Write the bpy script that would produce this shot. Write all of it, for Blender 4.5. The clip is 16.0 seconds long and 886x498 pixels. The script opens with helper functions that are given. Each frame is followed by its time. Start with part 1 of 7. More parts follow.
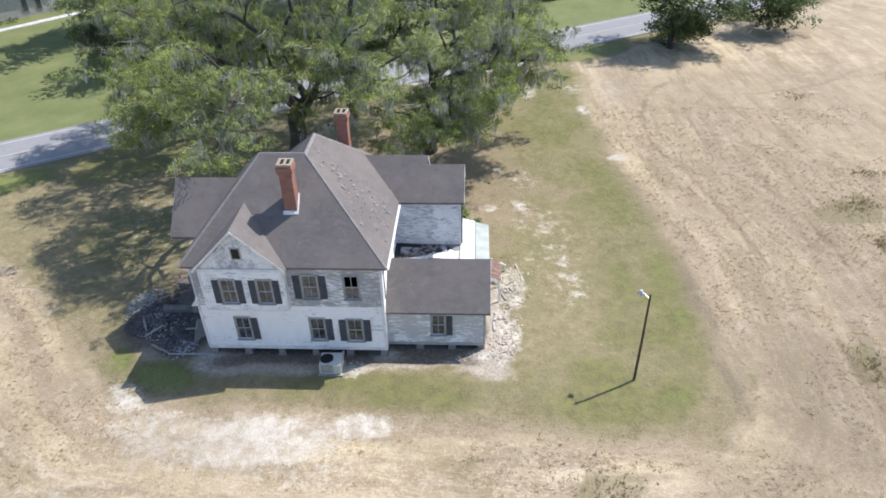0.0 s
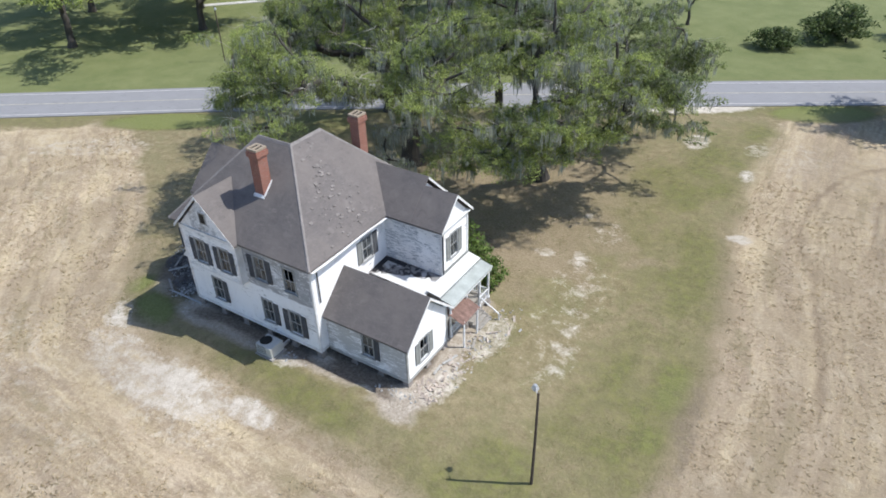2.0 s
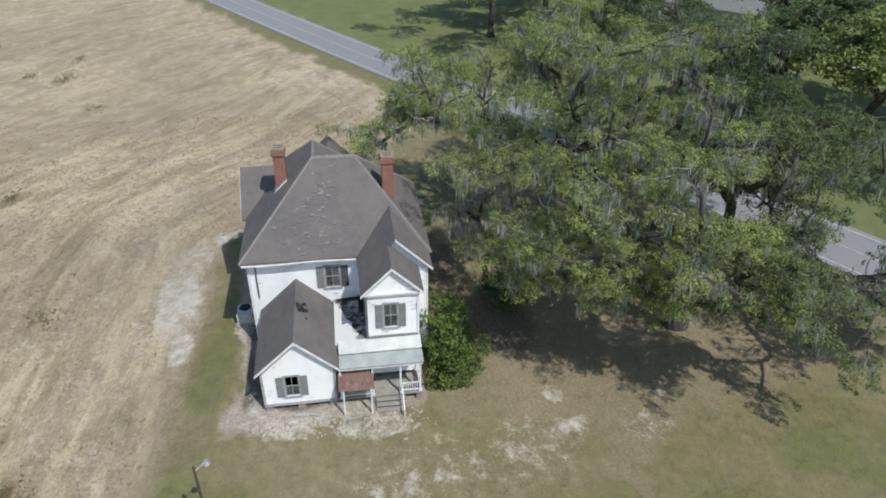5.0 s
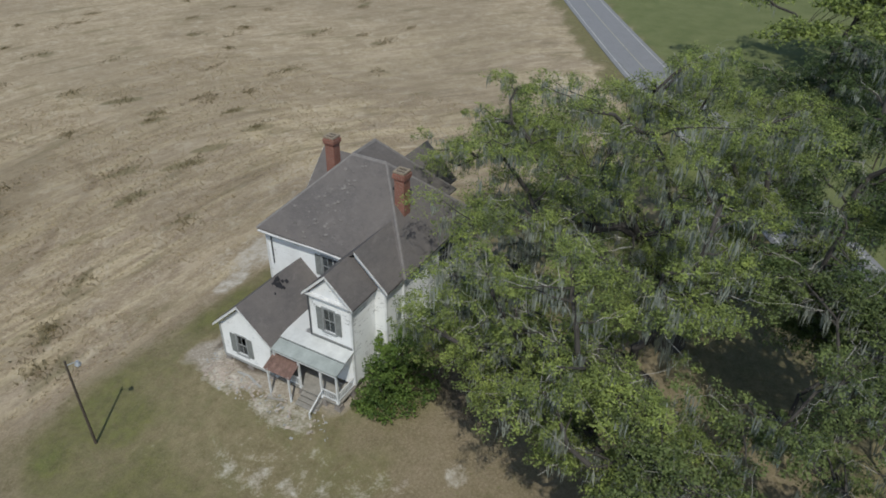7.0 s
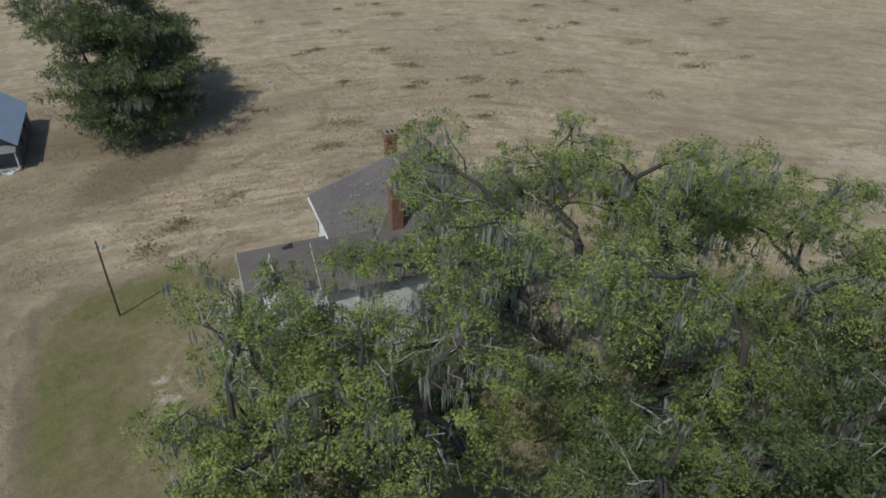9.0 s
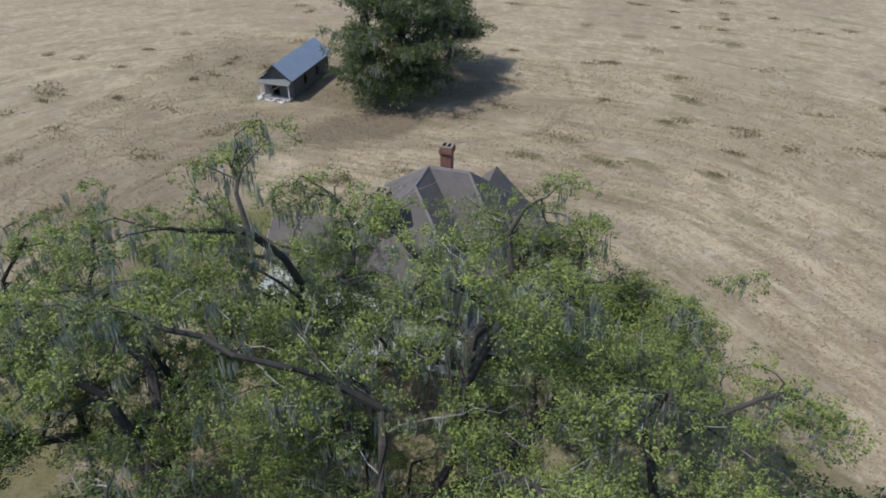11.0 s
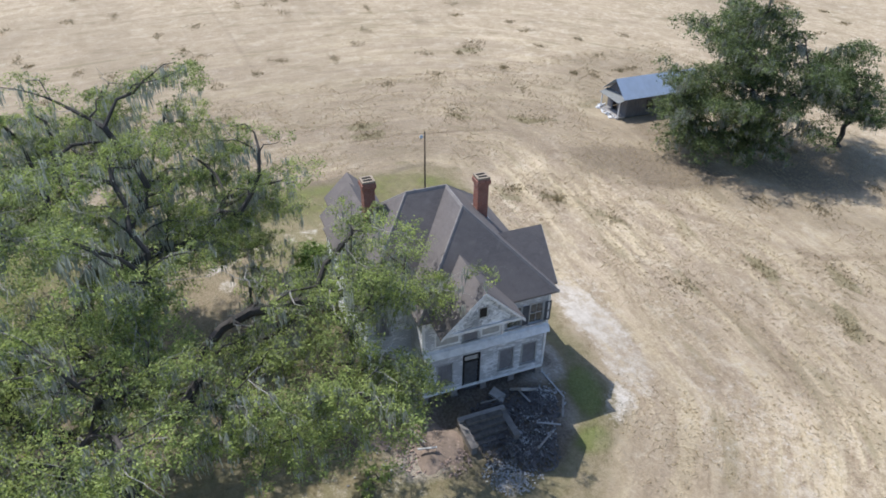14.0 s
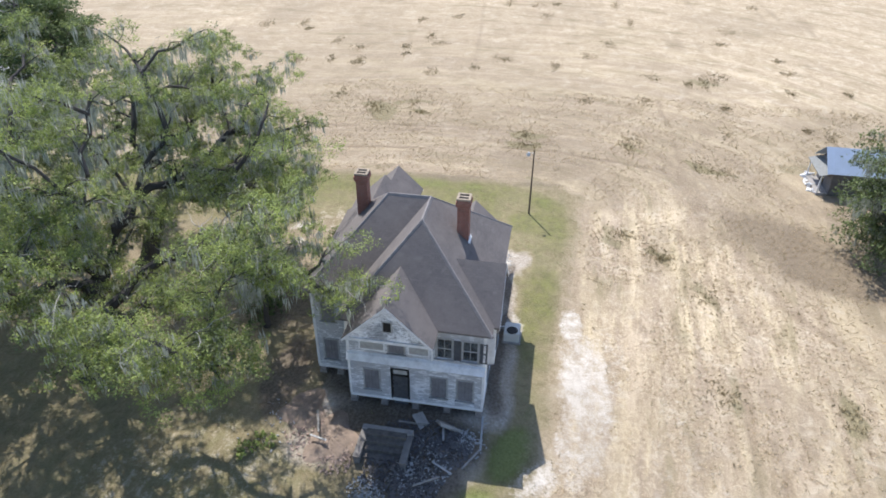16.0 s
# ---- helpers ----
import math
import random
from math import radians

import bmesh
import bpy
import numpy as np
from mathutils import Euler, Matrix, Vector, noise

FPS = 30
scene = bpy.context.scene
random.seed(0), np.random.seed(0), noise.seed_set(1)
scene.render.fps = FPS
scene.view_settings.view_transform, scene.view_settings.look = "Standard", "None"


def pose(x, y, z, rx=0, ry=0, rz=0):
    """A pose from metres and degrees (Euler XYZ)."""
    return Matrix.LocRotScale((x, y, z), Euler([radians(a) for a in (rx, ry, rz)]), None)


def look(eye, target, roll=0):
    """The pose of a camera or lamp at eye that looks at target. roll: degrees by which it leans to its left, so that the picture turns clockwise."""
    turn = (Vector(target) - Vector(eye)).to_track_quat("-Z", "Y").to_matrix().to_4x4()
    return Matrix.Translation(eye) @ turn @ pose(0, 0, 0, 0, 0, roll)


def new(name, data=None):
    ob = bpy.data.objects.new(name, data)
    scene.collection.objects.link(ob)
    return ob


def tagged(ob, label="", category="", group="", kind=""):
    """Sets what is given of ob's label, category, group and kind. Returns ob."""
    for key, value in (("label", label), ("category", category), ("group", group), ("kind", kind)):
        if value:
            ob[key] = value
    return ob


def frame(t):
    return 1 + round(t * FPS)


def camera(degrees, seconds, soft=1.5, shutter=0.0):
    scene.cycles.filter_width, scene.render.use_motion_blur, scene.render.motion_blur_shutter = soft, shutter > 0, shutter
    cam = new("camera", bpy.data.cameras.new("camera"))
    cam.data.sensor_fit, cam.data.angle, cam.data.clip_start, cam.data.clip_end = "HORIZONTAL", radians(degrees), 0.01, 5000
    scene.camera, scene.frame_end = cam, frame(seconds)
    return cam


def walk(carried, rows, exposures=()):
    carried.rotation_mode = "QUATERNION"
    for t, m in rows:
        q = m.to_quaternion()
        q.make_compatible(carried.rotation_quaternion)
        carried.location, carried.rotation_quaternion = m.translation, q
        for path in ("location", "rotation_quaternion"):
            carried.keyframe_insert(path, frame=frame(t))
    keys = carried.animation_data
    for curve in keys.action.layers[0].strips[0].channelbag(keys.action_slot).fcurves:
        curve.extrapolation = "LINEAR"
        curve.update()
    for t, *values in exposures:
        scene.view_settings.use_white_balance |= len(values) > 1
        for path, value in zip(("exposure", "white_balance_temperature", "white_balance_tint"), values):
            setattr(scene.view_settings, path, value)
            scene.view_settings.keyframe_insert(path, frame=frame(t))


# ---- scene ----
cam = camera(66.0, 16.0, soft=1.75)
PATH = [
    (0, (1.977, 0.986, 31.497), (1.882, 2.627, 30.357), -1.4),
    (0.5, (7.047, 2.27, 31.412), (6.743, 3.886, 30.272), -1.5),
    (1, (11.963, 4.086, 31.287), (11.453, 5.653, 30.154), -1.5),
    (1.5, (16.653, 6.626, 31.182), (15.944, 8.121, 30.058), -1.5),
    (2, (21.124, 9.93, 31.125), (20.214, 11.321, 30.012), -1.4),
    (2.5, (25.021, 13.805, 31.137), (23.929, 15.069, 30.037), -1.3),
    (3, (28.333, 18.038, 31.253), (27.074, 19.149, 30.166), -1),
    (3.5, (31.174, 22.678, 31.425), (29.773, 23.621, 30.354), -0.3),
    (4, (32.963, 27.66, 31.724), (31.452, 28.425, 30.66), 0.7),
    (4.5, (34.269, 33.594, 32.137), (32.664, 34.123, 31.069), 0.9),
    (5, (34.659, 39.831, 32.567), (32.995, 40.104, 31.491), 1),
    (5.5, (34.08, 46.192, 32.989), (32.4, 46.197, 31.903), 1),
    (6, (32.508, 52.482, 33.383), (30.859, 52.212, 32.284), 1),
    (6.5, (29.954, 58.496, 33.731), (28.382, 57.955, 32.62), 0.9),
    (7, (26.95, 64.127, 33.842), (25.48, 63.338, 32.738), 1.3),
    (7.5, (22.465, 69.038, 33.907), (21.148, 68.018, 32.8), 1.8),
    (8, (17.028, 73.096, 33.971), (15.906, 71.872, 32.856), 1.9),
    (8.5, (10.949, 76.254, 34.042), (10.058, 74.861, 32.917), 1.5),
    (9, (4.457, 78.404, 34.082), (3.828, 76.879, 32.951), 0.8),
    (9.5, (-2.105, 79.422, 34.066), (-2.462, 77.811, 32.935), 0.7),
    (10, (-8.311, 78.966, 34.027), (-8.395, 77.322, 32.892), 0.7),
    (10.5, (-14.69, 78.114, 34.067), (-14.495, 76.48, 32.931), 0.6),
    (11, (-20.781, 76.358, 34.13), (-20.316, 74.779, 32.994), 0.5),
    (11.5, (-26.416, 73.792, 34.223), (-25.7, 72.309, 33.087), 0.5),
    (12, (-31.451, 70.519, 34.351), (-30.508, 69.169, 33.215), 0.5),
    (12.5, (-35.773, 66.647, 34.51), (-34.633, 65.46, 33.374), 0.6),
    (13, (-39.886, 62.602, 34.651), (-38.58, 61.593, 33.521), 0.9),
    (13.5, (-42.828, 57.723, 34.765), (-41.392, 56.911, 33.633), 0.8),
    (14, (-44.939, 52.324, 34.84), (-43.406, 51.722, 33.706), 0.7),
    (14.5, (-46.218, 46.858, 34.889), (-44.62, 46.462, 33.754), 0.7),
    (15, (-46.694, 41.45, 34.904), (-45.057, 41.281, 33.767), 0.9),
    (15.5, (-46.518, 36.074, 34.916), (-44.873, 36.129, 33.78), 0.9),
    (16, (-45.828, 30.526, 34.891), (-44.201, 30.807, 33.762), 0.4),
]
EXPOSURES = [(0.0, 0.72, 6540, 11), (2.0, 0.47, 6490, 9.5), (4.2, 0.11, 6420, 7), (6.5, -0.36, 6570, 4.5), (8.0, -0.72, 6650, 4), (10.0, -0.47, 6430, 7.5), (12.5, 0.15, 6260, 10.5), (14.0, 0.44, 6290, 11.5), (16.0, 0.79, 6440, 12.0)]
walk(cam, [(t, look(eye, target, roll)) for t, eye, target, roll in PATH], EXPOSURES)

# ---- light ----
SUN_TO = Vector((4.1, 2.4, 6.9)).normalized()
world = bpy.data.worlds.new("sky")
scene.world = world
world.use_nodes = True
wn = world.node_tree.nodes
sky = wn.new("ShaderNodeTexSky")
sky.sky_type = "NISHITA"
sky.sun_disc = False
sky.sun_elevation = math.asin(SUN_TO.z)
sky.sun_rotation = math.atan2(SUN_TO.x, SUN_TO.y)
sky.ozone_density = 3.2
world.node_tree.links.new(sky.outputs[0], wn["Background"].inputs[0])
wn["Background"].inputs[1].default_value = 0.13
sun = new("sun", bpy.data.lights.new("sun", "SUN"))
sun.data.energy, sun.data.angle, sun.data.color = 3.45, radians(0.55), (1.0, 0.965, 0.915)
sun.matrix_world = look(SUN_TO * 200, (0, 0, 0))


# ---- materials ----
class Nodes:
    """A small wrapper to build a node material."""

    def __init__(self, name):
        self.m = bpy.data.materials.new(name)
        self.m.use_nodes = True
        self.t = self.m.node_tree
        self.b = self.t.nodes["Principled BSDF"]
        self.b.inputs["Specular IOR Level"].default_value = 0.25

    def n(self, kind):
        node = self.t.nodes.new("ShaderNode" + kind)
        return node

    def link(self, a, b):
        self.t.links.new(a, b)
        return self

    def pos(self, scale=(1, 1, 1), rot=0.0):
        g, mp = self.n("NewGeometry"), self.n("Mapping")
        mp.inputs["Scale"].default_value = scale
        mp.inputs["Rotation"].default_value = (0, 0, rot)
        self.link(g.outputs["Position"], mp.inputs["Vector"])
        return mp.outputs[0]

    def noise(self, vec, scale, detail=4.0, rough=0.6, dist=0.0):
        x = self.n("TexNoise")
        x.inputs["Scale"].default_value, x.inputs["Detail"].default_value = scale, detail
        x.inputs["Roughness"].default_value, x.inputs["Distortion"].default_value = rough, dist
        self.link(vec, x.inputs["Vector"])
        return x.outputs["Fac"]

    def ramp(self, fac, stops):
        r = self.n("ValToRGB")
        e = r.color_ramp.elements
        while len(e) < len(stops):
            e.new(0.5)
        for el, (p, c) in zip(e, stops):
            el.position = p
            el.color = (*c, 1) if len(c) == 3 else c
        self.link(fac, r.inputs[0])
        return r.outputs[0]

    def step(self, fac, lo, hi, a=0.0, b=1.0):
        r = self.n("MapRange")
        r.inputs[1].default_value, r.inputs[2].default_value = lo, hi
        r.inputs[3].default_value, r.inputs[4].default_value = a, b
        self.link(fac, r.inputs[0])
        return r.outputs[0]

    def mix(self, fac, a, b, blend="MIX"):
        x = self.n("Mix")
        x.data_type, x.blend_type = "RGBA", blend
        for sock, v in ((x.inputs[0], fac), (x.inputs[6], a), (x.inputs[7], b)):
            if isinstance(v, (int, float)):
                sock.default_value = v
            elif isinstance(v, tuple):
                sock.default_value = (*v, 1)
            else:
                self.link(v, sock)
        return x.outputs[2]

    def math(self, op, a, b=0.0):
        x = self.n("Math")
        x.operation = op
        for sock, v in ((x.inputs[0], a), (x.inputs[1], b)):
            if isinstance(v, (int, float)):
                sock.default_value = v
            else:
                self.link(v, sock)
        return x.outputs[0]

    def attr(self, name):
        a = self.n("Attribute")
        a.attribute_name = name
        return a

    def bump(self, height, strength=0.4, dist=0.02):
        x = self.n("Bump")
        x.inputs["Strength"].default_value, x.inputs["Distance"].default_value = strength, dist
        self.link(height, x.inputs["Height"])
        self.link(x.outputs[0], self.b.inputs["Normal"])
        return self

    def out(self, color, rough=0.8, metal=0.0):
        if isinstance(color, tuple):
            self.b.inputs["Base Color"].default_value = (*color, 1)
        else:
            self.link(color, self.b.inputs["Base Color"])
        if isinstance(rough, (int, float)):
            self.b.inputs["Roughness"].default_value = rough
        else:
            self.link(rough, self.b.inputs["Roughness"])
        self.b.inputs["Metallic"].default_value = metal
        return self.m


def siding(name, paint, white=(0.88, 0.885, 0.89), wood=(0.37, 0.37, 0.375), fine=1.0):
    """Painted clapboard: paint is the share of the boards that still carries white paint."""
    k = Nodes(name)
    streak = k.noise(k.pos((0.8, 0.8, 6.0)), 1.9 * fine, 7, 0.75, 0.3)
    patch = k.noise(k.pos((1, 1, 1.2)), 0.7, 4, 0.6)
    v = k.math("ADD", k.math("MULTIPLY", streak, 0.66), k.math("MULTIPLY", patch, 0.34))
    mask = k.step(v, 0.515 + 0.16 * (0.5 - paint) * 2 - 0.02, 0.515 + 0.16 * (0.5 - paint) * 2 + 0.025)
    grain = k.noise(k.pos((3, 3, 40)), 3.0, 3, 0.6)
    woodc = k.mix(grain, tuple(c * 0.72 for c in wood), tuple(c * 1.3 for c in wood))
    dirt = k.noise(k.pos((0.7, 0.7, 0.35)), 1.1, 4, 0.65)
    whitec = k.mix(k.step(dirt, 0.45, 0.8), white, tuple(c * 0.86 for c in white))
    k.bump(k.math("ADD", mask, k.math("MULTIPLY", grain, 0.4)), 0.35, 0.01)
    return k.out(k.mix(mask, woodc, whitec), 0.75)


def plain(name, color, rough=0.7, var=0.2, scale=2.0, metal=0.0, bump=0.15, stretch=(1, 1, 1)):
    k = Nodes(name)
    a = k.noise(k.pos(stretch), scale, 5, 0.65)
    b = k.noise(k.pos(stretch), scale * 9, 3, 0.6)
    c = k.mix(k.step(a, 0.3, 0.7), tuple(x * (1 - var) for x in color), tuple(min(1, x * (1 + var)) for x in color))
    c = k.mix(k.math("MULTIPLY", b, 0.5), c, tuple(x * (1 - 1.3 * var) for x in color))
    k.bump(b, bump, 0.01)
    return k.out(c, rough, metal)


def shingles(name):
    k = Nodes(name)
    p = k.pos()
    brick = k.n("TexBrick")
    uv = k.n("UVMap")
    k.link(uv.outputs[0], brick.inputs["Vector"])
    brick.inputs["Scale"].default_value = 1.0
    brick.inputs["Brick Width"].default_value, brick.inputs["Row Height"].default_value = 0.33, 0.145
    brick.inputs["Mortar Size"].default_value = 0.008
    brick.inputs["Mortar Smooth"].default_value = 0.3
    brick.inputs["Color1"].default_value = (0.126, 0.117, 0.115, 1)
    brick.inputs["Color2"].default_value = (0.152, 0.140, 0.137, 1)
    brick.inputs["Mortar"].default_value = (0.115, 0.105, 0.106, 1)
    big = k.noise(p, 0.35, 4, 0.6)
    fine = k.noise(p, 9.0, 4, 0.7)
    c = k.mix(k.step(big, 0.38, 0.62), brick.outputs[0], (0.18, 0.162, 0.153), "MIX")
    c = k.mix(0.75, brick.outputs[0], c)
    streak = k.noise(k.pos((1.4, 1.4, 0.25)), 1.0, 4, 0.6)
    c = k.mix(k.step(streak, 0.52, 0.75, 0, 0.4), c, (0.115, 0.105, 0.107))
    blotch = k.noise(p, 1.6, 5, 0.7, 0.5)
    c = k.mix(k.step(blotch, 0.55, 0.68, 0, 0.5), c, (0.215, 0.195, 0.188))
    c = k.mix(k.step(blotch, 0.43, 0.33, 0, 0.45), c, (0.10, 0.092, 0.092))
    c = k.mix(k.step(fine, 0.35, 0.7, 0, 0.3), c, (0.215, 0.19, 0.18))
    k.bump(k.math("ADD", brick.outputs["Fac"], k.math("MULTIPLY", fine, -0.5)), 0.4, 0.006)
    return k.out(c, 0.9)


def bricks(name):
    k = Nodes(name)
    brick = k.n("TexBrick")
    uv = k.n("UVMap")
    k.link(uv.outputs[0], brick.inputs["Vector"])
    brick.inputs["Scale"].default_value = 1.0
    brick.inputs["Brick Width"].default_value, brick.inputs["Row Height"].default_value = 0.215, 0.075
    brick.inputs["Mortar Size"].default_value = 0.008
    brick.inputs["Color1"].default_value = (0.31, 0.125, 0.09, 1)
    brick.inputs["Color2"].default_value = (0.235, 0.095, 0.072, 1)
    brick.inputs["Mortar"].default_value = (0.34, 0.25, 0.21, 1)
    soot = k.noise(k.pos(), 1.7, 5, 0.65)
    c = k.mix(k.step(soot, 0.5, 0.8, 0, 0.7), brick.outputs[0], (0.13, 0.07, 0.055))
    k.bump(brick.outputs["Fac"], -0.4, 0.01)
    return k.out(c, 0.9)


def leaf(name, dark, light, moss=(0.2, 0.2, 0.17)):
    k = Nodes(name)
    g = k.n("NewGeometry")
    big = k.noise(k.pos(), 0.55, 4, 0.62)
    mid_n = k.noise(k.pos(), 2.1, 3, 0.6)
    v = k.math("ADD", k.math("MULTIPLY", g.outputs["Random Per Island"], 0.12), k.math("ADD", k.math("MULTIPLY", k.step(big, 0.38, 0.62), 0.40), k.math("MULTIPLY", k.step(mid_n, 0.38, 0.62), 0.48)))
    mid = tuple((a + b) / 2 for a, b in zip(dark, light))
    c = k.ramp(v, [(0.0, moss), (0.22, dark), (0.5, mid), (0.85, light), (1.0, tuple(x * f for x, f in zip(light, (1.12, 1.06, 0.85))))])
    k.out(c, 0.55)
    tr = k.n("BsdfTranslucent")
    k.link(c, tr.inputs[0])
    mx = k.n("MixShader")
    mx.inputs[0].default_value = 0.38
    k.link(k.b.outputs[0], mx.inputs[1]).link(tr.outputs[0], mx.inputs[2])
    k.link(mx.outputs[0], k.t.nodes["Material Output"].inputs[0])
    return k.m


def glass(name):
    """Old dusty panes: a thin grey film over dark glass with a faint gloss."""
    k = Nodes(name)
    gl, tr, df, film, mx = k.n("BsdfGlossy"), k.n("BsdfTransparent"), k.n("BsdfDiffuse"), k.n("MixShader"), k.n("MixShader")
    gl.inputs["Roughness"].default_value = 0.08
    tr.inputs[0].default_value = (0.16, 0.18, 0.19, 1)
    df.inputs[0].default_value = (0.30, 0.33, 0.35, 1)
    k.link(k.step(k.noise(k.pos(), 1.6, 4, 0.6), 0.35, 0.7, 0.08, 0.38), film.inputs[0])
    mx.inputs[0].default_value = 0.07
    k.link(tr.outputs[0], film.inputs[1]).link(df.outputs[0], film.inputs[2])
    k.link(film.outputs[0], mx.inputs[1]).link(gl.outputs[0], mx.inputs[2])
    k.link(mx.outputs[0], k.t.nodes["Material Output"].inputs[0])
    return k.m


def ground_material():
    k = Nodes("ground")
    zone, mix2, mix3 = k.attr("zone"), k.attr("zone_b"), k.attr("zone_c")
    sep, sep2, sep3 = k.n("SeparateColor"), k.n("SeparateColor"), k.n("SeparateColor")
    k.link(mix3.outputs["Color"], sep3.inputs[0])
    weed, rut, earth_shade = sep3.outputs[0], sep3.outputs[1], sep3.outputs[2]
    k.link(zone.outputs["Color"], sep.inputs[0]).link(mix2.outputs["Color"], sep2.inputs[0])
    green, sand, litter = sep.outputs[0], sep.outputs[1], sep.outputs[2]
    field, lawn, track = sep2.outputs[0], sep2.outputs[1], sep2.outputs[2]
    bare = zone.outputs["Alpha"]
    n1 = k.noise(k.pos(), 0.22, 5, 0.6)
    n2 = k.noise(k.pos(), 1.3, 6, 0.68)
    n3 = k.noise(k.pos(), 5.0, 6, 0.78)
    n4 = k.noise(k.pos((1, 1.6, 1), 0.1), 3.1, 5, 0.72, 0.5)
    n5 = k.noise(k.pos((1, 1, 1), 0.7), 0.55, 6, 0.7, 0.8)
    # rows of the harvest run round the yard
    row = k.attr("row").outputs["Fac"]
    xyz, com = k.n("SeparateXYZ"), k.n("CombineXYZ")
    k.link(k.pos(), xyz.inputs[0])
    k.link(k.math("MULTIPLY", row, 1.25), com.inputs[0])
    k.link(k.math("MULTIPLY", xyz.outputs[0], 0.17), com.inputs[1])
    k.link(k.math("MULTIPLY", xyz.outputs[1], 0.17), com.inputs[2])
    rows = k.noise(com.outputs[0], 1.0, 7, 0.74, 0.35)
    drift = k.noise(com.outputs[0], 0.31, 5, 0.62, 0.4)
    # harvested field: straw in drifts on pale soil
    near = k.step(row, 60.0, 15.0, 0.2, 1.0)
    straw = k.mix(k.step(n2, 0.36, 0.64), (0.35, 0.275, 0.185), (0.47, 0.385, 0.27))
    straw = k.mix(k.math("MULTIPLY", near, k.step(rows, 0.50, 0.62, 0, 0.85)), straw, (0.57, 0.475, 0.315))
    straw = k.mix(k.math("MULTIPLY", near, k.step(rows, 0.49, 0.36, 0, 0.8)), straw, (0.265, 0.20, 0.132))
    straw = k.mix(k.math("MULTIPLY", near, k.step(drift, 0.48, 0.38, 0, 0.8)), straw, (0.31, 0.245, 0.18))
    straw = k.mix(k.math("MULTIPLY", near, k.step(drift, 0.52, 0.62, 0, 0.75)), straw, (0.555, 0.46, 0.30))
    straw = k.mix(k.step(n5, 0.53, 0.64, 0, 0.7), straw, (0.555, 0.48, 0.365))
    straw = k.mix(k.step(n5, 0.46, 0.35, 0, 0.65), straw, (0.29, 0.228, 0.14))
    straw = k.mix(k.step(n1, 0.49, 0.36, 0, 0.6), straw, (0.315, 0.25, 0.165))
    straw = k.mix(k.step(n4, 0.53, 0.66, 0, 0.5), straw, (0.585, 0.495, 0.35))
    straw = k.mix(k.step(n4, 0.46, 0.34, 0, 0.42), straw, (0.25, 0.192, 0.125))
    tuft = k.noise(k.pos((1, 1, 1), 0.3), 4.0, 4, 0.62, 1.2)
    straw = k.mix(k.math("MULTIPLY", near, k.step(tuft, 0.53, 0.64, 0, 0.45)), straw, (0.60, 0.505, 0.36))
    straw = k.mix(k.math("MULTIPLY", near, k.step(tuft, 0.47, 0.37, 0, 0.22)), straw, (0.215, 0.16, 0.10))
    # low weeds in long streaks along the rows
    com2 = k.n("CombineXYZ")
    k.link(k.math("MULTIPLY", row, 0.5), com2.inputs[0])
    k.link(k.math("MULTIPLY", xyz.outputs[0], 0.11), com2.inputs[1])
    k.link(k.math("MULTIPLY", xyz.outputs[1], 0.11), com2.inputs[2])
    streak = k.noise(com2.outputs[0], 1.0, 5, 0.62, 0.3)
    straw = k.mix(k.step(streak, 0.57, 0.66, 0, 0.62), straw, (0.235, 0.20, 0.115))
    straw = k.mix(k.step(streak, 0.44, 0.34, 0, 0.45), straw, (0.58, 0.475, 0.345))
    # yard: dry tan turf, thin grass coming through
    dry = k.mix(k.step(n2, 0.35, 0.68), (0.168, 0.14, 0.074), (0.292, 0.248, 0.148))
    dry = k.mix(k.step(n5, 0.44, 0.62, 0, 0.6), dry, (0.185, 0.175, 0.088))
    dry = k.mix(k.step(n3, 0.45, 0.72, 0, 0.45), dry, (0.36, 0.30, 0.205))
    grass = k.mix(k.step(n2, 0.35, 0.65), (0.092, 0.104, 0.035), (0.178, 0.178, 0.056))
    grass = k.mix(k.step(n5, 0.52, 0.68, 0, 0.6), grass, (0.178, 0.156, 0.085))
    grass = k.mix(k.step(n3, 0.46, 0.72, 0, 0.4), grass, (0.215, 0.195, 0.11))
    mown = k.mix(k.step(n1, 0.3, 0.7), (0.122, 0.148, 0.056), (0.19, 0.208, 0.09))
    mown = k.mix(k.step(n3, 0.4, 0.7, 0, 0.3), mown, (0.23, 0.245, 0.115))
    mown = k.mix(k.step(n5, 0.5, 0.7, 0, 0.45), mown, (0.115, 0.15, 0.052))
    soft = lambda v, w: k.math("ADD", v, k.math("MULTIPLY", k.math("SUBTRACT", k.math("ADD", k.math("MULTIPLY", n2, 0.55), k.math("MULTIPLY", n5, 0.45)), 0.5), w))
    c = k.mix(k.step(soft(field, 1.3), 0.25, 0.75), dry, straw)
    c = k.mix(k.step(soft(green, 1.5), 0.25, 0.95), c, grass)
    c = k.mix(k.step(soft(green, 0.9), 0.72, 1.05, 0, 0.85), c, k.mix(k.step(n3, 0.4, 0.65), (0.15, 0.178, 0.06), (0.225, 0.238, 0.09)))
    c = k.mix(lawn, c, mown)
    lit = k.mix(k.step(n3, 0.35, 0.65), (0.185, 0.14, 0.095), (0.36, 0.29, 0.205))
    lit = k.mix(k.step(n5, 0.48, 0.66, 0, 0.7), lit, (0.30, 0.245, 0.165))
    c = k.mix(k.step(soft(litter, 1.4), 0.3, 0.85, 0, 0.9), c, lit)
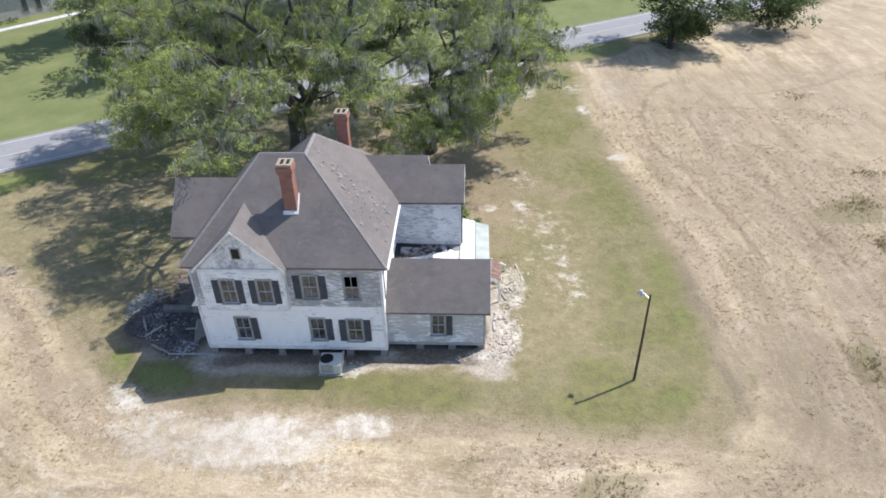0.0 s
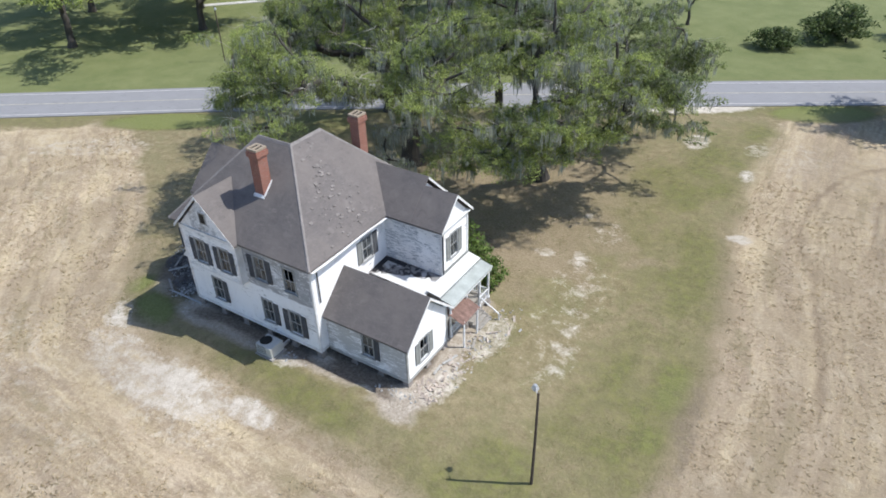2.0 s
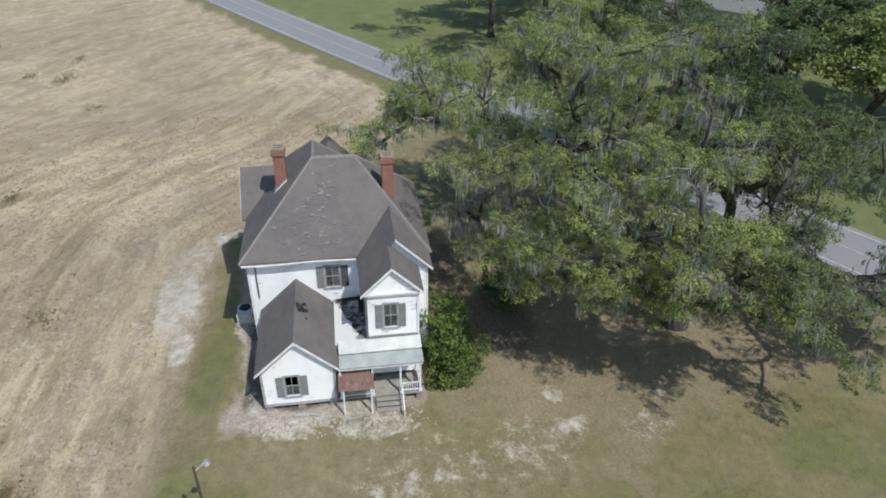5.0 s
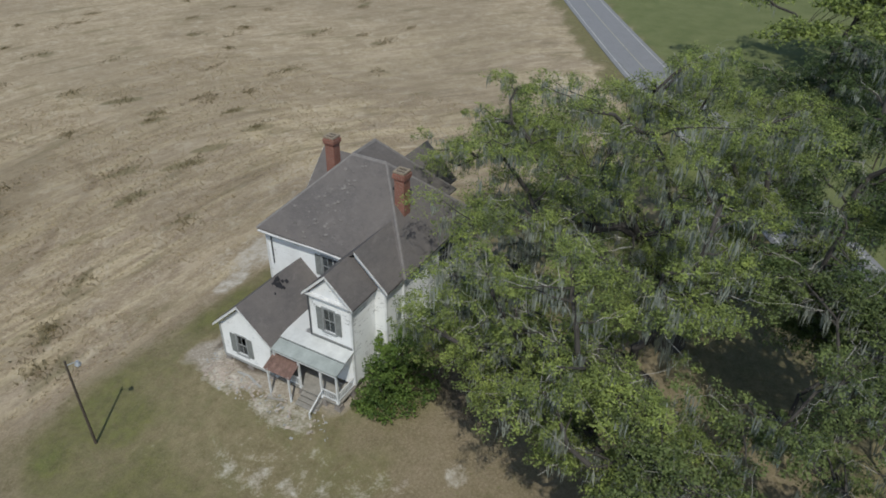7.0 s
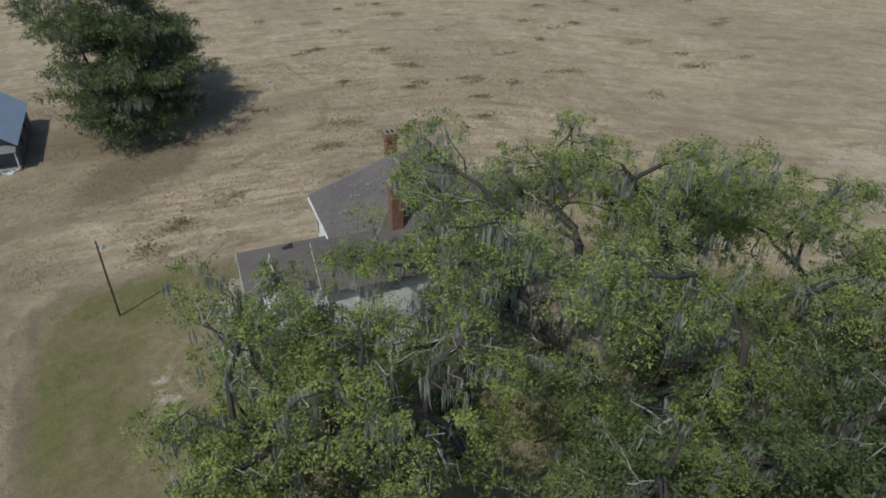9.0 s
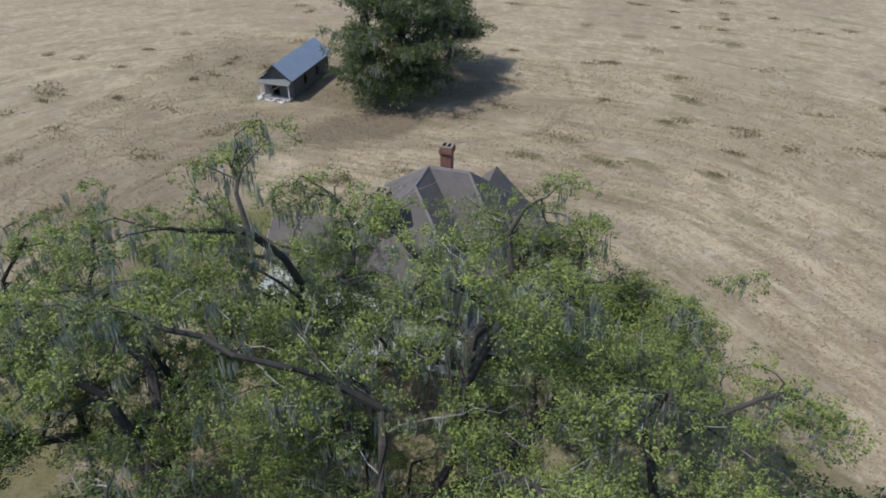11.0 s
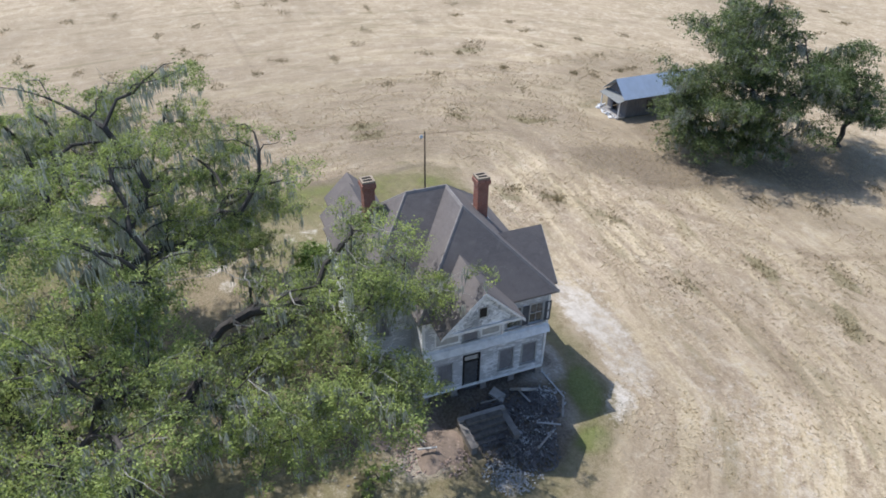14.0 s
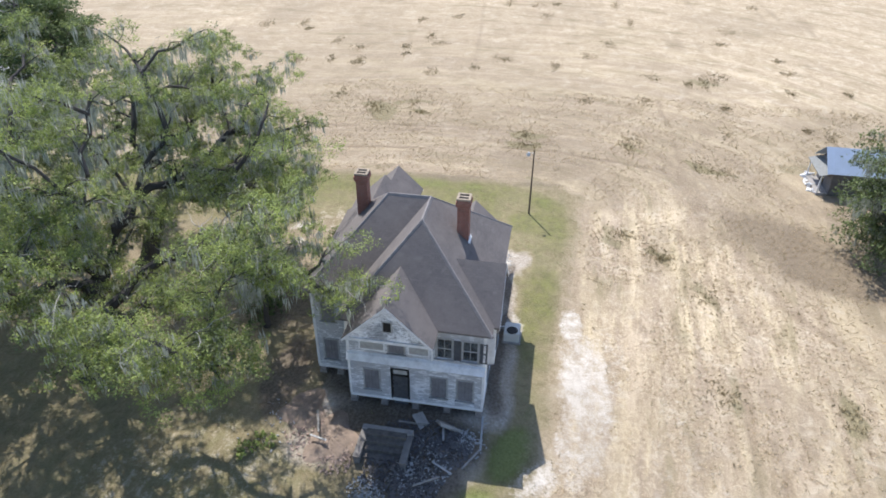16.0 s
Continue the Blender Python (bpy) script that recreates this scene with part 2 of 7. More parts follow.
    soil = k.mix(k.step(n3, 0.35, 0.65), (0.29, 0.25, 0.205), (0.48, 0.42, 0.35))
    c = k.mix(k.step(soft(bare, 1.1), 0.3, 0.75, 0, 0.92), c, soil)
    white = k.mix(k.step(n2, 0.4, 0.7), (0.47, 0.425, 0.36), (0.65, 0.605, 0.535))
    c = k.mix(k.step(k.math("ADD", sand, k.math("MULTIPLY", k.math("SUBTRACT", k.math("ADD", k.math("MULTIPLY", n2, 0.6), k.math("MULTIPLY", n3, 0.4)), 0.5), 1.9)), 0.36, 0.8, 0, 0.95), c, white)
    c = k.mix(k.math("MULTIPLY", track, k.step(n2, 0.3, 0.6, 0.5, 1.0)), c, (0.215, 0.172, 0.118))
    c = k.mix(k.math("MULTIPLY", k.step(track, 0.70, 1.0, 0, 0.6), k.step(n3, 0.3, 0.55, 0.5, 1.0)), c, (0.125, 0.093, 0.065))
    c = k.mix(k.step(soft(weed, 1.2), 0.3, 0.7, 0, 0.75), c, k.mix(k.step(n3, 0.4, 0.65), (0.15, 0.132, 0.07), (0.27, 0.235, 0.135)))
    c = k.mix(k.math("MULTIPLY", k.step(rut, 0.3, 0.9, 0, 0.62), k.step(n3, 0.3, 0.5, 0.45, 1.0)), c, (0.165, 0.122, 0.082))
    # dark soil, plus shade painted under and beside the house
    c = k.mix(k.step(soft(earth_shade, 1.0), 0.35, 0.8, 0, 0.85), c, k.mix(k.step(n3, 0.4, 0.62), (0.085, 0.066, 0.05), (0.19, 0.155, 0.122)))
    k.bump(k.math("ADD", k.math("ADD", k.math("MULTIPLY", n2, 0.6), k.math("MULTIPLY", rut, -1.2)), k.math("ADD", n3, tuft)), 0.6, 0.09)
    return k.out(c, 0.95)


def asphalt():
    k = Nodes("asphalt")
    a, b = k.noise(k.pos(), 0.5, 4, 0.6), k.noise(k.pos(), 14.0, 4, 0.7)
    c = k.mix(a, (0.235, 0.238, 0.25), (0.31, 0.312, 0.325))
    c = k.mix(k.step(b, 0.4, 0.7, 0, 0.5), c, (0.19, 0.19, 0.20))
    crack = k.noise(k.pos((0.6, 3, 1), -0.53), 1.2, 5, 0.7, 1.0)
    c = k.mix(k.step(crack, 0.62, 0.66, 0, 0.6), c, (0.09, 0.09, 0.1))
    k.bump(b, 0.3, 0.01)
    return k.out(c, 0.9)


M_UP = siding("weathered_clapboard", 0.44, fine=1.15, wood=(0.37, 0.37, 0.375))
M_WHITE = siding("white_clapboard", 0.84)
M_HALF = siding("peeling_clapboard", 0.68, fine=1.5, wood=(0.40, 0.43, 0.46))
M_KIT = siding("patchy_clapboard", 0.5, wood=(0.51, 0.51, 0.50))
M_GABLE = siding("flaked_gable_paint", 0.58, fine=3.0, wood=(0.26, 0.265, 0.27))
M_GREY = siding("grey_clapboard", 0.45, white=(0.74, 0.75, 0.77), wood=(0.40, 0.41, 0.43))
M_TRIM = plain("white_trim", (0.78, 0.785, 0.79), 0.65, 0.22, 1.8)
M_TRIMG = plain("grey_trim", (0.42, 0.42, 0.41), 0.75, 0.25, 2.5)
M_SHUT = plain("shutter_paint", (0.085, 0.09, 0.10), 0.7, 0.3, 3.0)
M_SHUTG = plain("faded_shutter_paint", (0.23, 0.24, 0.235), 0.75, 0.25, 3.0)
M_SASH = plain("sash_paint", (0.36, 0.37, 0.375), 0.7, 0.25, 4.0)
M_BOARD = plain("boarding", (0.20, 0.20, 0.215), 0.85, 0.25, 2.0)
M_DARK = plain("dark_interior", (0.035, 0.035, 0.04), 0.95, 0.3, 2.0)
M_GLASS = glass("window_glass")
M_ROOF = shingles("shingles")
M_CURL = plain("curled_shingle", (0.235, 0.215, 0.205), 0.9, 0.45, 2.0)
# paler than the roof: sunlight on the narrow hip faces put into colour
M_CAP = plain("ridge_cap_shingles", (0.25, 0.232, 0.225), 0.9, 0.2, 3.0)
M_BRICK = bricks("brick")
M_MORTAR = plain("chimney_crown_mortar", (0.36, 0.30, 0.23), 0.9, 0.3, 5.0)
M_PIER = plain("pier_masonry", (0.30, 0.27, 0.25), 0.9, 0.3, 4.0)
M_PORCHMETAL = plain("porch_roof_metal", (0.40, 0.435, 0.42), 0.55, 0.25, 1.2, 0.0)
M_PORCHWHITE = plain("porch_roof_paint", (0.68, 0.69, 0.68), 0.6, 0.18, 1.2, 0.0)
def flat_roof_material():
    """White-painted sheeting along the kitchen side, patched black and grey felt over the rest."""
    k = Nodes("patched_flat_roof")
    a = k.noise(k.pos(), 1.7, 5, 0.62, 0.6)
    b = k.noise(k.pos((1, 1, 1), 0.5), 0.9, 4, 0.6, 0.4)
    xyz = k.n("SeparateXYZ")
    k.link(k.pos(), xyz.inputs[0])
    felt = k.mix(k.step(a, 0.46, 0.53), (0.045, 0.043, 0.046), (0.25, 0.245, 0.245))
    felt = k.mix(k.step(b, 0.58, 0.64, 0, 0.8), felt, (0.5, 0.5, 0.5))
    edge = k.math("ADD", k.math("ADD", xyz.outputs[1], k.math("MULTIPLY", xyz.outputs[0], -0.33)), k.math("MULTIPLY", k.math("SUBTRACT", a, 0.5), 1.2))
    c = k.mix(k.step(edge, 39.75, 39.85), k.mix(a, (0.62, 0.63, 0.62), (0.74, 0.74, 0.73)), felt)
    k.bump(a, 0.2, 0.01)
    return k.out(c, 0.7)


M_FLATROOF = flat_roof_material()
M_TAR = plain("tarred_roofing", (0.035, 0.035, 0.04), 0.7, 0.3, 2.0)
M_RUST = plain("rusted_tin", (0.23, 0.145, 0.12), 0.8, 0.45, 3.0)
M_WOOD = plain("grey_wood", (0.34, 0.32, 0.29), 0.85, 0.25, 3.0, stretch=(1, 1, 4))
M_POLE = plain("creosoted_pole", (0.105, 0.085, 0.068), 0.9, 0.3, 4.0)
M_METAL = plain("galvanised_metal", (0.55, 0.56, 0.57), 0.4, 0.12, 3.0, 0.6)
M_ACBOX = plain("beige_enamel", (0.56, 0.56, 0.53), 0.5, 0.1, 2.0)
M_BLACK = plain("black_fittings_and_hole_shade", (0.02, 0.02, 0.02), 0.6, 0.2, 4.0)
# the blue carries the sky's reflection in the tin's base colour
M_SHEDROOF = plain("shed_tin_roof", (0.40, 0.49, 0.62), 0.38, 0.10, 1.0, 0.2)
M_SHEDWALL = plain("shed_boards", (0.155, 0.155, 0.165), 0.85, 0.3, 2.0, stretch=(3, 3, 0.6))
M_CONC = plain("old_concrete", (0.36, 0.34, 0.32), 0.9, 0.25, 2.0)
# stain plus the shade between the cheek walls, both in the colour
M_STEP = plain("step_concrete_stain_and_shade", (0.16, 0.145, 0.13), 0.9, 0.4, 3.0)
M_RUBBLE = plain("rubble", (0.165, 0.155, 0.152), 0.9, 0.4, 1.6)
M_BRICKDUST = plain("brick_rubble", (0.44, 0.33, 0.275), 0.9, 0.4, 2.0)
M_PALEDUST = plain("pale_plaster_rubble", (0.50, 0.43, 0.37), 0.9, 0.3, 2.0)
M_REDSOIL = plain("reddish_soil", (0.29, 0.225, 0.175), 0.95, 0.3, 1.1, bump=0.5)
M_CHEEK = plain("weathered_cheek_concrete", (0.22, 0.205, 0.19), 0.9, 0.35, 1.6)
M_ASPHALT = asphalt()
M_LINE = plain("road_paint", (0.56, 0.555, 0.53), 0.8, 0.3, 1.2)
M_YELLOW = plain("faded_yellow_paint", (0.42, 0.405, 0.345), 0.8, 0.3, 1.2)
M_GROUND = ground_material()
M_BARK = plain("oak_bark", (0.085, 0.077, 0.07), 0.95, 0.35, 3.0, bump=0.6, stretch=(1, 1, 0.3))
M_TWIG = plain("bare_twig", (0.42, 0.40, 0.36), 0.9, 0.25, 3.0)
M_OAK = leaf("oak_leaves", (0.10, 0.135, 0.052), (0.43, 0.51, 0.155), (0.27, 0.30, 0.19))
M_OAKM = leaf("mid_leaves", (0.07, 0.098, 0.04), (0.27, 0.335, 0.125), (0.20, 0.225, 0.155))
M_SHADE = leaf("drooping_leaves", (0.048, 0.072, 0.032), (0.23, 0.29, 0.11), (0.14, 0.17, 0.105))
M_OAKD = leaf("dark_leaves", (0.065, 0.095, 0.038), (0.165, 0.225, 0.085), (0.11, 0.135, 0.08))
M_BUSH = leaf("shrub_leaves", (0.05, 0.09, 0.026), (0.20, 0.29, 0.07), (0.30, 0.36, 0.10))
M_MOSS = leaf("hanging_moss", (0.30, 0.325, 0.28), (0.46, 0.485, 0.42), (0.52, 0.54, 0.49))
M_STRAW = leaf("straw", (0.38, 0.305, 0.19), (0.58, 0.485, 0.32), (0.64, 0.55, 0.40))
M_WEED = leaf("dry_weed", (0.225, 0.185, 0.105), (0.33, 0.275, 0.16), (0.38, 0.32, 0.21))
M_BLADE = leaf("grass_blades", (0.15, 0.175, 0.07), (0.235, 0.25, 0.11), (0.33, 0.29, 0.17))


# ---- mesh helpers ----
def gz(x, y):
    """Height of the ground: a low rise under the house."""
    d = max(-16.5 - x, x - 3.0, 32.0 - y, y - 46.0, 0.0)
    s = max(0.0, 1 - d / 9.0)
    return 0.62 * s * s * (3 - 2 * s)


def mesh_object(name, verts, faces, material, parent=None, label=""):
    me = bpy.data.meshes.new(name)
    me.from_pydata([tuple(v) for v in verts], [], faces)
    me.materials.append(material)
    ob = new(name, me)
    attach(ob, parent)
    if label:
        tagged(ob, label)
    return ob


def attach(ob, parent):
    if parent is not None:
        ob.parent = parent
        if parent.parent is None:
            ob.matrix_parent_inverse = parent.matrix_basis.inverted()


def part(name, bm, material, parent=None, label=""):
    me = bpy.data.meshes.new(name)
    bm.normal_update()
    bm.to_mesh(me)
    bm.free()
    me.materials.append(material)
    ob = new(name, me)
    attach(ob, parent)
    if label:
        tagged(ob, label)
    return ob


def thing(name, at, label, category, group="", kind=""):
    ob = new(name)
    ob.empty_display_size = 0.3
    ob.matrix_basis = Matrix.Translation(at)
    return tagged(ob, label, category, group, kind)


class Plane:
    """A wall's own axes: a along the wall, b out of it, c up."""

    def __init__(self, o, u, n):
        self.o, self.u, self.n = Vector(o), Vector(u), Vector(n)

    def __call__(self, a, b, c):
        return self.o + self.u * a + self.n * b + Vector((0, 0, c))


def hexa(bm, pts):
    """A six-sided block from its lower and its upper four corners."""
    v = [bm.verts.new(p) for p in pts]
    for f in ((3, 2, 1, 0), (4, 5, 6, 7), (0, 1, 5, 4), (1, 2, 6, 5), (2, 3, 7, 6), (3, 0, 4, 7)):
        bm.faces.new([v[i] for i in f])


def block(bm, p, a0, a1, b0, b1, c0, c1):
    hexa(bm, [p(a0, b0, c0), p(a1, b0, c0), p(a1, b1, c0), p(a0, b1, c0), p(a0, b0, c1), p(a1, b0, c1), p(a1, b1, c1), p(a0, b1, c1)])


WORLD = Plane((0, 0, 0), (1, 0, 0), (0, 1, 0))


def boards(name, material, parent, *rows):
    """Single boards, each a part: the plane and the six bounds of each."""
    for p, *q in rows:
        bm = bmesh.new()
        block(bm, p, *q)
        part(name, bm, material, parent)


def bevel(bm, w=0.02, seg=1):
    bmesh.ops.bevel(bm, geom=bm.edges[:], offset=w, segments=seg, affect="EDGES")


def spans(lo, hi, cuts):
    """What is left of lo..hi once the cuts are taken out."""
    out, at = [], lo
    for a, b in sorted(cuts):
        if a > at:
            out.append((at, min(a, hi)))
        at = max(at, b)
    if at < hi:
        out.append((at, hi))
    return [(a, b) for a, b in out if b - a > 0.01]


def wall(name, p, width, c0, c1, holes, material, parent, left=None, right=None, board=0.14):
    """Clapboards on a wall 0.12 thick. holes: (a0, a1, c0, c1). left, right: the wall's ends at a height, for a gable."""
    left, right = left or (lambda c: 0.0), right or (lambda c: width)
    bm = bmesh.new()
    cuts = sorted({c0, c1, *(h[2] for h in holes), *(h[3] for h in holes)})
    for lo, hi in zip(cuts, cuts[1:]):
        row = [(h[0], h[1]) for h in holes if h[2] < hi - 1e-4 and h[3] > lo + 1e-4]
        if holes or left(c0) == left(c1):
            for a, b in spans(left(lo), right(lo), row):
                block(bm, p, a, b, -0.12, 0.0, lo, hi)
        else:
            hexa(bm, [p(left(lo), -0.12, lo), p(right(lo), -0.12, lo), p(right(lo), 0, lo), p(left(lo), 0, lo),
                      p(left(hi), -0.12, hi), p(right(hi) + 0.01, -0.12, hi), p(right(hi) + 0.01, 0, hi), p(left(hi), 0, hi)])
    solid = part(name, bm, material, parent)
    bm = bmesh.new()
    c = c0
    rnd = random.Random(name)
    while c < c1 - 0.02:
        t = min(c + board, c1)
        row = [(h[0], h[1]) for h in holes if h[2] < t - 0.02 and h[3] > c + 0.02]
        for a, b in spans(left(c), right(c), row):
            at = a
            while at < b - 0.02:
                to = min(b, at + rnd.uniform(2.4, 4.6))
                j = rnd.uniform(-0.004, 0.006)
                la, lb = (max(at, left(t)), min(to, right(t)))
                if lb - la > 0.03:
                    hexa(bm, [p(at, 0.0, c), p(to, 0.0, c), p(to, 0.034 + j, c), p(at, 0.034 + j, c),
                              p(la, 0.0, t), p(lb, 0.0, t), p(lb, 0.010 + j, t), p(la, 0.010 + j, t)])
                at = to
        c += board
    tagged(part("siding", bm, material, solid), kind="stuff")
    return solid


def roof_sheet(name, corners, parent, material=None, thick=0.14, label=""):
    """One slope of a roof, with thickness, its courses laid along the eave (first edge)."""
    bm = bmesh.new()
    pts = [Vector(c) for c in corners]
    nor = (pts[1] - pts[0]).cross(pts[-1] - pts[0]).normalized()
    if nor.z < 0:
        nor = -nor
    top = [bm.verts.new(q) for q in pts]
    low = [bm.verts.new(q - Vector((0, 0, thick))) for q in pts]
    bm.faces.new(top)
    bm.faces.new(low[::-1])
    n = len(pts)
    for i in range(n):
        bm.faces.new((top[i], low[i], low[(i + 1) % n], top[(i + 1) % n]))
    u = (pts[1] - pts[0]).normalized()
    v = nor.cross(u)
    uv = bm.loops.layers.uv.new("UVMap")
    for f in bm.faces:
        for l in f.loops:
            d = l.vert.co - pts[0]
            l[uv].uv = (d.dot(u), d.dot(v))
    bmesh.ops.recalc_face_normals(bm, faces=bm.faces[:])
    return part(name, bm, material or M_ROOF, parent, label)


def strip_along(bm, a, b, w, h):
    """A low ridged strip from a to b, for ridge caps."""
    a, b = Vector(a), Vector(b)
    d = (b - a).normalized()
    s = d.cross(Vector((0, 0, 1))).normalized() * w
    up = Vector((0, 0, h))
    dn = Vector((0, 0, w * 0.9))
    hexa(bm, [a - s - dn, b - s - dn, b + s - dn, a + s - dn, a - s * 0.25 + up, b - s * 0.25 + up, b + s * 0.25 + up, a + s * 0.25 + up])


def box_uv(bm):
    uv = bm.loops.layers.uv.verify()
    for f in bm.faces:
        n = f.normal
        for l in f.loops:
            q = l.vert.co
            l[uv].uv = (q.x + q.y, q.z) if abs(n.z) < 0.7 else (q.x, q.y)


def tubes(paths, sides=6):
    """Tapered tubes along point lists with radii, as one array of vertices and faces."""
    verts, faces = [], []
    for pts, rad in paths:
        base = len(verts)
        for i, q in enumerate(pts):
            q = Vector(q)
            d = (Vector(pts[min(i + 1, len(pts) - 1)]) - Vector(pts[max(i - 1, 0)])).normalized()
            s = d.orthogonal().normalized() if abs(d.z) > 0.9 else d.cross(Vector((0, 0, 1))).normalized()
            t = d.cross(s)
            for j in range(sides):
                a = 2 * math.pi * j / sides
                verts.append(q + (s * math.cos(a) + t * math.sin(a)) * rad[i])
        for i in range(len(pts) - 1):
            for j in range(sides):
                k, l = base + i * sides, base + (i + 1) * sides
                faces.append((k + j, k + (j + 1) % sides, l + (j + 1) % sides, l + j))
        faces.append(tuple(base + (len(pts) - 1) * sides + j for j in range(sides)))
        faces.append(tuple(base + j for j in reversed(range(sides))))
    return verts, faces


def cards(name, centre, direction, normal, length, width, material, parent=None, label="", kind=""):
    """Many small folded leaves or blades in one mesh, from arrays."""
    n = len(centre)
    direction /= np.linalg.norm(direction, axis=1, keepdims=True) + 1e-9
    side = np.cross(direction, normal)
    side /= np.linalg.norm(side, axis=1, keepdims=True) + 1e-9
    up = np.cross(side, direction)
    l, w = length[:, None], width[:, None]
    v = np.stack([centre - direction * l * 0.5, centre + side * w * 0.5 + up * w * 0.2, centre + direction * l * 0.5, centre - side * w * 0.5 + up * w * 0.2], 1).reshape(-1, 3)
    me = bpy.data.meshes.new(name)
    me.vertices.add(4 * n)
    me.vertices.foreach_set("co", v.astype(np.float32).ravel())
    idx = np.arange(n)[:, None] * 4
    tri = np.concatenate([idx + [0, 1, 2], idx + [0, 2, 3]], 1).ravel()
    me.loops.add(6 * n)
    me.loops.foreach_set("vertex_index", tri.astype(np.int32))
    me.polygons.add(2 * n)
    me.polygons.foreach_set("loop_start", np.arange(0, 6 * n, 3, dtype=np.int32))
    me.polygons.foreach_set("loop_total", np.full(2 * n, 3, dtype=np.int32))
    me.update(calc_edges=True)
    me.materials.append(material)
    ob = new(name, me)
    attach(ob, parent)
    return tagged(ob, label, kind=kind)


def value_noise(x, y, scale, seed):
    """Smooth noise of 0 to 1 over arrays of places."""
    rng = np.random.default_rng(seed)
    table = rng.random((64, 64))
    fx, fy = x * scale, y * scale
    ix, iy = np.floor(fx).astype(int), np.floor(fy).astype(int)
    tx, ty = fx - ix, fy - iy
    tx, ty = tx * tx * (3 - 2 * tx), ty * ty * (3 - 2 * ty)
    g = lambda i, j: table[i % 64, j % 64]
    return (g(ix, iy) * (1 - tx) + g(ix + 1, iy) * tx) * (1 - ty) + (g(ix, iy + 1) * (1 - tx) + g(ix + 1, iy + 1) * tx) * ty


def smooth(e0, e1, v):
    s = np.clip((v - e0) / (e1 - e0), 0, 1)
    return s * s * (3 - 2 * s)


def blob(x, y, cx, cy, rx, ry, turn=0.0):
    c, s = math.cos(radians(turn)), math.sin(radians(turn))
    dx, dy = x - cx, y - cy
    u, v = (dx * c + dy * s) / rx, (-dx * s + dy * c) / ry
    return smooth(1.25, 0.55, np.sqrt(u * u + v * v))


def near_line(x, y, pts, w):
    """How near places lie to a polyline: 1 on it, 0 past w."""
    best = np.full(x.shape, 1e9)
    for (ax, ay), (bx, by) in zip(pts, pts[1:]):
        dx, dy = bx - ax, by - ay
        t = np.clip(((x - ax) * dx + (y - ay) * dy) / (dx * dx + dy * dy), 0, 1)
        best = np.minimum(best, np.hypot(x - ax - t * dx, y - ay - t * dy))
    return smooth(w, w * 0.35, best)


# ---- ground ----
ROAD = [(-420, -130), (-300, -72), (-200, -24), (-124, 13.5), (-104, 25.5), (-75, 43.5), (-57.5, 55.0), (-42.5, 65.6), (-20, 79.0), (11.5, 97.6), (25, 105.5), (60, 126), (130, 167), (300, 268)]
YARD = [(-19.4, 29.0), (-8, 28.2), (3, 27.6), (16.0, 26.9), (18.4, 29.6), (18.3, 46), (15.6, 62), (14.2, 80), (14, 92), (-20, 76), (-52, 54), (-41, 47.5), (-30, 39), (-24.5, 33.5)]


def inside(x, y, poly, soft):
    """1 inside the polygon, falling to 0 over a soft edge."""
    hit = np.zeros(x.shape, bool)
    best = np.full(x.shape, 1e9)
    for (ax, ay), (bx, by) in zip(poly, poly[1:] + poly[:1]):
        dx, dy = bx - ax, by - ay
        t = np.clip(((x - ax) * dx + (y - ay) * dy) / (dx * dx + dy * dy), 0, 1)
        best = np.minimum(best, np.hypot(x - ax - t * dx, y - ay - t * dy))
        hit ^= ((ay > y) != (by > y)) & (x < dx * (y - ay) / (dy if dy else 1e-9) + ax)
    return smooth(-soft, soft, np.where(hit, best, -best))


def outside(x, y, poly):
    """Distance to the polygon's rim."""
    best = np.full(x.shape, 1e9)
    for (ax, ay), (bx, by) in zip(poly, poly[1:] + poly[:1]):
        dx, dy = bx - ax, by - ay
        t = np.clip(((x - ax) * dx + (y - ay) * dy) / (dx * dx + dy * dy), 0, 1)
        best = np.minimum(best, np.hypot(x - ax - t * dx, y - ay - t * dy))
    return best


def road_side(x, y):
    """Signed distance to the road's middle: positive on the far side."""
    best, sign = np.full(x.shape, 1e9), np.ones(x.shape)
    for (ax, ay), (bx, by) in zip(ROAD, ROAD[1:]):
        dx, dy = bx - ax, by - ay
        t = np.clip(((x - ax) * dx + (y - ay) * dy) / (dx * dx + dy * dy), 0, 1)
        d = np.hypot(x - ax - t * dx, y - ay - t * dy)
        s = np.sign(dx * (y - ay) - dy * (x - ax))
        sign = np.where(d < best, s, sign)
        best = np.minimum(best, d)
    return best * sign


def axis(lo, hi, step):
    inner = np.arange(lo, hi + step, step)
    grow, out = step, []
    a, b = inner[0], inner[-1]
    while b < 1500:
        grow *= 1.12
        a, b = a - grow, b + grow
        out.append((a, b))
    return np.array([q[0] for q in out[::-1]] + list(inner) + [q[1] for q in out])


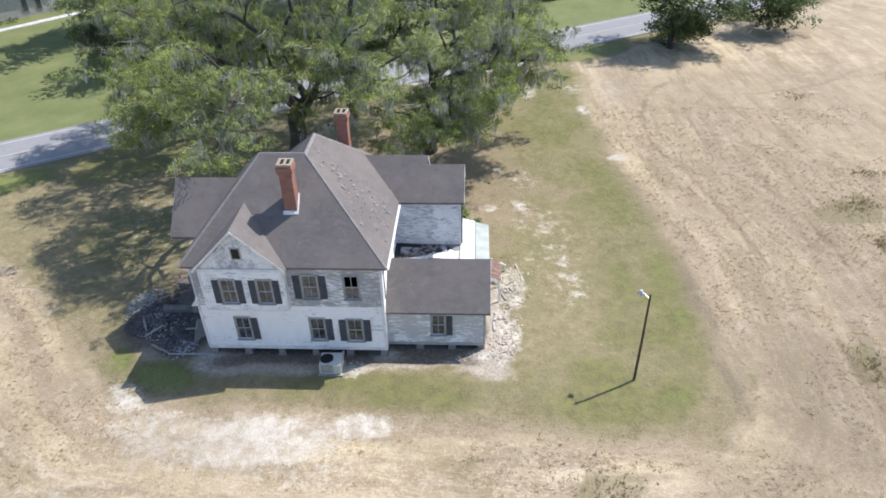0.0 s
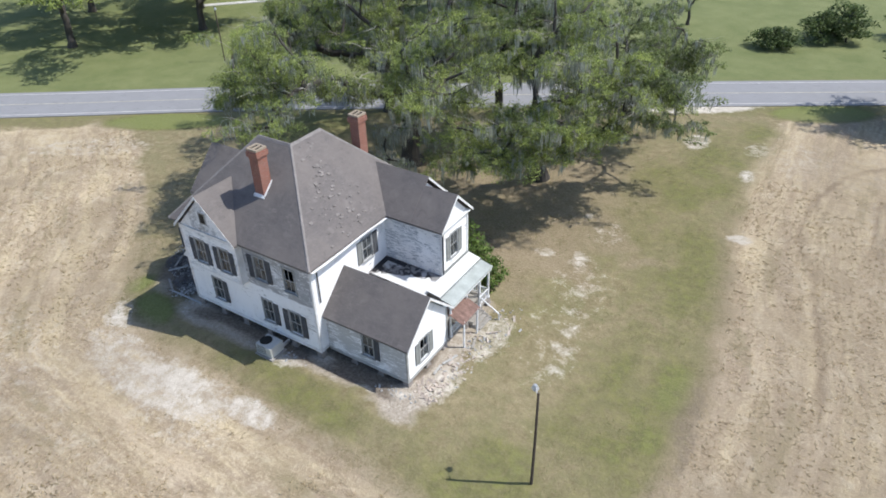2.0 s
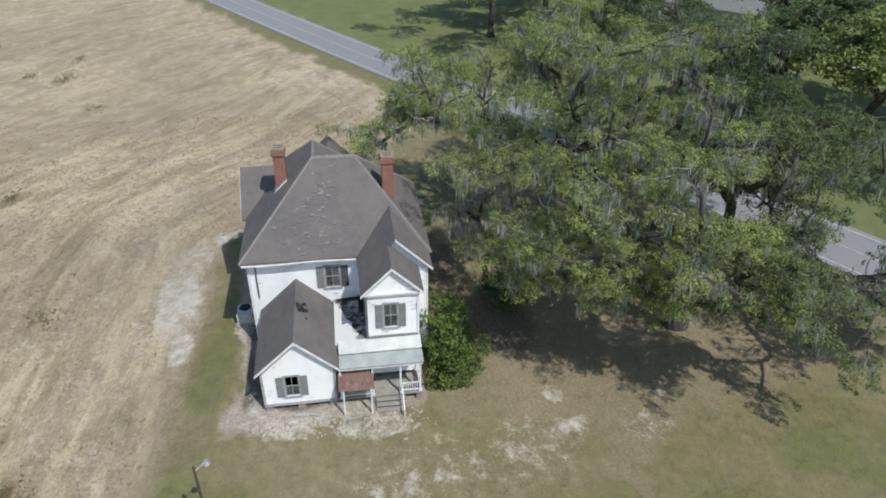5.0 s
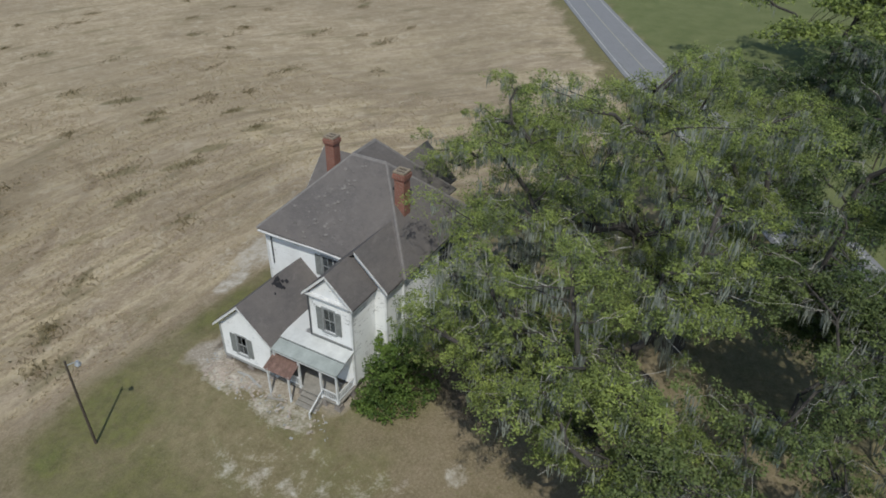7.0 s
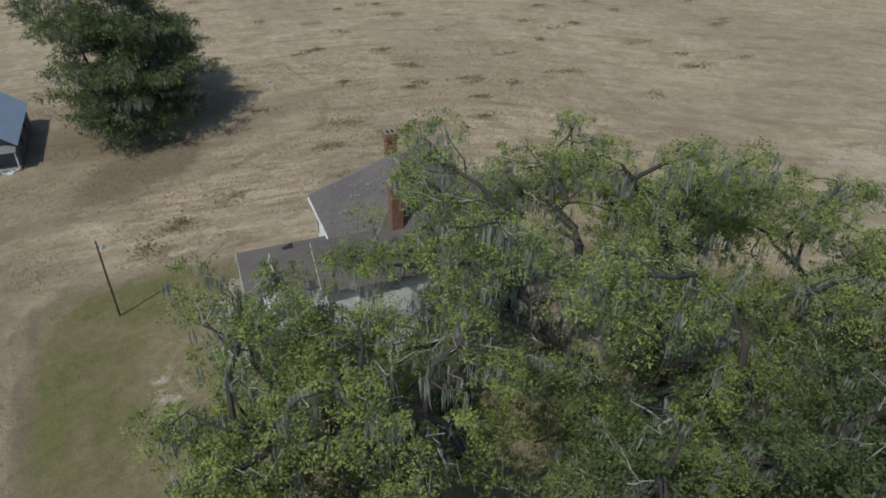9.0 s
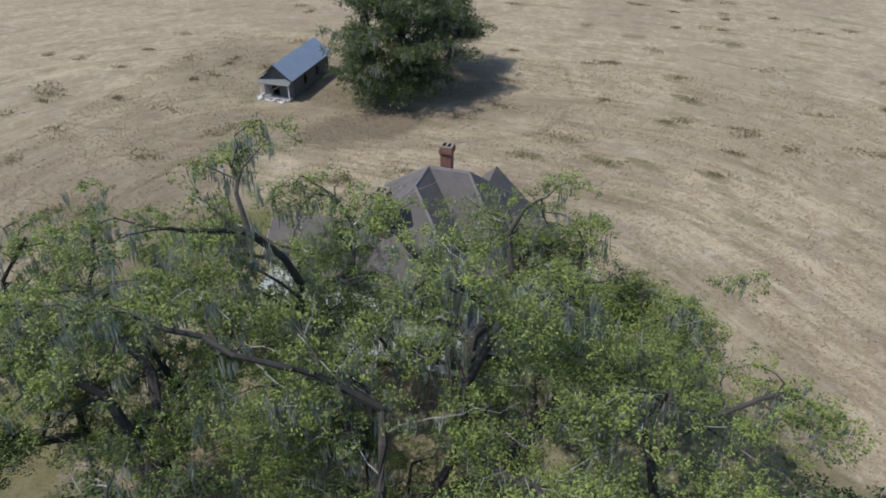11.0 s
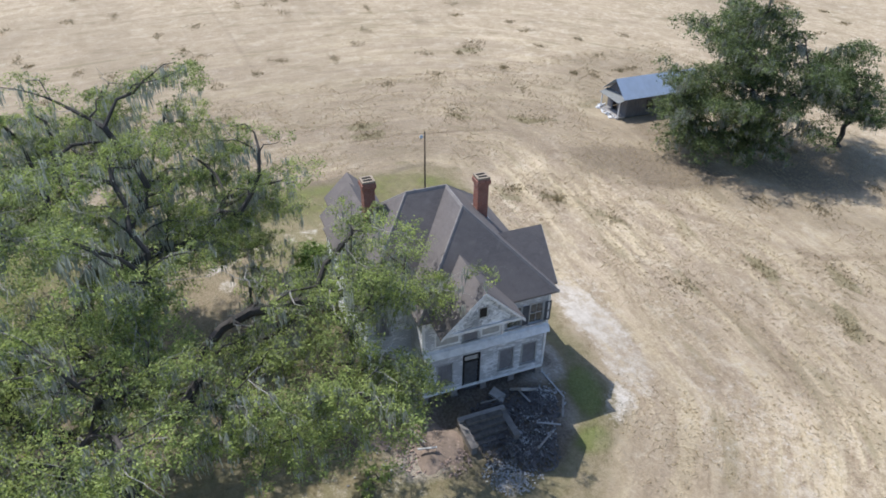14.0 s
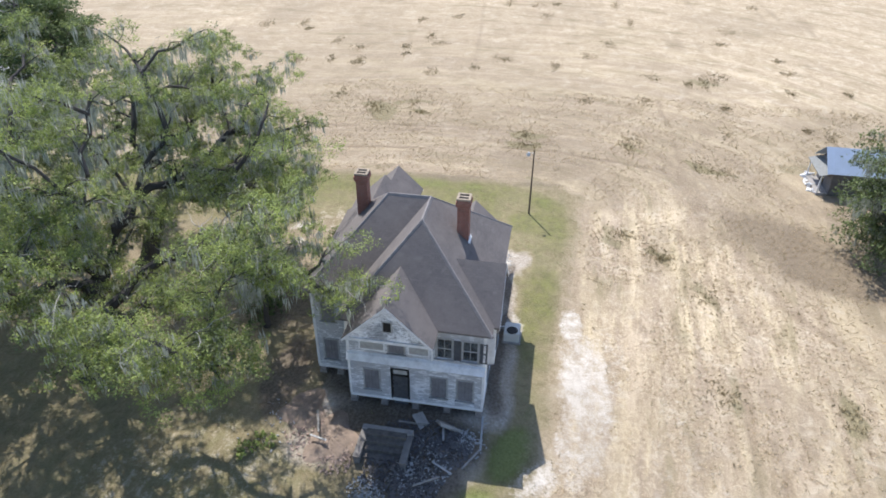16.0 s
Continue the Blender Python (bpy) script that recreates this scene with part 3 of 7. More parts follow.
def build_ground():
    xs, ys = axis(-50, 44, 0.44), axis(-14, 90, 0.44)
    X, Y = np.meshgrid(xs, ys, indexing="ij")
    x, y = X.ravel(), Y.ravel()
    d = np.maximum.reduce([-16.5 - x, x - 3.0, 32.0 - y, y - 46.0, np.zeros_like(x)])
    s = np.clip(1 - d / 9.0, 0, 1)
    rough = (value_noise(x, y, 0.9, 3) - 0.5) * 0.05 + (value_noise(x, y, 0.13, 4) - 0.5) * 0.10
    z = 0.62 * s * s * (3 - 2 * s) + rough * smooth(4.2, 7.5, np.abs(road_side(x, y)))
    nx, ny = len(xs), len(ys)
    me = bpy.data.meshes.new("ground")
    me.vertices.add(nx * ny)
    me.vertices.foreach_set("co", np.stack([x, y, z], 1).astype(np.float32).ravel())
    i, j = np.meshgrid(np.arange(nx - 1), np.arange(ny - 1), indexing="ij")
    q = (i * ny + j).ravel()
    quads = np.stack([q, q + ny, q + ny + 1, q + 1], 1)
    me.loops.add(quads.size)
    me.loops.foreach_set("vertex_index", quads.astype(np.int32).ravel())
    me.polygons.add(len(quads))
    me.polygons.foreach_set("loop_start", np.arange(0, quads.size, 4, dtype=np.int32))
    me.polygons.foreach_set("loop_total", np.full(len(quads), 4, dtype=np.int32))
    me.update(calc_edges=True)
    wob = (value_noise(x, y, 0.35, 7) - 0.5) * 2.2 + (value_noise(x, y, 1.2, 8) - 0.5) * 0.9
    side = road_side(x + wob * 0.3, y + wob * 0.3)
    yard = inside(x + wob * 0.5, y + wob * 0.5, YARD, 1.8)
    verge = smooth(-8.5, -5.5, side + wob) * (side < 0)
    far = smooth(3.0, 4.2, side)
    field = np.clip(1 - yard - verge, 0, 1) * (1 - far)
    house = np.maximum.reduce([-15.6 - x, x - 2.8, 33.0 - y, y - 45.0, np.zeros_like(x)])
    edge = np.maximum(0, house - wob * 0.9)
    ring = smooth(0.35, 0.65, value_noise(x, y, 0.21, 61)) * 0.5 + smooth(0.3, 0.7, value_noise(x, y, 0.55, 62)) * 0.5
    # green: strip round the front and the east of the yard, the verge, patches under the trees
    green = yard * (0.08 + 0.34 * ring) * smooth(-18, -8, x)
    green = np.maximum(green, near_line(x, y, [(7, 30.6), (12.5, 31.5), (14.5, 38), (14.2, 48), (12.5, 58), (11.5, 70), (12, 84)], 6.0) * (0.30 + 0.45 * ring))
    green = np.maximum(green, near_line(x, y, [(-14, 30.2), (-2, 29.8), (5, 30.0)], 2.0) * (0.28 + 0.46 * ring))
    green = np.maximum(green, blob(x + wob, y, -1.5, 29.9, 4.0, 1.0) * 0.74)
    green = np.maximum(green, blob(x + wob, y, 13.5, 56, 2.0, 9.0, 5) * 0.72)
    green = np.maximum(green, near_line(x, y, [(14.0, 30), (16.2, 36), (16.2, 46), (14.6, 58)], 2.8) * (0.45 + 0.38 * ring))
    green = np.maximum(green, blob(x, y, -21.5, 32.6, 1.3, 1.6) * 0.95)
    green = np.maximum(green, blob(x + wob * 0.4, y, -17.6, 31.0, 2.6, 1.5, -20) * 1.05)
    green = np.maximum(green, blob(x + wob * 0.4, y, -4.0, 30.8, 8.0, 0.9) * 0.68)
    green = np.maximum(green, blob(x + wob * 0.4, y, 11.5, 43.0, 2.4, 14.0, 4) * (0.2 + 0.35 * ring))
    green = np.maximum(green, verge * 0.55)
    green = np.maximum(green, blob(x, y, -46, 55, 9, 2.8, 32) * 1.2)
    green = np.maximum(green, blob(x, y, -32, 62, 9, 5, 32) * 0.75)
    green = np.maximum(green, blob(x, y, 18, 94, 7, 3.0, 31) * 1.2)
    green = np.maximum(green, blob(x, y, -27, 48, 6, 6) * 0.5)
    green = np.maximum(green, blob(x + wob, y, 14.5, -2, 4.5, 3.5) * 0.55)
    green = np.maximum(green, blob(x + wob, y, 27, 3, 2.0, 3.0) * 0.55)
    green = np.maximum(green, blob(x + wob, y - wob, 8.5, 63, 7.0, 13.0, 0) * (0.42 + 0.32 * ring))
    green *= (1 - smooth(1.2, 0.2, house))
    # sand: the bare patch before the house, drip line, drive mouth
    sand = np.zeros_like(x)
    for cx, cy, rx, ry, turn, v in ((-10.6, 26.5, 6.0, 2.3, 4, 0.66), (-11.0, 27.2, 3.2, 1.1, 4, 0.82), (-15.0, 26.4, 5.5, 2.2, -12, 0.54), (-19.6, 29.4, 2.6, 1.4, -35, 0.55), (-8, 24.5, 6, 1.6, 5, 0.36), (-4.6, 27.6, 2.6, 1.1, 0, 0.68), (-19.0, 29.1, 1.8, 0.6, -20, 0.7),
                                    (16.0, 62.5, 1.3, 0.8, 20, 0.8), (14.0, 74.2, 0.9, 1.6, 10, 0.72), (13.6, 80.5, 1.6, 2.4, 0, 0.45), (4.5, 88.5, 9, 2.0, 31, 0.9), (-4, 83.6, 4, 1.2, 31, 0.6),
                                    (-5.6, 32.0, 1.6, 0.8, 8, 0.8), (4.1, 35.2, 1.3, 2.6, 0, 0.68), (4.6, 40.6, 1.5, 3.4, 0, 0.58), (1.6, 33.0, 2.2, 0.5, 10, 0.7), (7.0, 50.0, 2.4, 4.5, 10, 0.36),
                                    (9.2, 41.5, 1.8, 4.0, -5, 0.33), (6.5, 58.0, 2.0, 2.5, 0, 0.36), (11.0, 34.8, 1.5, 1.2, 0, 0.22), (-22.3, 39.0, 1.3, 1.2, 0, 0.6), (-24, 50, 8, 9, 0, 0.33), (-24, 22, 9, 6, -20, 0.36), (-16, 20, 8, 3, 0, 0.33), (-62, 36, 12, 7, 33, 0.4), (20.5, 56, 2.5, 5, 15, 0.25), (27, 70, 5, 8, 20, 0.36), (24, 80, 6, 5, 0, 0.34), (18, 80, 3, 6, 0, 0.4), (8.0, 46, 2.8, 9, 0, 0.31), (-48, 46, 9, 3, 33, 0.45), (33.0, 104.5, 5, 1.2, 30, 0.7),
                                    (3.1, 52.6, 1.1, 0.8, 0, 0.62), (5.9, 53.0, 0.9, 1.6, 20, 0.62), (4.0, 59.7, 0.6, 0.8, 0, 0.62), (9.0, 42.5, 1.2, 0.7, 30, 0.55), (8.8, 44.5, 0.7, 0.9, 0, 0.55), (8.3, 46.5, 0.9, 0.8, 0, 0.52), (16.1, 62.4, 0.9, 0.9, 0, 0.7), (7.8, 79.5, 1.6, 2.4, 0, 0.62), (7.4, 48.8, 0.6, 1.0, 0, 0.5), (9.4, 40.6, 0.6, 0.8, 0, 0.5)):
        sand = np.maximum(sand, blob(x, y, cx, cy, rx, ry, turn) * v)
    bare = np.maximum(smooth(2.0, 0.2, edge) * 0.8 * (y < 44.5), blob(x, y, -18.5, 36.5, 3.2, 4.5) * 0.8)
    bare = np.maximum(bare, blob(x, y, -18.5, 43, 2.8, 3) * 0.7)
    bare = np.maximum(bare, blob(x, y + wob * 0.3, -10.5, 32.2, 6.5, 1.3) * 0.85)
    sand = np.maximum(sand, smooth(1.6, 0.2, edge) * 0.40 * (y < 44))
    # litter and trodden earth
    litter = np.zeros_like(x)
    for cx, cy, rx, ry, v in ((-7, 57, 11, 10, 0.62), (-3, 62, 12, 14, 0.66), (1, 52, 5, 5, 0.72), (3.5, 51, 4, 6, 0.7), (4.5, 58, 4, 5, 0.66), (9.5, 55.5, 2, 2, 0.6), (6, 64, 3, 5, 0.5), (-15.5, 45.5, 3.5, 3, 0.5), (-18.5, 39, 3, 5, 0.4), (5.5, -7, 10, 7, 0.55), (20, 2, 4, 5, 0.55), (13, 7, 10, 3.5, 0.4), (25, 16, 7, 12, 0.36), (21, 36, 3, 12, 0.34)):
        litter = np.maximum(litter, blob(x + wob * 1.6, y - wob * 1.4, cx, cy, rx, ry) * v)
    litter = np.maximum(litter, near_line(x, y, [(-26, 36.5), (-21, 29.4), (-8, 28.0), (3, 27.2), (14, 27.0), (18.6, 31), (18.8, 46), (17, 58)], 2.4) * 0.5)
    # wheel tracks in the field
    track = np.zeros_like(x)
    rut = np.zeros_like(x)
    for w, v, pts in ((0.6, 1.0, [(25.3, 82.8), (22.0, 78.3), (20.3, 72.6), (19.9, 66.2), (20.6, 61.8)]), (0.55, 0.8, [(25.2, 75.0), (25.4, 69.7), (25.6, 61.8)]),
                      (0.6, 0.95, [(21.9, 61.2), (22.7, 55.2), (23.7, 50.1), (24.4, 45.2), (25.3, 42.0), (26.1, 37.9), (26.5, 30), (24, 20)]), (0.55, 0.85, [(27.6, 64.9), (28.6, 57.9), (29.5, 53.4), (30.2, 50.2), (30.5, 44.6), (31, 34)]),
                      (0.5, 0.75, [(27.2, 60.1), (28.5, 55.3), (28.6, 50.2), (29.0, 46.1)]), (0.55, 0.7, [(24.3, 72.6), (28.9, 78.3), (35.7, 79.1), (43.2, 81.7), (54.7, 89.5)]), (0.5, 0.6, [(30.9, 85.7), (36.6, 81.8), (44.0, 85.5), (55.5, 93.9)]),
                      (0.5, 0.7, [(27.0, 61.3), (34.4, 63.7), (41.2, 61.0)]), (0.5, 0.9, [(16.3, 40.2), (16.9, 36.5), (17.4, 32.8), (17.6, 30.0)]), (0.5, 0.5, [(3.3, 27.3), (7.2, 27.4), (10.5, 27.7), (13.8, 28.2)]),
                      (0.75, 0.65, [(44.0, 17.1), (28.7, 16.1), (18.2, 16.1), (8.1, 15.3), (-0.6, 14.3), (-8.0, 13.7), (-18, 14.6), (-30, 19)]), (0.75, 0.7, [(28.7, 16.1), (10.4, 18.0), (1.7, 18.2), (-5.2, 18.0), (-9.7, 17.0)]),
                      (0.75, 0.65, [(17.3, 15.1), (9.4, 13.1), (3.0, 11.0), (-1.7, 9.1), (-4.0, 4.7)]), (0.7, 0.6, [(10.2, 19.0), (-1.5, 19.4), (-10.1, 19.5), (-17.6, 19.5), (-26, 23)]), (0.8, 0.6, [(90.7, 46.0), (68.9, 44.2), (52.3, 42.9)]),
                      (0.7, 0.6, [(43.2, 21.2), (31.2, 19.1), (23.1, 16.7)]), (0.7, 0.6, [(41.6, 9.1), (34.0, 12.9), (25.9, 15.8)]), (0.65, 0.75, [(12.4, 15.5), (1.7, 16.2), (-6.8, 15.6), (-16.5, 16.0), (-24.8, 16.9), (-28.6, 20.7), (-32.0, 26.1)]),
                      (0.7, 0.65, [(43.8, 7.5), (29.6, 13.9), (19.8, 15.4), (9.2, 15.8)]), (0.75, 0.8, [(-6.3, -27.1), (-10.7, -19.2), (-12.9, -10.4), (-12.8, -2.8), (-10.7, 3.0), (-6.0, 5.6), (0.6, 10.3)]), (0.7, 0.6, [(-6.1, 14.8), (-9.9, 11.2), (-17.7, 9.3), (-26.3, 11.4)]),
                      (0.7, 0.7, [(-22.5, 17.9), (-26.7, 20.0), (-32.1, 23.3), (-37.6, 26.7), (-43.2, 32.2)]), (0.7, 0.75, [(-50.5, 21.6), (-57.3, 28.3), (-61.0, 36.3), (-54.6, 40.2), (-48.4, 39.8), (-45.3, 37.0)]), (0.7, 0.6, [(-71.4, 30.6), (-65.4, 37.3), (-56.8, 42.3), (-50.2, 41.7)]),
                      (0.65, 0.6, [(-14.6, 18.2), (-19.0, 20.6), (-24.4, 24.7), (-29.4, 29.0)]), (0.7, 0.5, [(8.9, 24.2), (-2.4, 22.5), (-8.5, 19.8), (-19, 18.1)]), (0.8, 0.5, [(-108, -7.2), (-63, 24.4)]), (0.8, 0.5, [(-109.5, -5.4), (-64.5, 26.2)])):
        for off in (0.0, 1.7):
            q = [(px + off * 0.72, py + off * 0.72) for px, py in pts]
            rut = np.maximum(rut, near_line(x + wob * 0.16, y - wob * 0.16, q, w * 0.85) * v * (0.55 + 0.45 * ring) * (1.0 if off == 0 else 0.6))
    weed = np.zeros_like(x)
    for cx, cy in ((34.1, 52.9), (34.5, 47.7), (27.3, 33.5), (18.4, 31.4), (6.4, 19.6), (9.3, 24.0), (-9.9, 16.7), (-10.3, 8.8), (19.0, 49.0), (38.9, 59.3), (37.9, 48.8), (35.9, 54.1), (25.6, 14.0), (30.0, 33.7), (-13.4, 2.9), (1.3, 16.6), (24.4, 12.0), (28.6, 21.9), (30.3, -7.5), (52.1, 10.3),
                   (-25.7, -21.1), (-33.7, -38.9), (-27.0, -6.1), (-18.8, 8.0), (-30.4, 7.5), (-27.5, -13.1), (-54.2, -27.1), (-15.8, -24.2), (-17.1, -9.8), (-23.4, 7.4), (-54.5, 9.0), (-48.7, -2.6), (-24.9, -5.0), (-19.3, -37.7), (-25.1, -19.7), (-38.4, -27.8), (-66.3, 1.7), (-83.9, -16.5), (-32.3, 1.3), (-30.0, 7.9), (76.3, 30.2), (17.9, -62.8)):
        turn = math.degrees(math.atan2(cy - 42, cx + 6)) + 90
        weed = np.maximum(weed, blob(x + wob * 0.8, y - wob * 0.8, cx, cy, 2.6, 0.9, turn) * (0.5 + 0.5 * ring))
    weed = np.maximum(weed, blob(x + wob, y, 34.3, 52.2, 3.2, 2.2) * 0.8)
    # dark soil; ellipses under the house and strips along its walls paint shade
    earth_shade = np.zeros_like(x)
    for cx, cy, rx, ry, turn, v in ((-17.4, 38.4, 2.8, 6.6, 0, 1.15), (-19.6, 36.6, 3.2, 3.4, 0, 1.0), (-13.6, 47.0, 4.5, 2.2, 0, 0.9), (-5, 50, 5, 4, 0, 0.8), (-20.5, 40.5, 2.4, 2.6, 0, 0.5), (-10, 33.0, 6.0, 0.7, 0, 0.5), (-9.4, 38.8, 7.4, 7.2, 0, 1.5), (-0.2, 36.2, 3.6, 3.2, 0, 1.5), (17.9, 31.4, 0.8, 4.5, 5, 0.5), (18.2, 40, 0.8, 6, 4, 0.5), (-6, 48, 5, 3, 0, 0.6), (-9, 32.7, 6.8, 0.9, 0, 0.95), (-0.2, 33.0, 3.4, 0.8, 0, 1.0)):
        earth_shade = np.maximum(earth_shade, blob(x + wob * 0.5, y + wob * 0.5, cx, cy, rx, ry, turn) * v)
    track = np.maximum(track, near_line(x + wob * 0.2, y + wob * 0.2, [(14.6, 66), (15.0, 62.5), (17.2, 51), (17.9, 41), (18.3, 33.7), (17.8, 29.4)], 1.3) * (0.3 + 0.45 * ring))
    track *= np.clip(field + 0.5, 0, 1)
    track = np.maximum(track, field * smooth(0.45, 0.75, value_noise(x, y, 0.06, 51)) * 0.30)
    track = np.maximum(track, field * inside(x, y, [(19, 26), (20, 46), (17, 64), (17, 86), (60, 92), (90, 60), (80, 34), (30, 22), (20, 20)], 5.0) * 0.6 * (1 - 0.6 * smooth(34, 75, x)))
    for cx, cy, rx, ry, turn, v in ((24.5, 31, 8, 9, 0, 0.74), (18.5, 25, 6, 3.5, 0, 0.7), (28, 13, 15, 11, 20, 0.55), (30, -6, 16, 14, 0, 0.7), (40, 30, 12, 14, 0, 0.5), (9.5, 7, 12, 6, 40, 0.9), (-4, -2, 11, 4.5, 40, 0.66), (15, -2, 9, 8, 0, 0.8), (4, -10, 10, 9, 0, 0.8), (-30, 40, 7, 10, -35, 0.5), (-26, 30, 5, 7, -50, 0.45), (19, 18, 4, 9, 10, 0.4), (60, 60, 14, 8, 20, 0.5), (76, 80, 10, 6, 0, 0.5), (75, 62, 9, 4, 0, 0.4), (8, 20, 5, 1.2, -5, 0.4), (-10, 16, 3, 0.7, 0, 0.4), (-17, 8.8, 3, 0.8, 5, 0.4), (24.8, 12, 1.2, 0.7, 0, 0.6), (48.8, 13, 1.4, 1.4, 0, 0.6)):
        track = np.maximum(track, blob(x + wob, y - wob * 0.5, cx, cy, rx, ry, turn) * v * field)
    weeds = smooth(0.66, 0.85, value_noise(x, y, 0.16, 21)) * smooth(0.5, 0.8, value_noise(x, y * 2.5, 0.5, 22)) * field
    track = np.maximum(track, weeds * 0.55)
    me.attributes.new("row", "FLOAT", "POINT").data.foreach_set("value", outside(x, y, YARD).astype(np.float32))
    for name, cols in (("zone", (green * (1 - far), sand, litter)), ("zone_b", (field, far, track)), ("zone_c", (weed * field, rut * np.clip(field + 0.4, 0, 1), earth_shade))):
        at = me.color_attributes.new(name, "FLOAT_COLOR", "POINT")
        at.data.foreach_set("color", np.stack([*cols, bare], 1).astype(np.float32).ravel())
    me.materials.append(M_GROUND)
    return tagged(new("ground", me), "harvested straw field, worn grass yard and mown lawn", "ground", kind="structure")


build_ground()


def ribbon(name, off0, off1, z, material, label, category, dash=None):
    """A strip along the road between two offsets from its middle."""
    pts = [Vector((*q, 0)) for q in ROAD]
    fine = []
    for a, b in zip(pts, pts[1:]):
        n = max(2, int((b - a).length / 3))
        fine += [a.lerp(b, i / n) for i in range(n)]
    fine = [sum(fine[max(0, i - 4):i + 5], Vector()) / len(fine[max(0, i - 4):i + 5]) for i in range(len(fine))]
    verts, faces = [], []
    for i, q in enumerate(fine):
        d = (fine[min(i + 1, len(fine) - 1)] - fine[max(0, i - 1)]).normalized()
        s = Vector((-d.y, d.x, 0))
        for off, h in ((off0, -0.2), (off0, z), (off1, z), (off1, -0.2)):
            verts.append(q + s * off + Vector((0, 0, h)))
    for i in range(len(fine) - 1):
        k = 4 * i
        for j in range(3):
            faces.append((k + j, k + 4 + j, k + 5 + j, k + 1 + j))
    ob = mesh_object(name, verts, faces, material)
    return tagged(ob, label, category, kind="structure")


ribbon("road", -4.1, 4.1, 0.09, M_ASPHALT, "pale worn asphalt country road with two lanes", "road")
ribbon("road_edge_line", 3.3, 3.43, 0.098, M_LINE, "white painted edge line on the asphalt", "road line")
ribbon("road_edge_line", -3.43, -3.3, 0.098, M_LINE, "white painted edge line on the asphalt", "road line")
ribbon("road_centre_line", -0.1, 0.1, 0.098, M_YELLOW, "faded pale centre line on the asphalt", "road line")

# ---- house ----
FLOOR, EAVE = 1.4, 7.86
house = thing("house", (-9.3, 38.8, 0.6), "abandoned two-storey white clapboard farmhouse with peeling paint", "house")


def window(p, a, c, w, h, shutters="", boarded=False, open_low=False, blind=False, tall=0.0):
    """A sash window in the wall plane p: casing, sill, two sashes with panes, shutters to left and right."""
    bm = bmesh.new()
    t = 0.11
    block(bm, p, a - t, a, -0.02, 0.06, c - 0.02, c + h + t)
    block(bm, p, a + w, a + w + t, -0.02, 0.06, c - 0.02, c + h + t)
    block(bm, p, a, a + w, -0.02, 0.06, c + h, c + h + t)
    win = part("window", bm, M_SASH, house)
    bm = bmesh.new()
    block(bm, p, a - t - 0.05, a + w + t + 0.05, -0.02, 0.13, c - 0.09, c - 0.025)
    part("sill", bm, M_SASH, win)
    if boarded:
        bm = bmesh.new()
        n = 4
        for i in range(n):
            block(bm, p, a + 0.01 + i * (w - 0.02) / n, a + (i + 1) * (w - 0.02) / n, -0.05, 0.02 + 0.008 * (i % 2), c, c + h)
        part("boarding", bm, M_BOARD, win, "dark boards nailed over the opening")
        return win
    half = h / 2
    for k in range(2):
        z0, out = c + k * half, -0.055 + 0.045 * k
        bm = bmesh.new()
        for x0, x1, z1, z2 in ((a, a + 0.05, z0, z0 + half), (a + w - 0.05, a + w, z0, z0 + half), (a + 0.05, a + w - 0.05, z0, z0 + 0.06), (a + 0.05, a + w - 0.05, z0 + half - 0.05, z0 + half), (a + w / 2 - 0.018, a + w / 2 + 0.018, z0 + 0.06, z0 + half - 0.05)):
            block(bm, p, x0, x1, out, out + 0.04, z1, z2)
        sash = part("sash", bm, M_SASH, win)
        if open_low and k == 1:
            continue
        bm = bmesh.new()
        block(bm, p, a + 0.04, a + w - 0.04, out + 0.015, out + 0.022, z0 + 0.05, z0 + half - 0.04)
        pane = part("pane", bm, M_GLASS, win)
        pane.visible_shadow = False
    if blind:
        bm = bmesh.new()
        block(bm, p, a + 0.01, a + w - 0.01, -0.10, -0.085, c + 0.35 * h, c + h)
        part("blind", bm, M_TRIMG, win, "pale blind hanging behind the glass")
    for side in shutters:
        dark = side in "LR"
        x0 = a - t - w * 0.49 if side in "Ll" else a + w + t
        x1 = x0 + w * 0.49
        bm = bmesh.new()
        for q0, q1, z1, z2 in ((x0, x0 + 0.06, c, c + h), (x1 - 0.06, x1, c, c + h), (x0 + 0.06, x1 - 0.06, c, c + 0.09), (x0 + 0.06, x1 - 0.06, c + h - 0.09, c + h), (x0 + 0.06, x1 - 0.06, c + h / 2 - 0.05, c + h / 2 + 0.05)):
            block(bm, p, q0, q1, 0.035, 0.085, z1, z2)
        z = c + 0.1
        while z < c + h - 0.1:
            hexa(bm, [p(x0 + 0.05, 0.06, z), p(x1 - 0.05, 0.06, z), p(x1 - 0.05, 0.08, z), p(x0 + 0.05, 0.08, z), p(x0 + 0.05, 0.04, z + 0.07), p(x1 - 0.05, 0.04, z + 0.07), p(x1 - 0.05, 0.055, z + 0.075), p(x0 + 0.05, 0.055, z + 0.075)])
            z += 0.075
        part("shutter", bm, M_SHUT if dark else M_SHUTG, win, "dark louvred shutter" if dark else "faded grey louvred shutter")
    return win


def hole(a, c, w, h):
    return (a, a + w, c, c + h)


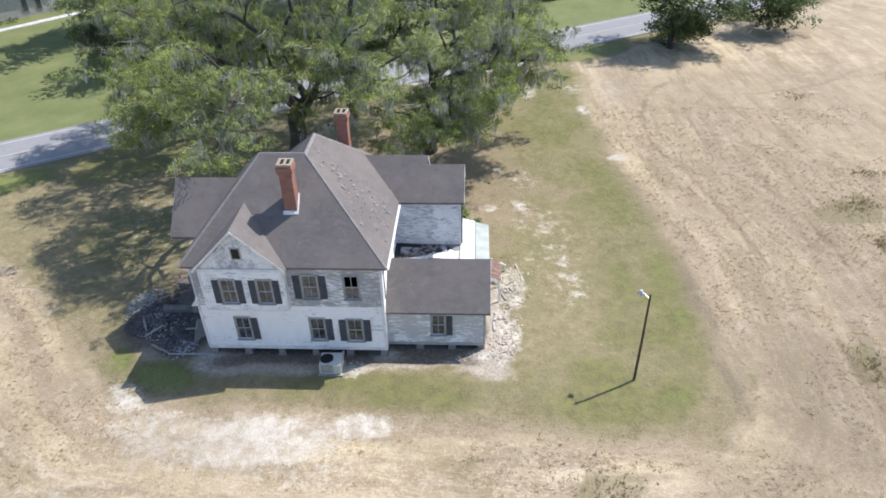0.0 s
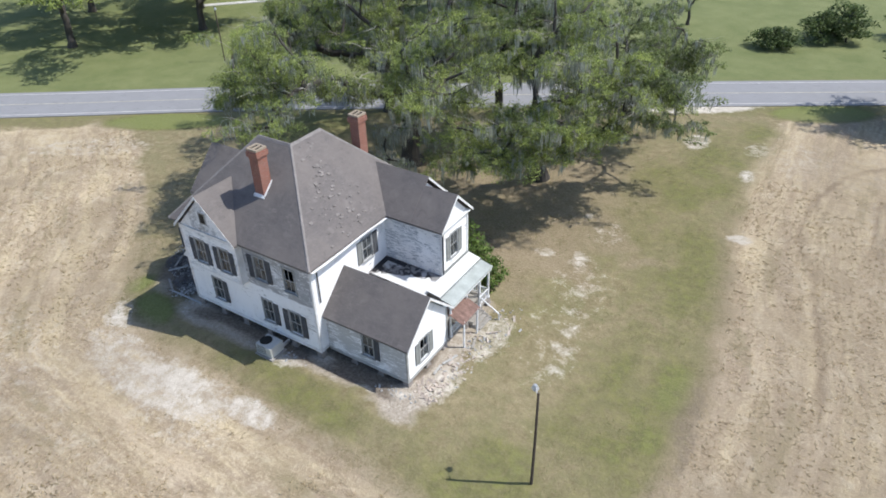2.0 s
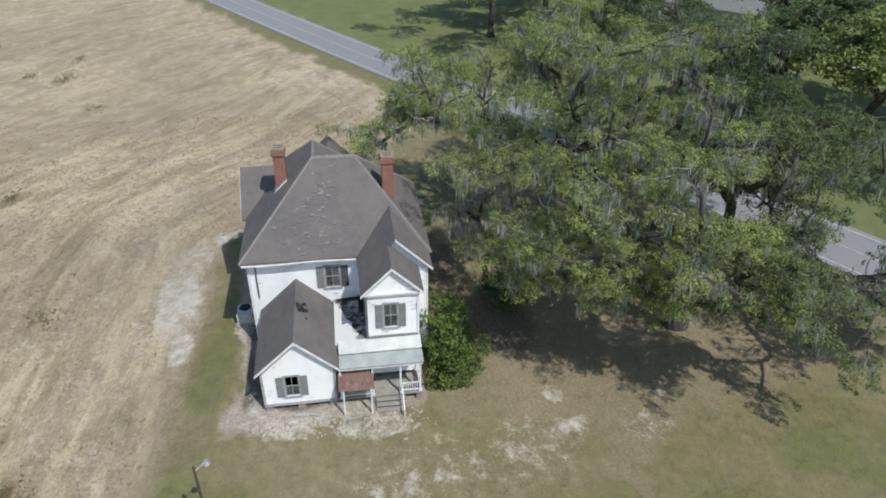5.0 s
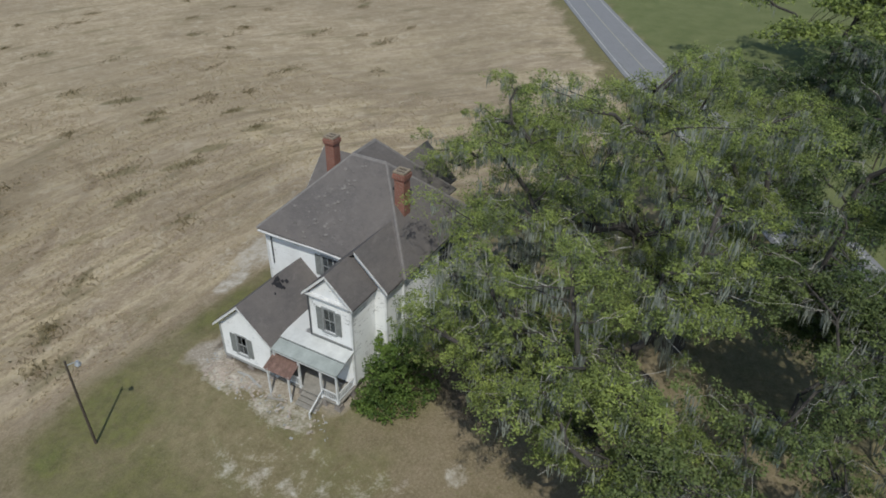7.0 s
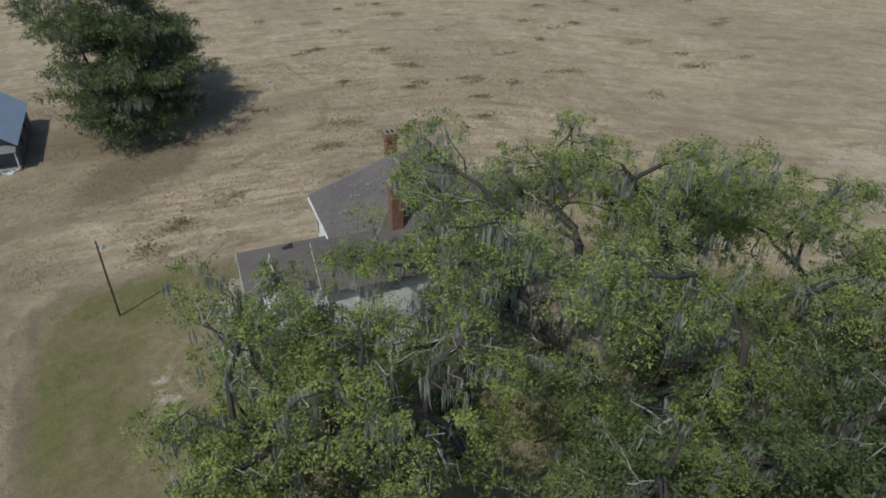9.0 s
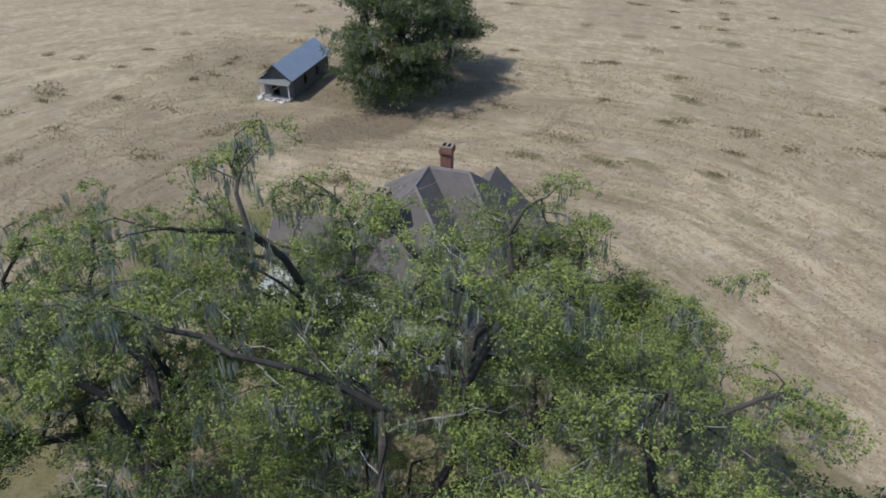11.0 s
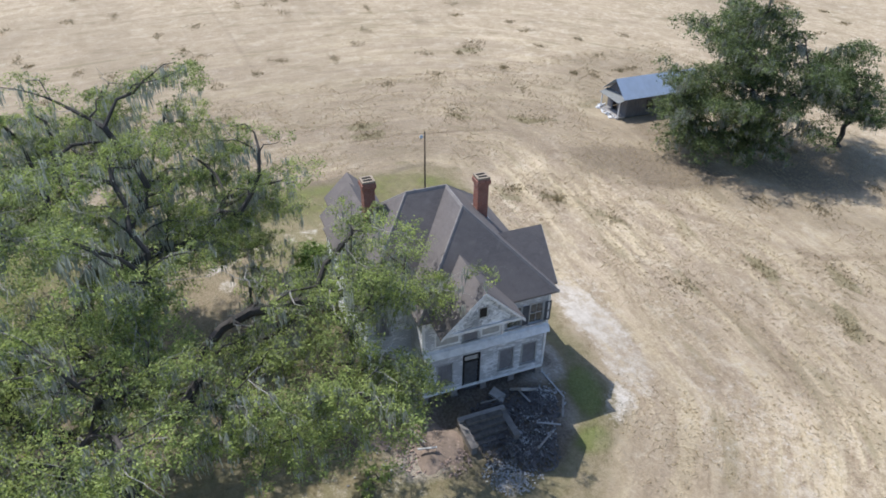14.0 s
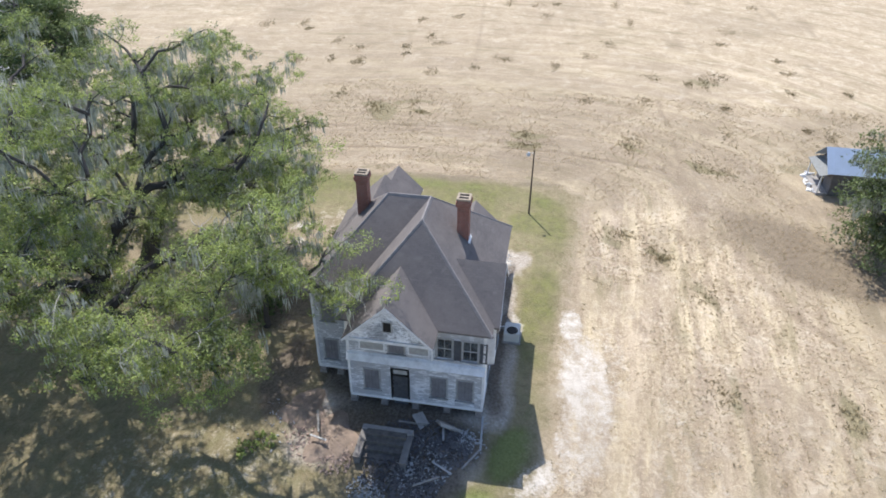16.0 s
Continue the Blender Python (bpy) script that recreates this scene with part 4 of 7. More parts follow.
X0, X1, Y0, Y1 = -15.2, -3.65, 33.2, 41.9
XR, YR = -13.0, 44.85
front = Plane((X0, Y0, 0), (1, 0, 0), (0, -1, 0))
east = Plane((X1, Y0, 0), (0, 1, 0), (1, 0, 0))
west = Plane((X0, Y1, 0), (0, -1, 0), (-1, 0, 0))
west_rear = Plane((XR, YR, 0), (0, -1, 0), (-1, 0, 0))
north_front = Plane((XR, Y1, 0), (-1, 0, 0), (0, 1, 0))
north = Plane((X1, YR, 0), (-1, 0, 0), (0, 1, 0))
MID = 4.75

low_f = [(2.1, 2.0, 0.86, 1.75), (6.85, 2.0, 0.86, 1.75), (9.2, 1.95, 0.9, 1.75)]
up_f = [(6.75, 5.35, 0.9, 1.75), (9.3, 5.35, 0.86, 1.75)]
wall("wall", front, X1 - X0, FLOOR, MID, [hole(*q) for q in low_f], M_WHITE, house)
wall("wall", front, X1 - X0, MID, EAVE, [hole(*q) for q in up_f], M_UP, house)
window(front, *low_f[0], shutters="R")
window(front, *low_f[1], shutters="R")
window(front, *low_f[2], shutters="LR")
window(front, *up_f[0], shutters="LR")
window(front, *up_f[1], open_low=True)
# the shallow upper bay under the front gable
bay = Plane((-14.45, Y0 - 0.5, 0), (1, 0, 0), (0, -1, 0))
bay_w = [(1.2, 5.35, 0.82, 1.75), (3.42, 5.35, 0.82, 1.75)]
wall("wall", bay, 5.1, MID + 0.1, EAVE, [hole(*q) for q in bay_w], M_HALF, house)
for q in bay_w:
    window(bay, *q, shutters="LR", blind=True)
boards("corner_board", M_TRIM, house, (bay, 0, 0.02, -0.5, -0.1, MID + 0.1, EAVE), (bay, 5.08, 5.1, -0.5, -0.1, MID + 0.1, EAVE), (bay, 0, 5.1, -0.5, 0.05, MID, MID + 0.1),
       (bay, -0.02, 0.12, -0.1, 0.055, MID + 0.1, EAVE), (bay, 4.98, 5.12, -0.1, 0.055, MID + 0.1, EAVE))

up_e = [(4.95, 5.4, 0.95, 1.7)]
wall("wall", east, YR - Y0, FLOOR, EAVE, [hole(*q) for q in up_e], M_WHITE, house)
window(east, *up_e[0], shutters="lR")
low_w = [(1.0, 1.95, 0.95, 1.75), (5.4, 1.95, 0.95, 1.75), (7.1, 1.95, 0.95, 1.75)]
up_w = [(5.75, 5.45, 0.95, 1.6), (7.35, 5.45, 0.95, 1.6), (2.7, 5.35, 0.95, 1.2)]
door_w = (2.85, FLOOR + 0.02, 1.0, 2.55)
wall("wall", west, Y1 - Y0, FLOOR, MID, [hole(*q) for q in low_w] + [hole(*door_w)], M_GREY, house)
wall("wall", west, Y1 - Y0, MID, EAVE, [hole(*q) for q in up_w], M_GREY, house)
for q in low_w:
    window(west, *q, boarded=True)
window(west, *up_w[0], shutters="R")
window(west, *up_w[1], shutters="R")
window(west, *up_w[2], boarded=True)
wall("wall", north_front, XR - X0, FLOOR, EAVE, [], M_GREY, house)
rear_w = [(0.55, 2.0, 0.9, 1.75), (0.55, 5.4, 0.9, 1.75)]
wall("wall", west_rear, YR - Y1, FLOOR, EAVE, [hole(*q) for q in rear_w], M_GREY, house)
for q in rear_w:
    window(west_rear, *q, boarded=True)
nor_w = [(5.2, 2.0, 0.9, 1.75), (7.4, 2.0, 0.9, 1.75), (5.2, 5.4, 0.9, 1.75), (7.4, 5.4, 0.9, 1.75)]
wall("wall", north, X1 - XR, FLOOR, EAVE, [hole(*q) for q in nor_w], M_HALF, house)
for q in nor_w:
    window(north, *q, shutters="LR")

# framed panels and a stile under the west gable
for a0, a1 in ((0.75, 2.45), (3.9, 5.3)):
    bm = bmesh.new()
    for q in ((a0, a0 + 0.1, 5.4, 6.55), (a1 - 0.1, a1, 5.4, 6.55), (a0 + 0.1, a1 - 0.1, 5.4, 5.5), (a0 + 0.1, a1 - 0.1, 6.45, 6.55)):
        block(bm, west, q[0], q[1], 0.01, 0.06, q[2], q[3])
    frame_ob = part("panel_frame", bm, M_TRIM, house, "white frame round a blank wall panel")
    bm = bmesh.new()
    block(bm, west, a0 + 0.1, a1 - 0.1, 0.01, 0.042, 5.5, 6.45)
    part("panel", bm, M_TRIMG, frame_ob)
boards("stile", M_TRIM, house, (west, 5.38, 5.52, 0.0, 0.07, MID + 0.3, EAVE), (west, 0.0, 0.12, 0.0, 0.07, MID + 0.3, EAVE))
# front door left hanging over the missing porch
bm = bmesh.new()
a, c, w, h = door_w
for x0, x1, z0, z1 in ((a - 0.12, a, c - 0.05, c + h + 0.12), (a + w, a + w + 0.12, c - 0.05, c + h + 0.12), (a, a + w, c + h, c + h + 0.12), (a, a + w, c + 2.0, c + 2.08)):
    block(bm, west, x0, x1, -0.05, 0.06, z0, z1)
door = part("door", bm, M_BLACK, house, "dark door frame with a pale transom")
bm = bmesh.new()
block(bm, west, a + 0.02, a + w - 0.02, -0.04, 0.0, c - 0.55, c + 2.0)
for x0 in (a + 0.12, a + 0.55):
    for z0, z1 in ((c - 0.3, c + 0.75), (c + 0.9, c + 1.85)):
        block(bm, west, x0, x0 + 0.32, 0.0, 0.018, z0, z1)
part("door_leaf", bm, M_SHUT, door, "dark panelled door leaf")
bm = bmesh.new()
block(bm, west, a + 0.05, a + w - 0.05, -0.05, -0.03, c + 2.1, c + h - 0.02)
part("transom", bm, M_TRIMG, door)

# ledge where the porch roof was, corner boards, sills and fascias
bm = bmesh.new()
hexa(bm, [west(-0.05, 0, MID - 0.05), west(8.8, 0, MID - 0.05), west(8.8, 0.45, MID - 0.05), west(-0.05, 0.45, MID - 0.05), west(-0.05, 0, MID + 0.42), west(8.8, 0, MID + 0.42), west(8.8, 0.2, MID + 0.30), west(-0.05, 0.2, MID + 0.30)])
part("porch_ledger", bm, M_TRIM, house, "white ledge left from the porch roof")
for p, wd in ((front, X1 - X0), (west, Y1 - Y0), (east, 5.0), (west_rear, YR - Y1), (north_front, XR - X0)):
    boards("sill_board", M_TRIM, house, (p, -0.04, wd + 0.04, 0.0, 0.06, FLOOR - 0.22, FLOOR + 0.02))
    boards("frieze_board", M_TRIM, house, (p, 0.0, wd, 0.0, 0.07, EAVE - 0.22, EAVE + 0.02))
for x, y in ((X0, Y0), (X1, Y0), (X0, Y1), (XR, YR), (X1, YR)):
    boards("corner_board", M_TRIM, house, (WORLD, x - 0.075, x + 0.075, y - 0.075, y + 0.075, FLOOR, EAVE))

# main roof
ZE, ZR = 8.0, 12.9
A, B, C, D, E, F = (-15.6, 32.75), (-3.2, 32.75), (-3.2, 45.25), (-13.35, 45.25), (-13.35, 42.35), (-15.6, 42.35)
P, S, N = (-11.2, 37.8, ZR), (-8.4, 37.8, ZR), (-8.4, 40.6, ZR)
e3 = lambda q: (*q, ZE)
roof = roof_sheet("roof", [e3(A), e3(B), S, P], house, label="weathered grey-brown shingle roof slope")
roof_sheet("roof", [e3(B), e3(C), N, S], house)
roof_sheet("roof", [e3(C), e3(D), N], house)
roof_sheet("roof", [e3(D), e3(E), S, N], house)
roof_sheet("roof", [e3(E), e3(F), P, S], house)
roof_sheet("roof", [e3(F), e3(A), P], house)
for a, b in ((e3(A), P), (e3(B), S), (e3(C), N), (e3(D), N), (e3(F), P), (P, S), (S, N)):
    bm = bmesh.new()
    strip_along(bm, a, b, 0.13, 0.035)
    part("ridge_cap", bm, M_CAP, house, "shingle cap along a hip, paled to suggest sunlit faces")
bm = bmesh.new()
block(bm, WORLD, X0 + 0.02, X1 - 0.02, Y0 + 0.02, Y1 - 0.02, EAVE - 0.05, EAVE - 0.01)
block(bm, WORLD, XR + 0.02, X1 - 0.02, Y1, YR - 0.02, EAVE - 0.05, EAVE - 0.01)
for z in (FLOOR - 0.12, MID - 0.2):
    block(bm, WORLD, X0 + 0.14, X1 - 0.14, Y0 + 0.14, Y1 - 0.14, z, z + 0.1)
    block(bm, WORLD, XR + 0.14, X1 - 0.14, Y1, YR - 0.14, z, z + 0.1)
part("floors", bm, M_DARK, house)
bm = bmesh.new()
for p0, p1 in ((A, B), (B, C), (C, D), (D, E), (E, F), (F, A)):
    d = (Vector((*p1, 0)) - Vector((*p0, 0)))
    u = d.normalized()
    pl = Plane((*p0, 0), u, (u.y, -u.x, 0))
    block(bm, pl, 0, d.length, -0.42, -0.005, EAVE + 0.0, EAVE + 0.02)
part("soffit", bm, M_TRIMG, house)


def gable(tip, back, eave_a, eave_b, inner_a, inner_b, face, wall_mat, vent=True, rakes=(0, 1), band=True):
    """A gable roof: ridge from tip to back, eaves from the tip's side to where they run into the roof behind.
    face: the plane of the gable wall with its half width and rise."""
    roof_sheet("roof", [eave_a, inner_a, back, tip], house)
    roof_sheet("roof", [eave_b, inner_b, back, tip], house)
    p, width, base, rise = face
    wall("gable", p, width, base, base + rise, [], wall_mat, house, lambda c: (c - base) / rise * width / 2, lambda c: width - (c - base) / rise * width / 2)
    bm = bmesh.new()
    for e in [(eave_a, eave_b)[i] for i in rakes]:
        q, dn, o = p.n * 0.02, Vector((0, 0, -0.2)), Vector((0, 0, -0.02))
        a, b = Vector(e) + o, Vector(tip) + o
        hexa(bm, [a + dn - q, b + dn - q, b + dn + q, a + dn + q, a - q, b - q, b + q, a + q])
    if band:
        block(bm, p, 0.0, width, 0.0, 0.1, base - 0.12, base + 0.08)
    part("bargeboard", bm, M_TRIM, house)
    if vent:
        m = width / 2
        bm = bmesh.new()
        block(bm, p, m - 0.32, m + 0.32, 0.015, 0.06, base + rise * 0.28, base + rise * 0.28 + 0.86)
        fr = part("attic_vent", bm, M_TRIMG, house)
        # solid black plate stands for the shade inside the opening
        bm = bmesh.new()
        block(bm, p, m - 0.23, m + 0.23, 0.05, 0.066, base + rise * 0.28 + 0.09, base + rise * 0.28 + 0.77)
        part("opening", bm, M_BLACK, fr, "black plate painted in for the shaded attic opening")


# south gable over the bay
gable((-11.9, 32.42, 10.75), (-11.9, 35.58, 10.75), (-14.7, 32.42, 7.95), (-9.1, 32.42, 7.95), (-14.7, 32.72, 7.95), (-9.1, 32.72, 7.95), (bay, 5.1, EAVE, 2.62), M_GABLE)
# west gable that stands out over the missing porch
gw = Plane((-16.95, 41.3, 0), (0, -1, 0), (-1, 0, 0))
gable((-17.25, 38.75, 10.68), (-13.15, 38.75, 10.68), (-17.25, 41.5, 7.93), (-17.25, 36.0, 7.93), (-15.62, 41.5, 7.93), (-15.62, 36.0, 7.93), (gw, 5.1, EAVE, 2.6), M_GABLE)
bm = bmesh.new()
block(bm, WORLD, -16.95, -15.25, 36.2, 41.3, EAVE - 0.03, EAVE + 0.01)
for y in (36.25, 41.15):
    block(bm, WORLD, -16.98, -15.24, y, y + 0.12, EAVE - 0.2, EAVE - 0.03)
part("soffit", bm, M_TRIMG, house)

# east wing and its bay
EW0, EW1 = 40.65, 44.75
wing_s = Plane((X1, EW0, 0), (1, 0, 0), (0, -1, 0))
wall("wall", wing_s, 4.55, FLOOR, EAVE, [], M_HALF, house)
wing_e = Plane((-1.65, EW0, 0), (0, 1, 0), (1, 0, 0))
wall("wall", wing_e, EW1 - EW0, FLOOR, EAVE, [], M_WHITE, house)
wing_n = Plane((-1.65, EW1, 0), (-1, 0, 0), (0, 1, 0))
wall("wall", wing_n, 2.0, FLOOR, EAVE, [], M_WHITE, house)
gable((-1.3, 42.7, 10.30), (-5.62, 42.7, 10.30), (-1.3, 40.3, 7.96), (-1.3, 45.1, 7.96), (-3.2, 40.3, 7.96), (-3.2, 45.1, 7.96), (wing_e, EW1 - EW0, EAVE, 2.02), M_WHITE, False, (1,))
bay_e = Plane((0.9, EW0, 0), (0, 1, 0), (1, 0, 0))
bw = [(1.05, 5.2, 0.85, 1.8)]
wall("wall", bay_e, 3.2, FLOOR, EAVE, [hole(*q) for q in bw], M_WHITE, house)
window(bay_e, *bw[0], shutters="lr")
bay_n = Plane((0.9, EW0 + 3.2, 0), (-1, 0, 0), (0, 1, 0))
wall("wall", bay_n, 2.55, FLOOR, EAVE, [], M_WHITE, house)
gable((1.2, 42.25, 9.84), (-1.6, 42.25, 9.84), (1.2, 40.32, 7.95), (1.2, 44.2, 7.95), (-1.6, 40.32, 7.95), (-1.6, 44.2, 7.95), (bay_e, 3.2, EAVE, 1.62), M_WHITE, False)
boards("pent_board", M_TRIM, house, (bay_e, -0.1, 3.3, 0.0, 0.25, EAVE - 0.06, EAVE + 0.05))
for y in (EW0, EW0 + 3.2):
    boards("corner_board", M_TRIM, house, (WORLD, 0.83, 0.98, y - 0.075, y + 0.075, FLOOR, EAVE))
boards("corner_board", M_TRIM, house, (WORLD, -1.72, -1.58, EW1 - 0.07, EW1 + 0.07, FLOOR, EAVE))
boards("downpipe", M_SHUT, house, (WORLD, 0.99, 1.07, EW0 - 0.04, EW0 + 0.04, 4.5, EAVE), (WORLD, X1 + 0.08, X1 + 0.14, Y0 + 0.45, Y0 + 0.52, 5.0, EAVE))

# kitchen wing
KF, KE = 1.18, 3.86
KX, KY0, KY1 = 2.6, 34.0, 38.4
kit_s = Plane((X1, KY0, 0), (1, 0, 0), (0, -1, 0))
kit_e = Plane((KX, KY0, 0), (0, 1, 0), (1, 0, 0))
kit_n = Plane((KX, KY1, 0), (-1, 0, 0), (0, 1, 0))
ks, ke = [(2.9, 1.85, 0.8, 1.6)], [(1.35, 1.75, 0.85, 1.6)]
wall("wall", kit_s, KX - X1, KF, KE, [hole(*q) for q in ks], M_KIT, house)
window(kit_s, *ks[0], shutters="R")
wall("wall", kit_e, KY1 - KY0, KF, KE, [hole(*q) for q in ke], M_WHITE, house)
window(kit_e, *ke[0], shutters="lr", open_low=True)
wall("wall", kit_n, KX - X1, KF, KE, [], M_WHITE, house)
gable((2.95, 36.2, 6.3), (X1 + 0.03, 36.2, 6.3), (2.95, 33.65, 3.92), (2.95, 38.75, 3.92), (X1 + 0.03, 33.65, 3.92), (X1 + 0.03, 38.75, 3.92), (kit_e, KY1 - KY0, KE, 2.1), M_WHITE, False, band=False)
bm = bmesh.new()
block(bm, WORLD, X1, KX - 0.14, KY0 + 0.13, KY1 - 0.13, KF - 0.05, KF + 0.05)
part("floors", bm, M_DARK, house)
boards("sill_board", M_TRIMG, house, (kit_s, 0.05, KX - X1 + 0.04, 0.0, 0.05, KF - 0.2, KF + 0.02), (kit_e, -0.04, KY1 - KY0 + 0.04, 0.0, 0.05, KF - 0.2, KF + 0.02))
boards("corner_board", M_TRIMG, house, (WORLD, KX - 0.07, KX + 0.07, KY0 - 0.07, KY0 + 0.07, KF, KE), (WORLD, KX - 0.07, KX + 0.07, KY1 - 0.07, KY1 + 0.07, KF, KE))

# flat roof between the wings and the porch roof before the bay
roof_sheet("porch_roof", [(X1, 38.55, 4.30), (0.95, 38.55, 4.10), (0.95, 40.6, 4.35), (X1, 40.6, 4.45)], house, M_FLATROOF, 0.1, "pale metal sheeting patched with black and grey felt")
roof_sheet("porch_roof", [(1.95, 38.75, 4.20), (1.95, 43.95, 4.22), (0.92, 43.95, 4.46), (0.92, 38.75, 4.36)], house, M_PORCHWHITE, 0.08, "white painted sheet-metal roof strip")
roof_sheet("porch_roof", [(2.95, 38.75, 3.88), (2.95, 43.95, 3.88), (1.99, 43.95, 4.12), (1.99, 38.75, 4.10)], house, M_PORCHMETAL, 0.08, "grey-green sheet-metal porch roof strip")
# black strip painted in as the shade of the step between the sheets
roof_sheet("porch_seam_shade", [(2.02, 38.8, 4.06), (2.02, 43.9, 4.07), (1.90, 43.9, 4.08), (1.90, 38.8, 4.07)], house, M_TAR, 0.06)
flat = lambda x, y: 4.45 - 0.2 * (x - X1) / 4.6 - 0.15 * (40.6 - y) / 2.05
def felt(x0, x1, y0, y1, lift):
    low = [Vector((x, y, flat(x, y) + 0.01)) for x, y in ((x0, y0), (x1, y0), (x1, y1), (x0, y1))]
    hexa(bm, low + [q + Vector((0, 0, lift)) for q in low])
bm = bmesh.new()
felt(X1 + 0.05, X1 + 0.42, 38.75, 40.55, 0.03)
felt(X1 + 0.42, 0.2, 40.2, 40.55, 0.03)
part("tar_patch", bm, M_TAR, house, "black tarred roofing felt")
bm = bmesh.new()
block(bm, WORLD, X1, KX + 0.15, KY1, EW0, 1.1, 1.22)
block(bm, WORLD, 0.95, 2.8, EW0, 43.85, 1.1, 1.22)
part("porch_floor", bm, M_WOOD, house, "grey board porch floor")
for y in (38.75, 40.75, 42.5, 43.75):
    bm = bmesh.new()
    block(bm, WORLD, 2.66, 2.78, y - 0.06, y + 0.06, 1.22, 3.86)
    block(bm, WORLD, 2.62, 2.82, y - 0.1, y + 0.1, 3.6, 3.7)
    block(bm, WORLD, 2.62, 2.82, y - 0.1, y + 0.1, 1.22, 1.36)
    part("porch_post", bm, M_TRIM, house)
for y0, y1 in ((38.81, 40.69), (42.56, 43.69)):
    bm = bmesh.new()
    block(bm, WORLD, 2.69, 2.75, y0, y1, 1.95, 2.02)
    block(bm, WORLD, 2.69, 2.75, y0, y1, 1.36, 1.42)
    n = int((y1 - y0) / 0.14)
    for i in range(1, n):
        y = y0 + (y1 - y0) * i / n
        block(bm, WORLD, 2.70, 2.74, y - 0.02, y + 0.02, 1.42, 1.95)
    part("railing", bm, M_TRIM, house, "white baluster railing")
bm = bmesh.new()
block(bm, WORLD, 0.95, 2.72, 43.70, 43.76, 1.95, 2.02)
block(bm, WORLD, 0.95, 2.72, 43.70, 43.76, 1.36, 1.42)
for i in range(1, 12):
    block(bm, WORLD, 0.95 + i * 0.15 - 0.02, 0.95 + i * 0.15 + 0.02, 43.71, 43.75, 1.42, 1.95)
part("railing", bm, M_TRIM, house, "white baluster railing")
for i in range(5):
    bm = bmesh.new()
    z = 1.05 - i * 0.16
    block(bm, WORLD, 2.8 + i * 0.3, 3.14 + i * 0.3, 40.95, 42.5, z - 0.05, z)
    part("step", bm, M_WOOD, house)
for y in (40.9, 42.5):
    bm = bmesh.new()
    hexa(bm, [Vector(q) for q in ((2.8, y, 0.75), (4.3, y, 0.1), (4.3, y + 0.06, 0.1), (2.8, y + 0.06, 0.75), (2.8, y, 1.05), (4.3, y, 0.36), (4.3, y + 0.06, 0.36), (2.8, y + 0.06, 1.05))])
    part("stair_stringer", bm, M_WOOD, house)
bm = bmesh.new()
for x, z0, z1 in ((4.2, 0.3, 1.15),):
    block(bm, WORLD, x, x + 0.07, 42.55, 42.62, z0, z1)
hexa(bm, [Vector(q) for q in ((2.8, 42.55, 1.9), (4.27, 42.55, 1.1), (4.27, 42.62, 1.1), (2.8, 42.62, 1.9), (2.8, 42.55, 1.97), (4.27, 42.55, 1.17), (4.27, 42.62, 1.17), (2.8, 42.62, 1.97))])
part("handrail", bm, M_TRIM, house)
# flashing and a fascia on the sheet-metal roof
boards("flashing", M_SHUTG, house, (bay_e, 0.0, 3.2, 0.04, 0.12, 4.44, 4.58))
boards("fascia", M_TRIM, house, (WORLD, 2.86, 2.90, 38.8, 43.9, 3.62, 3.80))
# sagging gutter under the east eave
bm = bmesh.new()
rings = []
for i in range(9):
    y, z = 32.9 + i * 0.95, 7.84 - 0.05 * math.sin(i * 0.9)
    rings.append([bm.verts.new(q) for q in ((-3.22, y, z - 0.1), (-3.10, y, z - 0.1), (-3.06, y, z), (-3.24, y, z))])
for r0, r1 in zip(rings, rings[1:]):
    for j in range(4):
        bm.faces.new((r0[j], r0[(j + 1) % 4], r1[(j + 1) % 4], r1[j]))
bm.faces.new(rings[0][::-1])
bm.faces.new(rings[-1])
bmesh.ops.recalc_face_normals(bm, faces=bm.faces[:])
part("gutter", bm, M_TRIM, house, "bent white gutter under the eave")
# slipped tin lean-to beside the kitchen
verts = [(x, 38.6 + k * 0.11, z + 0.02 * math.sin(k * math.pi / 2 + 0.4) + h) for h in (0, -0.025) for x, z in ((2.3, 3.32), (3.05, 3.06), (3.75, 2.76)) for k in range(21)]
bm = bmesh.new()
vs = [bm.verts.new(q) for q in verts]
for h in (0, 63):
    for r in range(2):
        for k in range(20):
            bm.faces.new([vs[h + r * 21 + k + d] for d in (0, 1, 22, 21)])
for k in range(20):
    for r in (0, 42):
        bm.faces.new([vs[r + k], vs[r + k + 1], vs[63 + r + k + 1], vs[63 + r + k]])
part("lean_to_roof", bm, M_RUST, house, "rusty red tin sheet of a slipped lean-to")
for y in (38.9, 40.6):
    bm = bmesh.new()
    block(bm, WORLD, 3.6, 3.7, y - 0.05, y + 0.05, gz(3.6, y) - 0.1, 2.78)
    part("porch_post", bm, M_TRIM, house)

